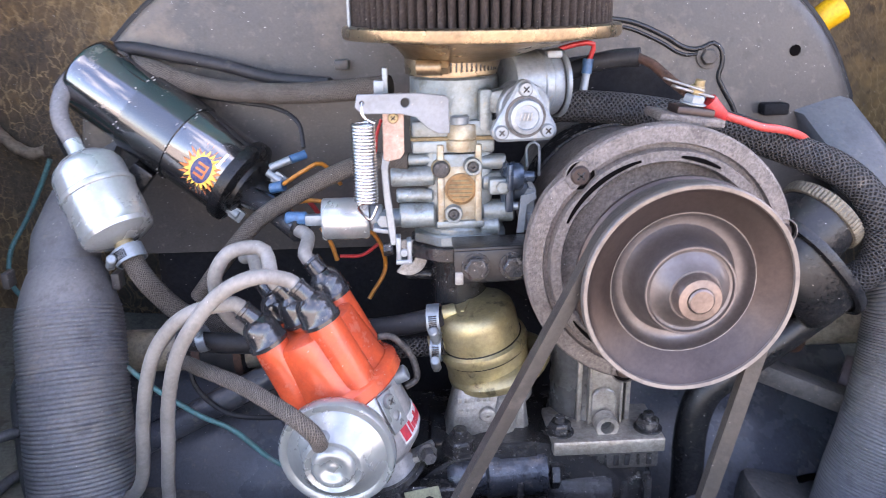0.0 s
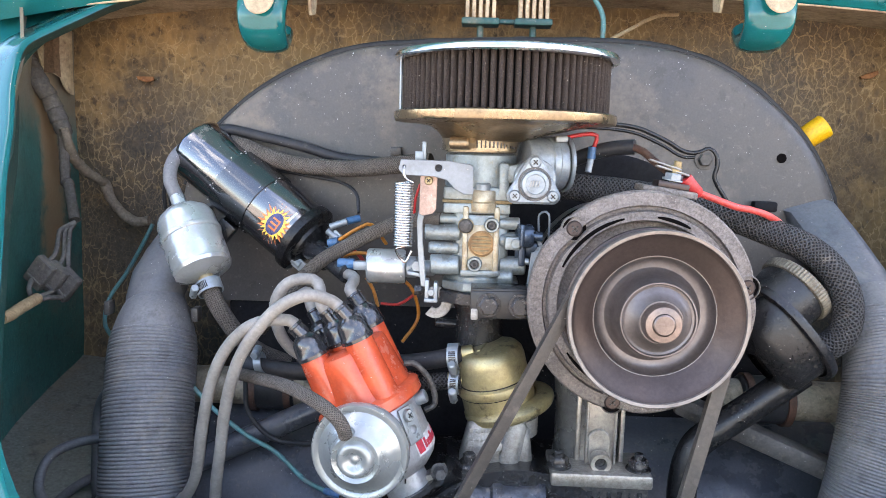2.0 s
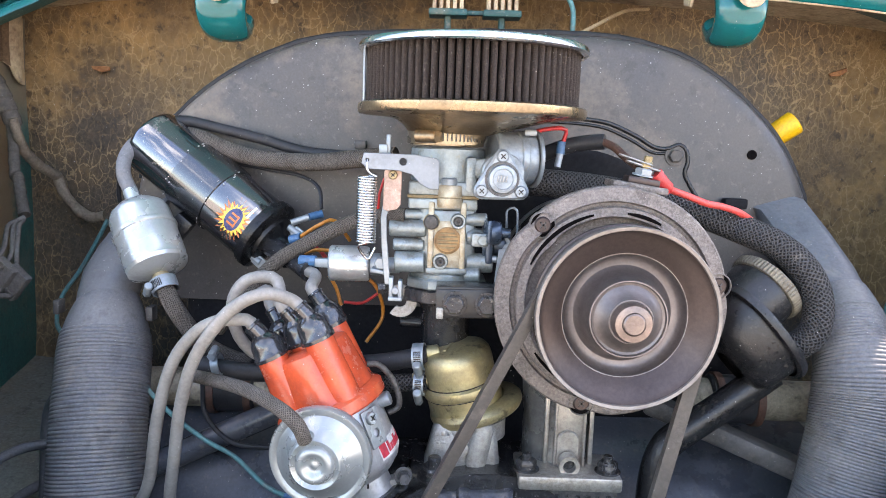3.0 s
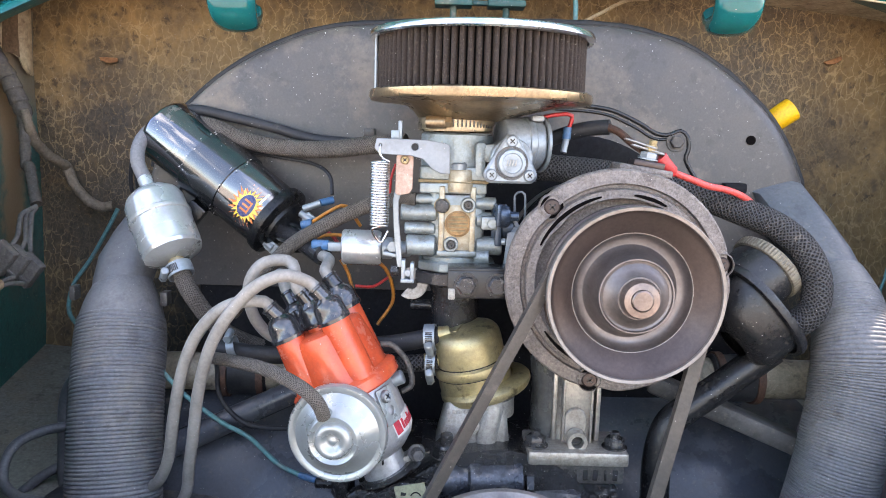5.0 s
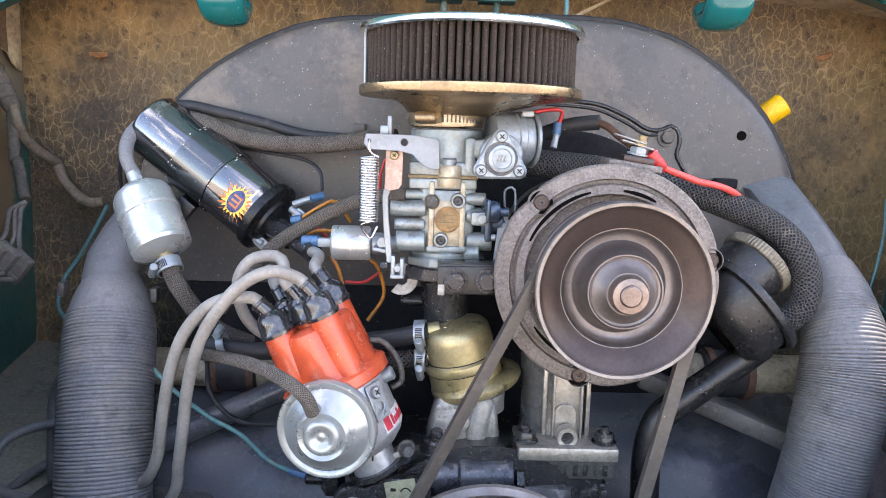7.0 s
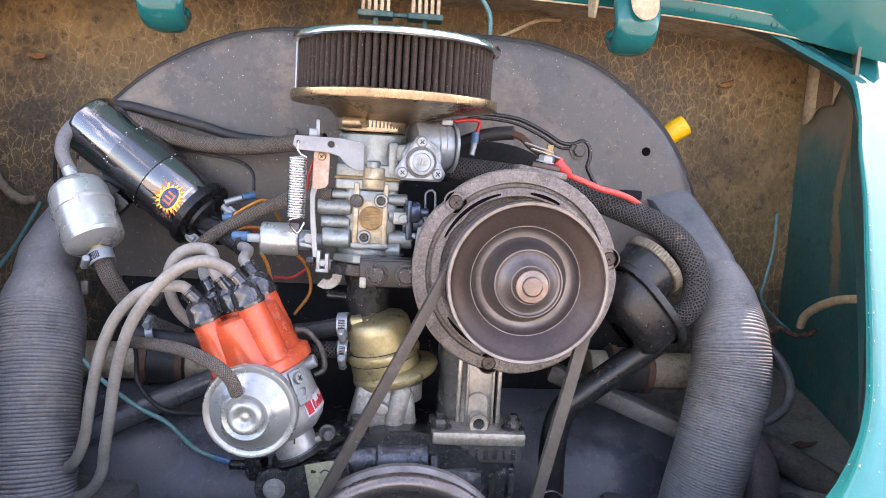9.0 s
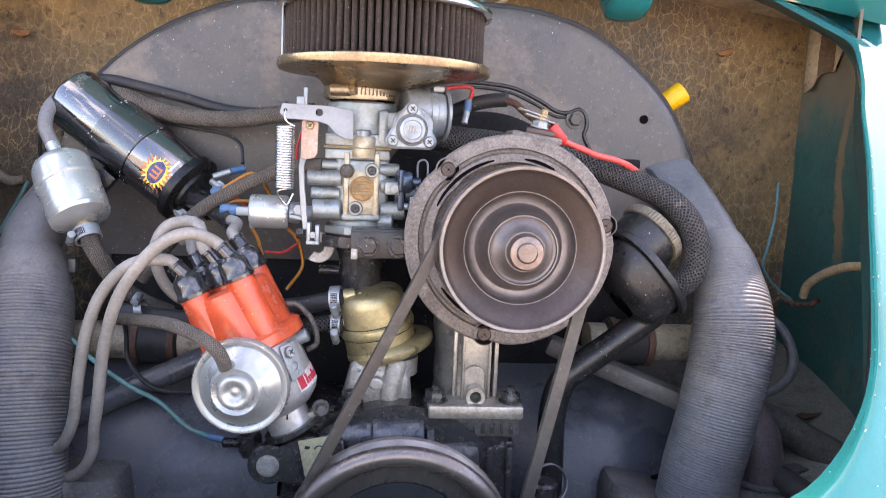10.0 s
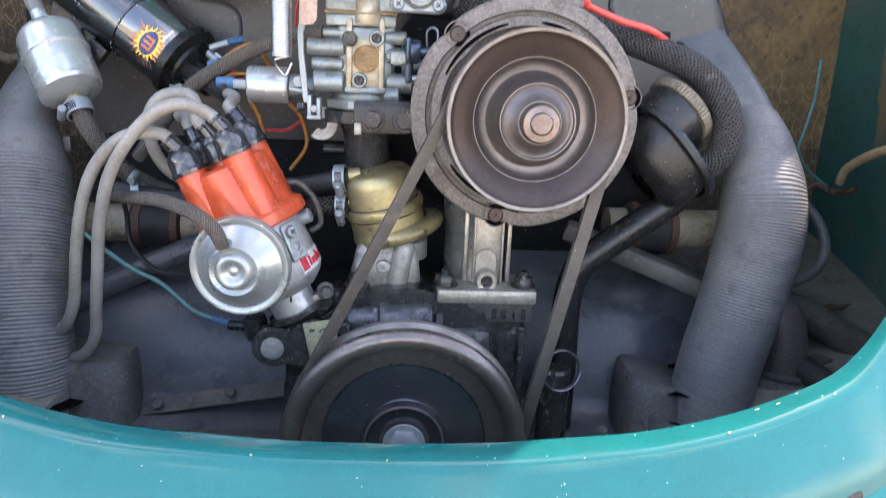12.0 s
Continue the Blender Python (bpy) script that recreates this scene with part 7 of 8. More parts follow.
# cap
part("cap_skirt", lathe([(0.0300, 0.0600), (0.0372, 0.0605), (0.0385, 0.0620), (0.0385, 0.0690), (0.0372, 0.0705), (0.0335, 0.0725)], DO, DD, 64,
                        squash=lambda a: 1 + 0.035 * max(0, math.cos(2 * a)) ** 4), M_red, db, "orange red cap skirt")
part("cap_body", lathe([(0.0340, 0.0700), (0.0322, 0.0760), (0.0290, 0.1050), (0.0280, 0.1085), (0.0245, 0.1105), (0.0, 0.1105)], DO, DD, 64,
                       squash=lambda a: 1 + 0.035 * math.cos(4 * a + 0.6)), M_red, db, "orange red distributor cap")
towers = []
for k in range(4):
    ang = radians(-52 + 90 * k)
    ca, nrm, tan, _ = on_drum(DO, DD, 0.0222, ang, 0.0)
    nrm = (ca - DO).normalized()
    h0 = 0.070
    part("cap_tower", lathe([(0.0120, h0), (0.0106, h0 + 0.040), (0.0098, h0 + 0.052), (0.0, h0 + 0.052)], DO + nrm * 0.0252, DD, 28), M_red, db, "orange red tower")
    towers.append(DO + nrm * 0.0252 + DD * (h0 + 0.048))
part("cap_tower", lathe([(0.0100, 0.10), (0.0088, 0.1195), (0, 0.1195)], DO, DD, 28), M_red, db)
towers.append(DO + DD * 0.1170)


def boot(q, lean=(0, 0, 0)):
    """A bell shaped terminal boot on a tower; its sleeve leans towards the lead."""
    bm = lathe([(0.0106, -0.004), (0.0120, -0.0036), (0.0122, -0.0012), (0.0112, 0.0), (0.0109, 0.0055), (0.0104, 0.0085), (0.0090, 0.0115), (0.0070, 0.0132), (0.0058, 0.0145)], q, DD, 28)
    lathe([(0.0060, 0.0), (0.0058, 0.0080), (0.0064, 0.0086), (0.0062, 0.0102), (0.0043, 0.0106), (0, 0.0106)], q + DD * 0.0132, DD + Vector(lean), 24, bm)
    return bm


# vacuum canister
VC = Vector((-0.0052, 0.362, 0.6457))
vd = Vector((-0.10, -1.0, 0.0)).normalized()
vb = part("vacuum_canister", lathe([(0.0, 0.0), (0.0262, 0.0), (0.0327, 0.008), (0.0340, 0.012), (0.0340, 0.0160), (0.0329, 0.0180), (0.0305, 0.0180), (0.0286, 0.0168), (0.0267, 0.0182), (0.0218, 0.0238), (0.0183, 0.0262),
                                    (0.0174, 0.0284), (0.0161, 0.0292), (0.0142, 0.0282), (0.0129, 0.0276), (0.0120, 0.0306), (0.0098, 0.0322), (0.0068, 0.0312), (0.0049, 0.0290), (0.0035, 0.0284), (0.0018, 0.0290), (0.0, 0.0294)], VC, vd, 72), M_canister, db, "pearly zinc plated vacuum canister", 55)
part("canister_neck", cyl((0.002, 0.392, 0.647), (-0.2, -1, 0), 0.012, 0.032, 0.001, 24), M_distbody, db)
part("hose_nipple", cyl((-0.0118, 0.344, 0.6615), (-0.1, -1, 0.25), 0.0038, 0.018, 0.0008, 16), M_steel, vb)
bm = bmesh.new()
box(VC + vd * 0.0178 + Vector((0.0105, 0, 0.0225)), (0.0012, 0.0008, 0.0055), turn(0, 15, 0), 0.0002, bm)
box(VC + vd * 0.0178 + Vector((0.0082, 0, 0.0255)), (0.0030, 0.0008, 0.0010), turn(0, -30, 0), 0.0002, bm)
part("chalk_mark", bm, M_white, vb, "white chalk mark")

# ---- ignition coil ----
M_flake = mat("flaked grey primer", (0.4, 0.39, 0.37), (0.3, 0.29, 0.27), rough=0.6, scale=200)
CA, CB = Vector((-0.1840, 0.535, 0.8450)), Vector((-0.0810, 0.5030, 0.7720))
CR = 0.0289
cdir = (CB - CA).normalized()
clen = (CB - CA).length
coil = thing("ignition_coil", (-0.13, 0.52, 0.74), "glossy black ignition coil with a flame sticker", "ignition coil")
part("can", lathe([(0.0, -0.004), (CR - 0.0045, -0.004), (CR - 0.001, -0.001), (CR, 0.002), (CR, clen - 0.004), (CR - 0.0013, clen - 0.002), (CR - 0.0013, clen), (0.02, clen)], CA, cdir, 72), M_coil, coil, "glossy black can", 35)
part("mount_band", lathe([(CR, clen * 0.36), (CR + 0.0016, clen * 0.362), (CR + 0.0016, clen * 0.655), (CR, clen * 0.657)], CA, cdir, 72), M_coilband, coil, "chipped black mounting band", 35)
# flaked paint along the band's edges
random.seed(11)
for k in range(20):
    h = clen * (0.362 if k % 2 else 0.655) + random.uniform(-0.003, 0.003)
    w, hh = random.uniform(0.0004, 0.0016), random.uniform(0.0002, 0.0006)
    wrap(CA, cdir, CR + 0.0016, random.uniform(-1.1, 1.2), h, [(w * math.cos(q) * random.uniform(0.6, 1.3), hh * math.sin(q) * random.uniform(0.6, 1.3)) for q in np.linspace(0, 5.5, 8)], M_flake, "paint_flake", coil, "", 0.0004)
part("band_ear", box(CA + cdir * clen * 0.56 + Vector((-0.026, -0.012, -0.030)), (0.016, 0.012, 0.022), turn(0, 40, 0), 0.002), M_blackpaint, coil)
part("crimp_ring", lathe([(CR - 0.001, clen - 0.004), (CR + 0.0024, clen - 0.003), (CR + 0.003, clen + 0.001), (CR + 0.0024, clen + 0.0045), (CR - 0.001, clen + 0.006), (0.022, clen + 0.0070)], CA, cdir, 72), M_bakelite, coil, "black crimped end ring", 35)
part("end_cap", lathe([(0.0225, clen + 0.004), (0.0215, clen + 0.010), (0.0150, clen + 0.013), (0.0120, clen + 0.016), (0.0115, clen + 0.032), (0.0095, clen + 0.034), (0, clen + 0.034)], CA, cdir, 48), M_bakelite, coil, "black bakelite tower")
for dx, dz in ((0.016, 0.012), (-0.016, -0.012)):
    q = CB + cdir * 0.010 + Vector((dx, -0.006, dz))
    bm = cyl(q - cdir * 0.002, cdir, 0.0035, 0.012, 0.0006, 14)
    box(q + cdir * 0.008, (0.010, 0.003, 0.009), turn(0, 40, 0), 0.0006, bm)
    part("spade_terminal", bm, M_steel, coil, "bright spade terminals")


def flame(nm, n, r0, r1, material, th, jit, seed):
    random.seed(seed)
    pts = []
    for i in range(n):
        a = 2 * math.pi * i / n
        k = r1 * random.uniform(1 - jit, 1 + jit)
        pts.append((math.cos(a) * r0, math.sin(a) * r0 * 0.85))
        b = a + math.pi / n + random.uniform(-0.06, 0.06)
        pts.append((math.cos(b) * k, math.sin(b) * k * 0.85))
    bm = bmesh.new()
    cen, nrm, tan, _ = on_drum(CA, cdir, CR, radians(-1), clen * 0.872)
    vs = []
    for a, h in pts:
        q, nn, _, _ = on_drum(CA, cdir, CR, radians(-1) + a / CR, clen * 0.872 + h)
        vs.append(bm.verts.new(q + nn * th))
    vc = bm.verts.new(cen + nrm * th)
    for i in range(len(vs)):
        bm.faces.new((vc, vs[i], vs[(i + 1) % len(vs)]))
    bmesh.ops.recalc_face_normals(bm, faces=bm.faces)
    part(nm, bm, material, coil, "printed flame sticker", 0)


flame("flame_outer", 22, 0.0115, 0.0185, M_flame_o, 0.0003, 0.14, 3)
flame("flame_inner", 18, 0.0100, 0.0145, M_flame_y, 0.0006, 0.12, 5)
wrap(CA, cdir, CR, radians(-1), clen * 0.872, [(0.0098 * math.cos(2 * math.pi * i / 24), 0.0070 * math.sin(2 * math.pi * i / 24)) for i in range(24)], M_blueprint, "oval", coil, "dark blue oval", 0.0009)
for a, h, w, hh in ((-0.004, 0, 0.0016, 0.0075), (0.0, 0, 0.0016, 0.0075), (0.004, 0, 0.0016, 0.0075), (0, 0.0035, 0.010, 0.0012)):
    wrap(CA, cdir, CR, radians(-1), clen * 0.872, strip(a - w / 2, a + w / 2, h - hh / 2, h + hh / 2, 2), M_flame_o, "print_bar", coil, "", 0.0012)
wrap(CA, cdir, CR, radians(18), clen * 0.935, strip(-0.002, 0.010, -0.001, 0.001, 3), M_white, "print_bar", coil, "", 0.0005)

# ---- fuel filter ----
ff = thing("fuel_filter", (-0.16, 0.475, 0.735), "silver in-line metal fuel filter with hose clamp", "fuel filter")
fa, fb = Vector((-0.1840, 0.4885, 0.7990)), Vector((-0.1510, 0.4580, 0.7420))
fdir = (fb - fa).normalized()
fl = (fb - fa).length
part("can", lathe([(0.0, 0.003), (0.0060, 0.004), (0.0150, 0.0075), (0.0215, 0.0130), (0.0238, 0.0185), (0.0240, 0.031), (0.0250, 0.0318), (0.0254, 0.0335), (0.0250, 0.0352), (0.0242, 0.036), (0.0242, 0.0590), (0.0236, 0.0620), (0.0240, 0.0635),
                   (0.0230, 0.0665), (0.0170, 0.0700), (0.0080, 0.0725), (0, 0.073)], fa, fdir, 64), M_silver, ff, "silver painted can", 30)
part("inlet", cyl(fa - fdir * 0.008, fdir, 0.0062, 0.016, 0.0015, 20), M_silver, ff)
part("outlet", cyl(fa + fdir * 0.070, fdir, 0.0065, 0.016, 0.0015, 20), M_alu_brass, ff)
clamp_band("hose_clamp", fa + fdir * 0.0820, fdir, 0.0098, 0.0100, None, (-1, -0.7, -0.2))
clamp_band("hose_clamp", (0.0535, 0.424, 0.6935), (1, -0.15, 0.1), 0.0096, 0.0085, None, (-0.2, -0.8, -0.6))
clamp_band("hose_clamp", (0.0545, 0.424, 0.6735), (1, -0.15, 0.0), 0.0090, 0.0075, None, (-0.2, -0.7, -0.7))
clamp_band("hose_clamp", (-0.103, 0.445, 0.676), (1, 0, 0.2), 0.0082, 0.006, None, (0.1, -0.2, 1))


# ---- hoses and wires ----
G1 = "plug leads"
def plug_lead(tower, lean, pts, label):
    h = thing("plug_lead", tower, label, "plug lead", G1)
    tip = tower + DD * 0.0132 + (DD + Vector(lean)).normalized() * 0.009
    part("wire", sweep(spline([tip, tip + (DD + Vector(lean)).normalized() * 0.006, *pts], 0.004), 0.0044, 14), M_greywire, h, "", 60)
    part("terminal_boot", boot(tower, lean), M_boot, h, "dusty black rubber terminal boot")


plug_lead(towers[1], (-0.45, 0, 0), [(-0.046, 0.364, 0.749), (-0.066, 0.366, 0.740), (-0.084, 0.370, 0.721), (-0.100, 0.377, 0.695), (-0.112, 0.387, 0.659), (-0.119, 0.395, 0.622), (-0.1255, 0.404, 0.593), (-0.1295, 0.411, 0.573), (-0.138, 0.418, 0.556), (-0.150, 0.425, 0.545), (-0.166, 0.436, 0.538)],
          "grey silicone ignition plug lead hanging to the hose box")
plug_lead(towers[0], (-0.5, 0, 0), [(-0.081, 0.374, 0.727), (-0.098, 0.378, 0.717), (-0.114, 0.384, 0.697), (-0.125, 0.390, 0.670), (-0.133, 0.396, 0.638), (-0.140, 0.404, 0.604), (-0.1470, 0.411, 0.586), (-0.1560, 0.419, 0.573), (-0.1690, 0.428, 0.564)],
          "grey silicone ignition plug lead hanging beside the duct hose")
plug_lead(towers[4], (-0.3, 0, 0), [(-0.048, 0.405, 0.750), (-0.058, 0.405, 0.753), (-0.071, 0.405, 0.749), (-0.079, 0.405, 0.737), (-0.081, 0.410, 0.721), (-0.077, 0.415, 0.705), (-0.068, 0.420, 0.693), (-0.055, 0.43, 0.684)],
          "looped grey silicone ignition plug lead")
plug_lead(towers[2], (-0.35, 0.3, 0), [(-0.0260, 0.435, 0.7495), (-0.0350, 0.444, 0.7520)], "short grey silicone lead from the coil")
plug_lead(towers[3], (-0.2, 0.4, 0), [(-0.062, 0.435, 0.737), (-0.070, 0.446, 0.733)], "short grey silicone lead behind the cap")
tube("coil_lead_boot", [(-0.0320, 0.442, 0.7515), (-0.043, 0.456, 0.7555), (-0.058, 0.475, 0.7605), (-0.072, 0.490, 0.7625)], 0.0082, M_boot, "black rubber coil lead boot", "rubber boot")
tube("fuel_hose", [(-0.1465, 0.454, 0.7345), (-0.139, 0.452, 0.719), (-0.125, 0.460, 0.694), (-0.110, 0.470, 0.678), (-0.089, 0.480, 0.666)], 0.0073, M_braid, "grey textile braided fuel hose", "hose", group="fuel hoses")
tube("fuel_hose", [(-0.122, 0.450, 0.674), (-0.091, 0.450, 0.670), (-0.059, 0.450, 0.669), (-0.013, 0.440, 0.679), (0.028, 0.432, 0.686), (0.060, 0.426, 0.6945)], 0.0072, M_rubber, "plain black rubber fuel hose", "hose", group="fuel hoses")
tube("fuel_hose", [(-0.005, 0.460, 0.655), (0.014, 0.450, 0.661), (0.037, 0.432, 0.670), (0.060, 0.427, 0.6738)], 0.0070, M_braid_dark, "black textile braided fuel hose", "hose", group="fuel hoses")
tube("vacuum_hose", [(-0.0130, 0.326, 0.6650), (-0.0160, 0.3215, 0.6755), (-0.0255, 0.325, 0.6830), (-0.042, 0.339, 0.6865), (-0.062, 0.360, 0.686), (-0.090, 0.390, 0.681), (-0.118, 0.425, 0.673)], 0.0047, M_braid, "brown grey braided vacuum hose on the canister", "hose", step=0.003)
tube("braided_hose", [(-0.158, 0.532, 0.852), (-0.138, 0.525, 0.848), (-0.117, 0.522, 0.840), (-0.091, 0.518, 0.834), (-0.061, 0.510, 0.832), (-0.031, 0.495, 0.833), (0.000, 0.470, 0.837), (0.03, 0.46, 0.840)], 0.0072, M_braid, "brown grey braided hose to the carburettor", "hose")
tube("metal_pipe", [(-0.190, 0.536, 0.853), (-0.179, 0.535, 0.859), (-0.156, 0.533, 0.863), (-0.123, 0.530, 0.857), (-0.090, 0.528, 0.850), (-0.053, 0.520, 0.841), (-0.012, 0.500, 0.838)], 0.0046, M_rubber, "thin black pipe along the shroud", "pipe")
for k, (dx, dz) in enumerate(((0.0, 0.0), (-0.006, -0.002))):
    tube("black_wire", [(-0.222 + dx, 0.575, 0.775), (-0.223 + dx, 0.566, 0.795), (-0.218 + dx, 0.558, 0.818), (-0.211 + dx, 0.550, 0.838 + dz), (-0.197, 0.540, 0.853 + dz), (-0.180, 0.534, 0.861 + dz), (-0.160, 0.533, 0.866)], 0.0019, M_rubber, "thin black wire over the coil", "wire", group="black wires")
tube("filter_hose", [(-0.1865, 0.491, 0.803), (-0.1955, 0.498, 0.819), (-0.196, 0.510, 0.836), (-0.186, 0.528, 0.851), (-0.172, 0.545, 0.856)], 0.0058, M_heater, "grey rubber hose above the fuel filter", "hose")
tube("balance_hose", [(0.0400, 0.4285, 0.7975), (0.028, 0.432, 0.7972), (0.010, 0.444, 0.794), (-0.015, 0.450, 0.783), (-0.037, 0.450, 0.771), (-0.060, 0.455, 0.756), (-0.084, 0.460, 0.730), (-0.110, 0.470, 0.697)], 0.0058, M_braid, "brown grey braided hose from the carburettor", "hose")
BH = [(0.10, 0.475, 0.828), (0.136, 0.472, 0.824), (0.180, 0.470, 0.821), (0.217, 0.460, 0.816), (0.253, 0.450, 0.808), (0.290, 0.440, 0.795), (0.315, 0.430, 0.784), (0.332, 0.420, 0.767), (0.340, 0.415, 0.745), (0.337, 0.415, 0.722), (0.320, 0.425, 0.705)]
bh = thing("breather_hose", BH[-1], "thick black textile braided breather hose", "hose")
part("braided_sleeve", sweep(spline(BH), 0.0108, 20), M_braid_dark, bh, "", 60)
part("end_collar", sweep(spline(BH[:2]), 0.0125, 20), M_rubber, bh, "smooth black end collar", 60)
tube("battery_cable", [(0.217, 0.399, 0.8262), (0.229, 0.415, 0.8232), (0.244, 0.420, 0.8185), (0.256, 0.422, 0.8145), (0.268, 0.425, 0.8125), (0.281, 0.430, 0.8090), (0.294, 0.440, 0.8035), (0.306, 0.456, 0.797), (0.315, 0.475, 0.790)], 0.0026, M_redpvc, "faded red cable from the alternator", "cable")
tube("cable_boot", [(0.2105, 0.396, 0.8345), (0.2150, 0.397, 0.8295), (0.2205, 0.402, 0.8250)], 0.0056, M_redwire, "dark red rubber cable boot", "cable boot")
tube("black_cable", [(0.130, 0.470, 0.838), (0.144, 0.462, 0.846), (0.159, 0.455, 0.852), (0.172, 0.450, 0.855), (0.185, 0.444, 0.8562)], 0.0058, M_rubber, "black sleeved alternator cable", "cable")
tube("terminal_wire", [(0.183, 0.443, 0.8560), (0.190, 0.434, 0.8525), (0.1945, 0.425, 0.8470), (0.1975, 0.412, 0.8425), (0.200, 0.402, 0.8395)], 0.0030, M_rust, "dark red wire to the terminal", "wire")
tube("choke_wire", [(0.134, 0.442, 0.862), (0.146, 0.446, 0.8645), (0.157, 0.450, 0.8640), (0.1545, 0.452, 0.852)], 0.0016, M_redwire, "thin red wire to the choke", "wire")
tube("crimp_sleeve", [(0.1545, 0.452, 0.855), (0.1535, 0.451, 0.846)], 0.0034, M_bluecon, "blue plastic crimp sleeve on a wire", "connector")
tube("spade_connector", [(0.1535, 0.451, 0.846), (0.1515, 0.449, 0.836)], 0.0026, M_steel, "bright zinc spade wire connector", "connector")
tube("coil_wire", [(-0.176, 0.545, 0.858), (-0.128, 0.538, 0.832), (-0.090, 0.530, 0.825), (-0.054, 0.520, 0.820), (-0.037, 0.508, 0.811), (-0.033, 0.498, 0.795)], 0.0016, M_rubber, "thin black wire to the coil", "wire")
tube("crimp_sleeve", [(-0.032, 0.497, 0.7905), (-0.042, 0.492, 0.788)], 0.0032, M_bluecon, "blue plastic crimp sleeve on a wire", "connector")
tube("spade_connector", [(-0.042, 0.492, 0.788), (-0.056, 0.490, 0.783)], 0.0028, M_steel, "bright zinc spade wire connector", "connector")
tube("orange_wire", [(-0.050, 0.482, 0.771), (-0.041, 0.478, 0.777), (-0.030, 0.475, 0.784), (-0.019, 0.480, 0.787), (-0.008, 0.490, 0.770)], 0.0015, M_orange, "orange wire at the coil", "wire", group="orange wires")
tube("crimp_sleeve", [(-0.055, 0.483, 0.770), (-0.046, 0.480, 0.7725)], 0.0038, M_bluecon, "blue plastic crimp sleeve on a wire", "connector")
tube("orange_wire", [(-0.045, 0.472, 0.757), (-0.036, 0.468, 0.7635), (-0.022, 0.465, 0.7650), (-0.010, 0.460, 0.762)], 0.0015, M_orange, "orange wire at the solenoid", "wire", group="orange wires")
tube("orange_wire", [(0.000, 0.470, 0.752), (0.008, 0.471, 0.744), (0.017, 0.475, 0.733), (0.021, 0.480, 0.710), (0.009, 0.470, 0.691)], 0.0015, M_orange, "orange wire looped under the carburettor", "wire", group="orange wires")
tube("orange_wire", [(-0.022, 0.472, 0.744), (-0.016, 0.472, 0.734), (-0.012, 0.472, 0.720)], 0.0015, M_orange, "orange wire behind the distributor", "wire", group="orange wires")
tube("red_wire", [(0.024, 0.428, 0.824), (0.0205, 0.430, 0.813), (0.019, 0.436, 0.800), (0.012, 0.45, 0.78)], 0.0010, M_redwire, "thin red wire beside the spring", "wire", group="red wires")
tube("red_wire", [(-0.040, 0.470, 0.769), (-0.028, 0.470, 0.763), (-0.018, 0.470, 0.746)], 0.0017, M_redwire, "thin red wire below the coil", "wire", group="red wires")
tube("red_wire", [(-0.010, 0.475, 0.722), (0.005, 0.475, 0.722), (0.017, 0.475, 0.730)], 0.0013, M_redwire, "thin red wire behind the distributor", "wire", group="red wires")
tube("blue_wire", [(-0.060, 0.478, 0.761), (-0.050, 0.472, 0.757), (-0.046, 0.470, 0.750)], 0.0026, M_bluecon, "blue sleeved wire at the coil", "wire")
tube("green_wire", [(-0.273, 0.640, 0.764), (-0.284, 0.640, 0.743), (-0.302, 0.640, 0.712), (-0.3165, 0.630, 0.686), (-0.3175, 0.620, 0.665), (-0.309, 0.610, 0.654), (-0.290, 0.600, 0.643), (-0.26, 0.59, 0.632)], 0.0022, M_tealwire, "thin green wire by the firewall", "wire", group="green wires")
tube("green_wire", [(-0.190, 0.480, 0.665), (-0.167, 0.470, 0.645), (-0.148, 0.470, 0.625), (-0.119, 0.465, 0.606), (-0.094, 0.460, 0.595), (-0.068, 0.450, 0.577), (-0.048, 0.437, 0.5740)], 0.0020, M_tealwire, "thin green wire to the oil switch", "wire", group="green wires")
tube("crimp_sleeve", [(-0.048, 0.437, 0.5740), (-0.033, 0.430, 0.5735)], 0.0028, M_bluecon, "dark blue sleeve on the wire", "connector")
tube("black_wire", [(-0.125, 0.470, 0.665), (-0.126, 0.480, 0.648), (-0.124, 0.480, 0.623), (-0.107, 0.475, 0.605), (-0.087, 0.470, 0.600), (-0.050, 0.460, 0.604)], 0.0020, M_rubber, "black wire hanging behind the leads", "wire")
def wrapped(path, r, seed):
    """A flattened bundle of wires in overlapping turns of old tape, drawn straight from bend to bend."""
    def width(d):
        turn_at = d / 0.013 + 0.35 * noise.noise(Vector((d * 20, seed, 0)))
        return r(d) * (0.93 + 0.16 * (turn_at % 1) + 0.10 * noise.noise(Vector((d * 45, seed, 2))))
    fine = []
    for a, b in zip(path, path[1:]):
        a, b = Vector(a), Vector(b)
        k = max(2, int((b - a).length / 0.0016))
        fine += [a.lerp(b, i / k) for i in range(k)]
    fine.append(Vector(path[-1]))
    for _ in range(3):
        fine = [fine[0]] + [(p + q * 2 + w) / 4 for p, q, w in zip(fine, fine[1:], fine[2:])] + [fine[-1]]
    return sweep(fine, width, 14)


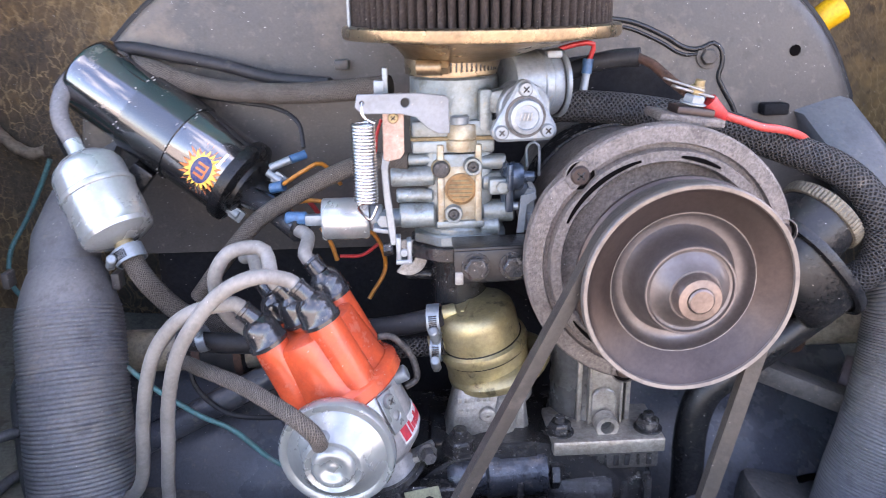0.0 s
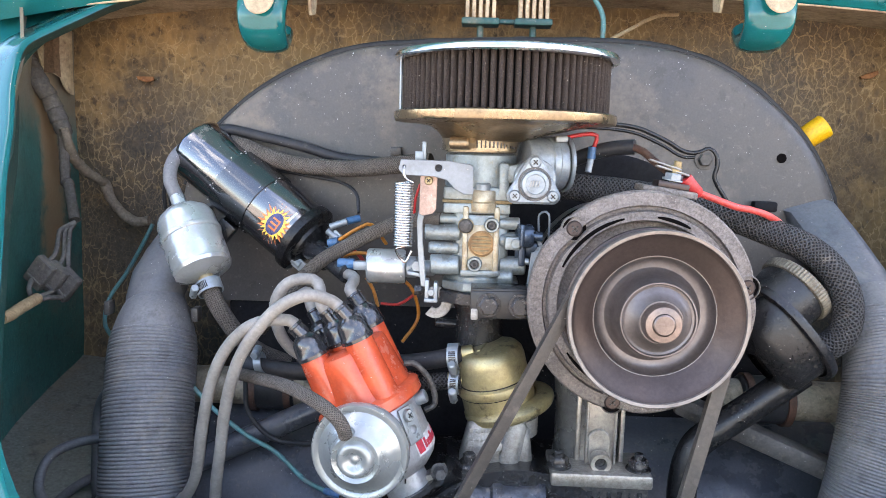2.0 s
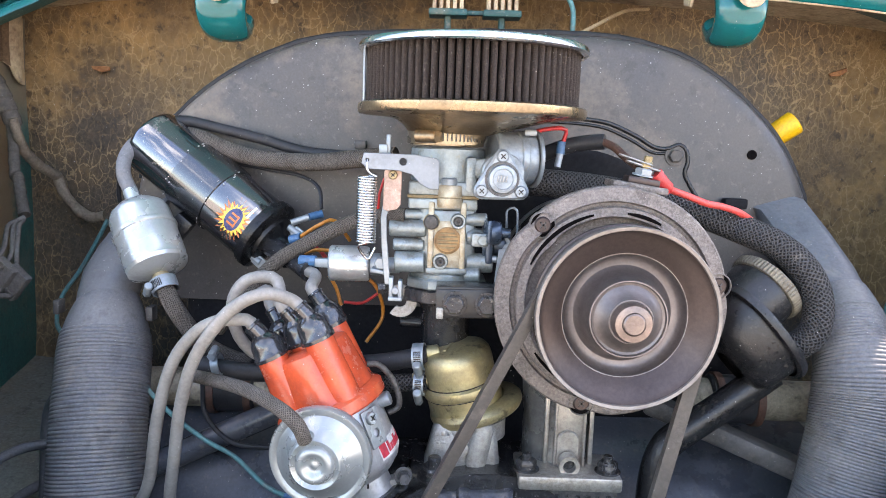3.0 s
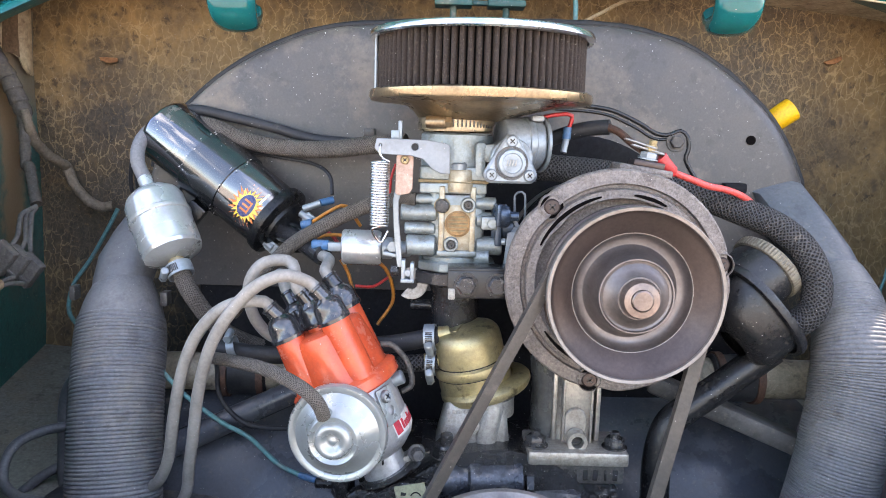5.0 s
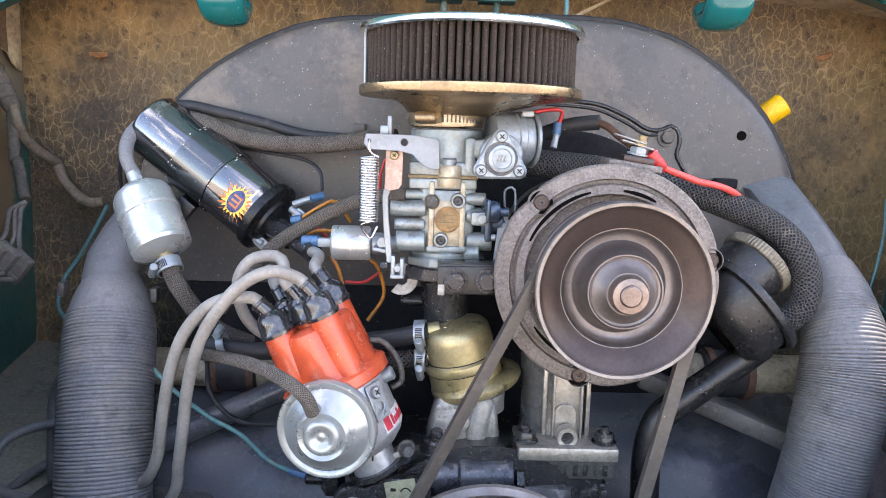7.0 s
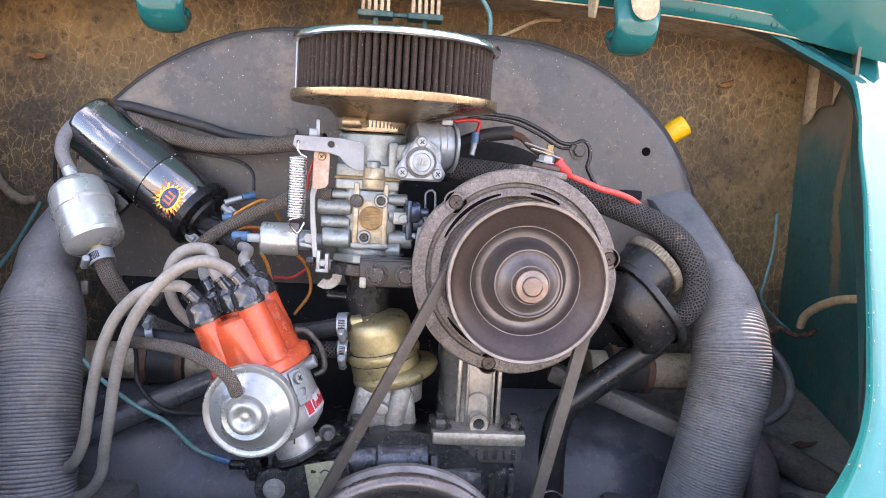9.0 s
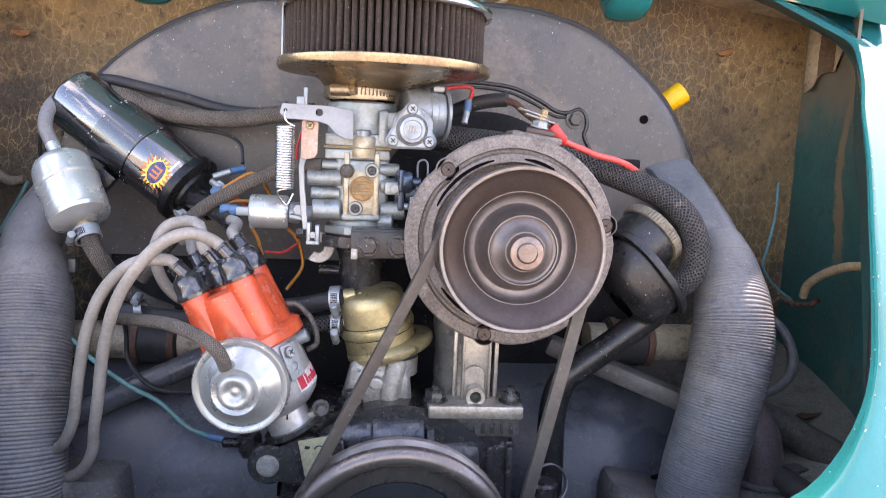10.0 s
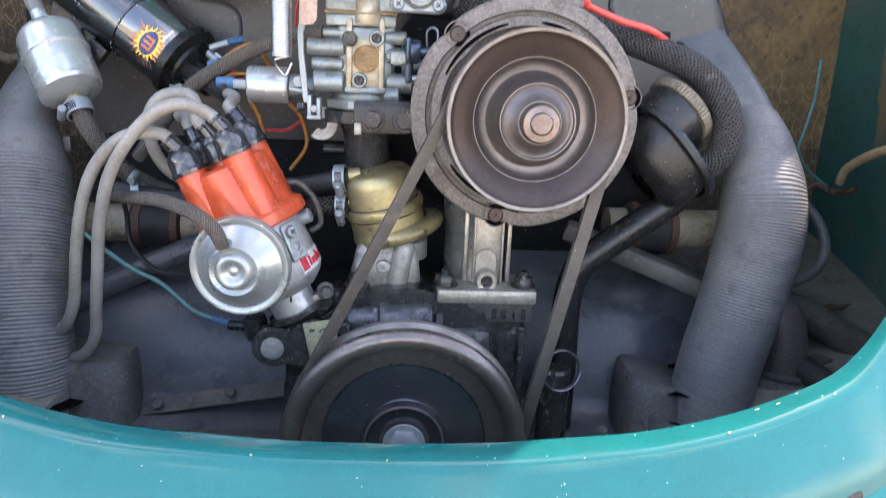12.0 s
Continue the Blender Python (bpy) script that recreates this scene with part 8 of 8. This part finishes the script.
tagged(part("wiring_loom", wrapped([(-0.4, 0.635, 0.935), (-0.388, 0.63, 0.917), (-0.379, 0.625, 0.904), (-0.374, 0.63, 0.894), (-0.366, 0.63, 0.875), (-0.359, 0.63, 0.857), (-0.36, 0.63, 0.84), (-0.357, 0.625, 0.805), (-0.351, 0.62, 0.807), (-0.343, 0.61, 0.786), (-0.335, 0.6, 0.77)], lambda d: 0.0088 if d < 0.085 else max(0.0052, 0.0088 - 0.25 * (d - 0.085)), 5.0), M_loom, None, "", 40), "grimy grey taped wiring loom on the side panel", "wiring loom")
tagged(part("wiring_loom", wrapped([(-0.354, 0.62, 0.862), (-0.353, 0.625, 0.847), (-0.356, 0.64, 0.831), (-0.354, 0.66, 0.817), (-0.348, 0.68, 0.807), (-0.348, 0.69, 0.804), (-0.343, 0.69, 0.788), (-0.336, 0.69, 0.778), (-0.326, 0.69, 0.767), (-0.313, 0.69, 0.76), (-0.298, 0.69, 0.763)], lambda d: 0.0042 + 0.0012 * min(1, d / 0.03), 1.0), M_tape, None, "", 40), "dusty tan taped wiring loom on the firewall", "wiring loom")
cn = thing("wire_connector", (-0.333, 0.55, 0.717), "dusty grey plug of three blocks with looped wires", "connector")
for c in [(-0.34, 0.545, 0.725), (-0.331, 0.55, 0.72), (-0.322, 0.555, 0.713)]:
    part("block", box(c, (0.0215, 0.009, 0.0285), turn(0, 40, -12), 0.0015), M_plug, cn)
    part("rib", box(Vector(c) + Vector((-0.0045, -0.0048, -0.0055)), (0.019, 0.002, 0.0035), turn(0, 40, -12), 0.0006), M_plug, cn)
for pts in ([(-0.335, 0.55, 0.734), (-0.333, 0.56, 0.743), (-0.336, 0.57, 0.754), (-0.338, 0.58, 0.763), (-0.329, 0.59, 0.769)],
            [(-0.328, 0.555, 0.73), (-0.328, 0.565, 0.74), (-0.333, 0.575, 0.753), (-0.336, 0.585, 0.764), (-0.331, 0.592, 0.769)],
            [(-0.321, 0.56, 0.722), (-0.324, 0.565, 0.738), (-0.328, 0.575, 0.751), (-0.332, 0.585, 0.762), (-0.33, 0.59, 0.767)],
            [(-0.346, 0.54, 0.719), (-0.343, 0.53, 0.712), (-0.34, 0.53, 0.704)],
            [(-0.326, 0.54, 0.709), (-0.33, 0.53, 0.707), (-0.334, 0.525, 0.703)],
            [(-0.321, 0.545, 0.702), (-0.324, 0.53, 0.705), (-0.333, 0.525, 0.702)]):
    part("lead", sweep(spline(pts, 0.003), 0.0023, 8), M_plug, cn, "", 60)
tube("cloth_cord", [(-0.332, 0.525, 0.705), (-0.332, 0.51, 0.703), (-0.333, 0.495, 0.7), (-0.333, 0.485, 0.698), (-0.334, 0.475, 0.697)], 0.0052, M_cord, "short beige cloth covered cord", "cord", group="beige cords")
tube("grey_cable", [(-0.235, 0.475, 0.598), (-0.246, 0.470, 0.597), (-0.264, 0.460, 0.596), (-0.280, 0.450, 0.589), (-0.285, 0.440, 0.576), (-0.280, 0.430, 0.563), (-0.261, 0.420, 0.557), (-0.237, 0.420, 0.554), (-0.215, 0.430, 0.545)], 0.0042, M_greycable, "looped grey rubber cable beside the duct hose", "cable", group="looped cables")
tube("grey_cable", [(0.425, 0.50, 0.680), (0.440, 0.500, 0.679), (0.453, 0.500, 0.672), (0.463, 0.490, 0.661), (0.468, 0.480, 0.645), (0.464, 0.470, 0.630), (0.456, 0.470, 0.616), (0.436, 0.465, 0.608), (0.41, 0.46, 0.607)], 0.0046, M_greycable, "looped grey rubber cable beside the duct hose", "cable", group="looped cables")
tube("cloth_cord", [(0.512, 0.545, 0.684), (0.511, 0.538, 0.696), (0.512, 0.525, 0.706), (0.513, 0.505, 0.716), (0.512, 0.480, 0.724), (0.507, 0.45, 0.729), (0.50, 0.43, 0.731)], 0.0042, M_cord, "short beige cloth cord by the side panel", "cord", group="beige cords")
tube("rusty_chain", [(0.478, 0.56, 0.672), (0.488, 0.560, 0.673), (0.498, 0.560, 0.679), (0.512, 0.558, 0.673), (0.527, 0.555, 0.674), (0.533, 0.550, 0.680)], lambda s: 0.0022 + 0.0014 * abs(math.sin(s * 420)), M_rust, "short rusty twisted wire tie", "wire tie", step=0.0012)
tube("green_wire", [(0.505, 0.60, 0.795), (0.494, 0.580, 0.760), (0.478, 0.560, 0.730), (0.475, 0.560, 0.712), (0.486, 0.560, 0.695), (0.499, 0.560, 0.684), (0.509, 0.560, 0.678)], 0.0014, M_tealwire, "thin green wire by the side panel", "wire", group="green wires")
tube("blue_wire", [(0.170, 0.600, 1.0), (0.172, 0.600, 0.994), (0.180, 0.600, 0.979), (0.181, 0.600, 0.953)], 0.0024, M_tealwire, "pale blue wire hanging above the filter", "wire")
tube("beige_wire", [(0.170, 0.600, 0.953), (0.184, 0.604, 0.956), (0.209, 0.630, 0.971), (0.242, 0.660, 0.990), (0.272, 0.690, 0.998)], 0.0018, M_cord, "thin beige wire above the shroud", "wire")

tube("grey_cable", [(-0.240, 0.480, 0.640), (-0.256, 0.490, 0.622), (-0.260, 0.490, 0.603), (-0.256, 0.480, 0.583), (-0.248, 0.462, 0.556), (-0.238, 0.45, 0.535)], 0.0058, M_greycable, "thick grey rubber cable beside the duct hose", "cable", group="looped cables")
tube("grey_cable", [(-0.235, 0.475, 0.572), (-0.251, 0.470, 0.564), (-0.266, 0.460, 0.557), (-0.282, 0.450, 0.544), (-0.30, 0.44, 0.53)], 0.0042, M_greycable, "thin looped rubber cable beside the duct hose", "cable", group="looped cables")
tube("red_wire", [(-0.232, 0.600, 0.790), (-0.234, 0.600, 0.783), (-0.238, 0.600, 0.769), (-0.248, 0.600, 0.755)], 0.0018, M_redwire, "short red wire by the firewall", "wire", group="red wires")

for p, tilt in (((-0.305, 0.704, 0.919), 12), ((0.481, 0.704, 0.941), -8)):
    tagged(part("board_clip", plate([(-0.010, 0.001), (0.009, 0.005), (0.010, 0.001), (0.002, -0.003), (-0.008, -0.002)], 0.003, p, turn(0, tilt, 0) @ Vector((1, 0, 0)), turn(0, tilt, 0) @ Vector((0, 0, 1)), 0.0006), M_rustclip), "small rusty steel clip on the tar board", "clip", "board clips")
tagged(part("rust_flake", plate([(-0.016, 0.0), (-0.004, 0.006), (0.004, 0.003), (0.018, 0.004), (0.006, -0.003), (-0.006, -0.006)], 0.0015, (0.515, 0.520, 0.5680), (1, 0.1, 0.02), (0, 1, 0.22), 0.0004), M_rust), "small rust flake on the shelf tin", "rust flake")
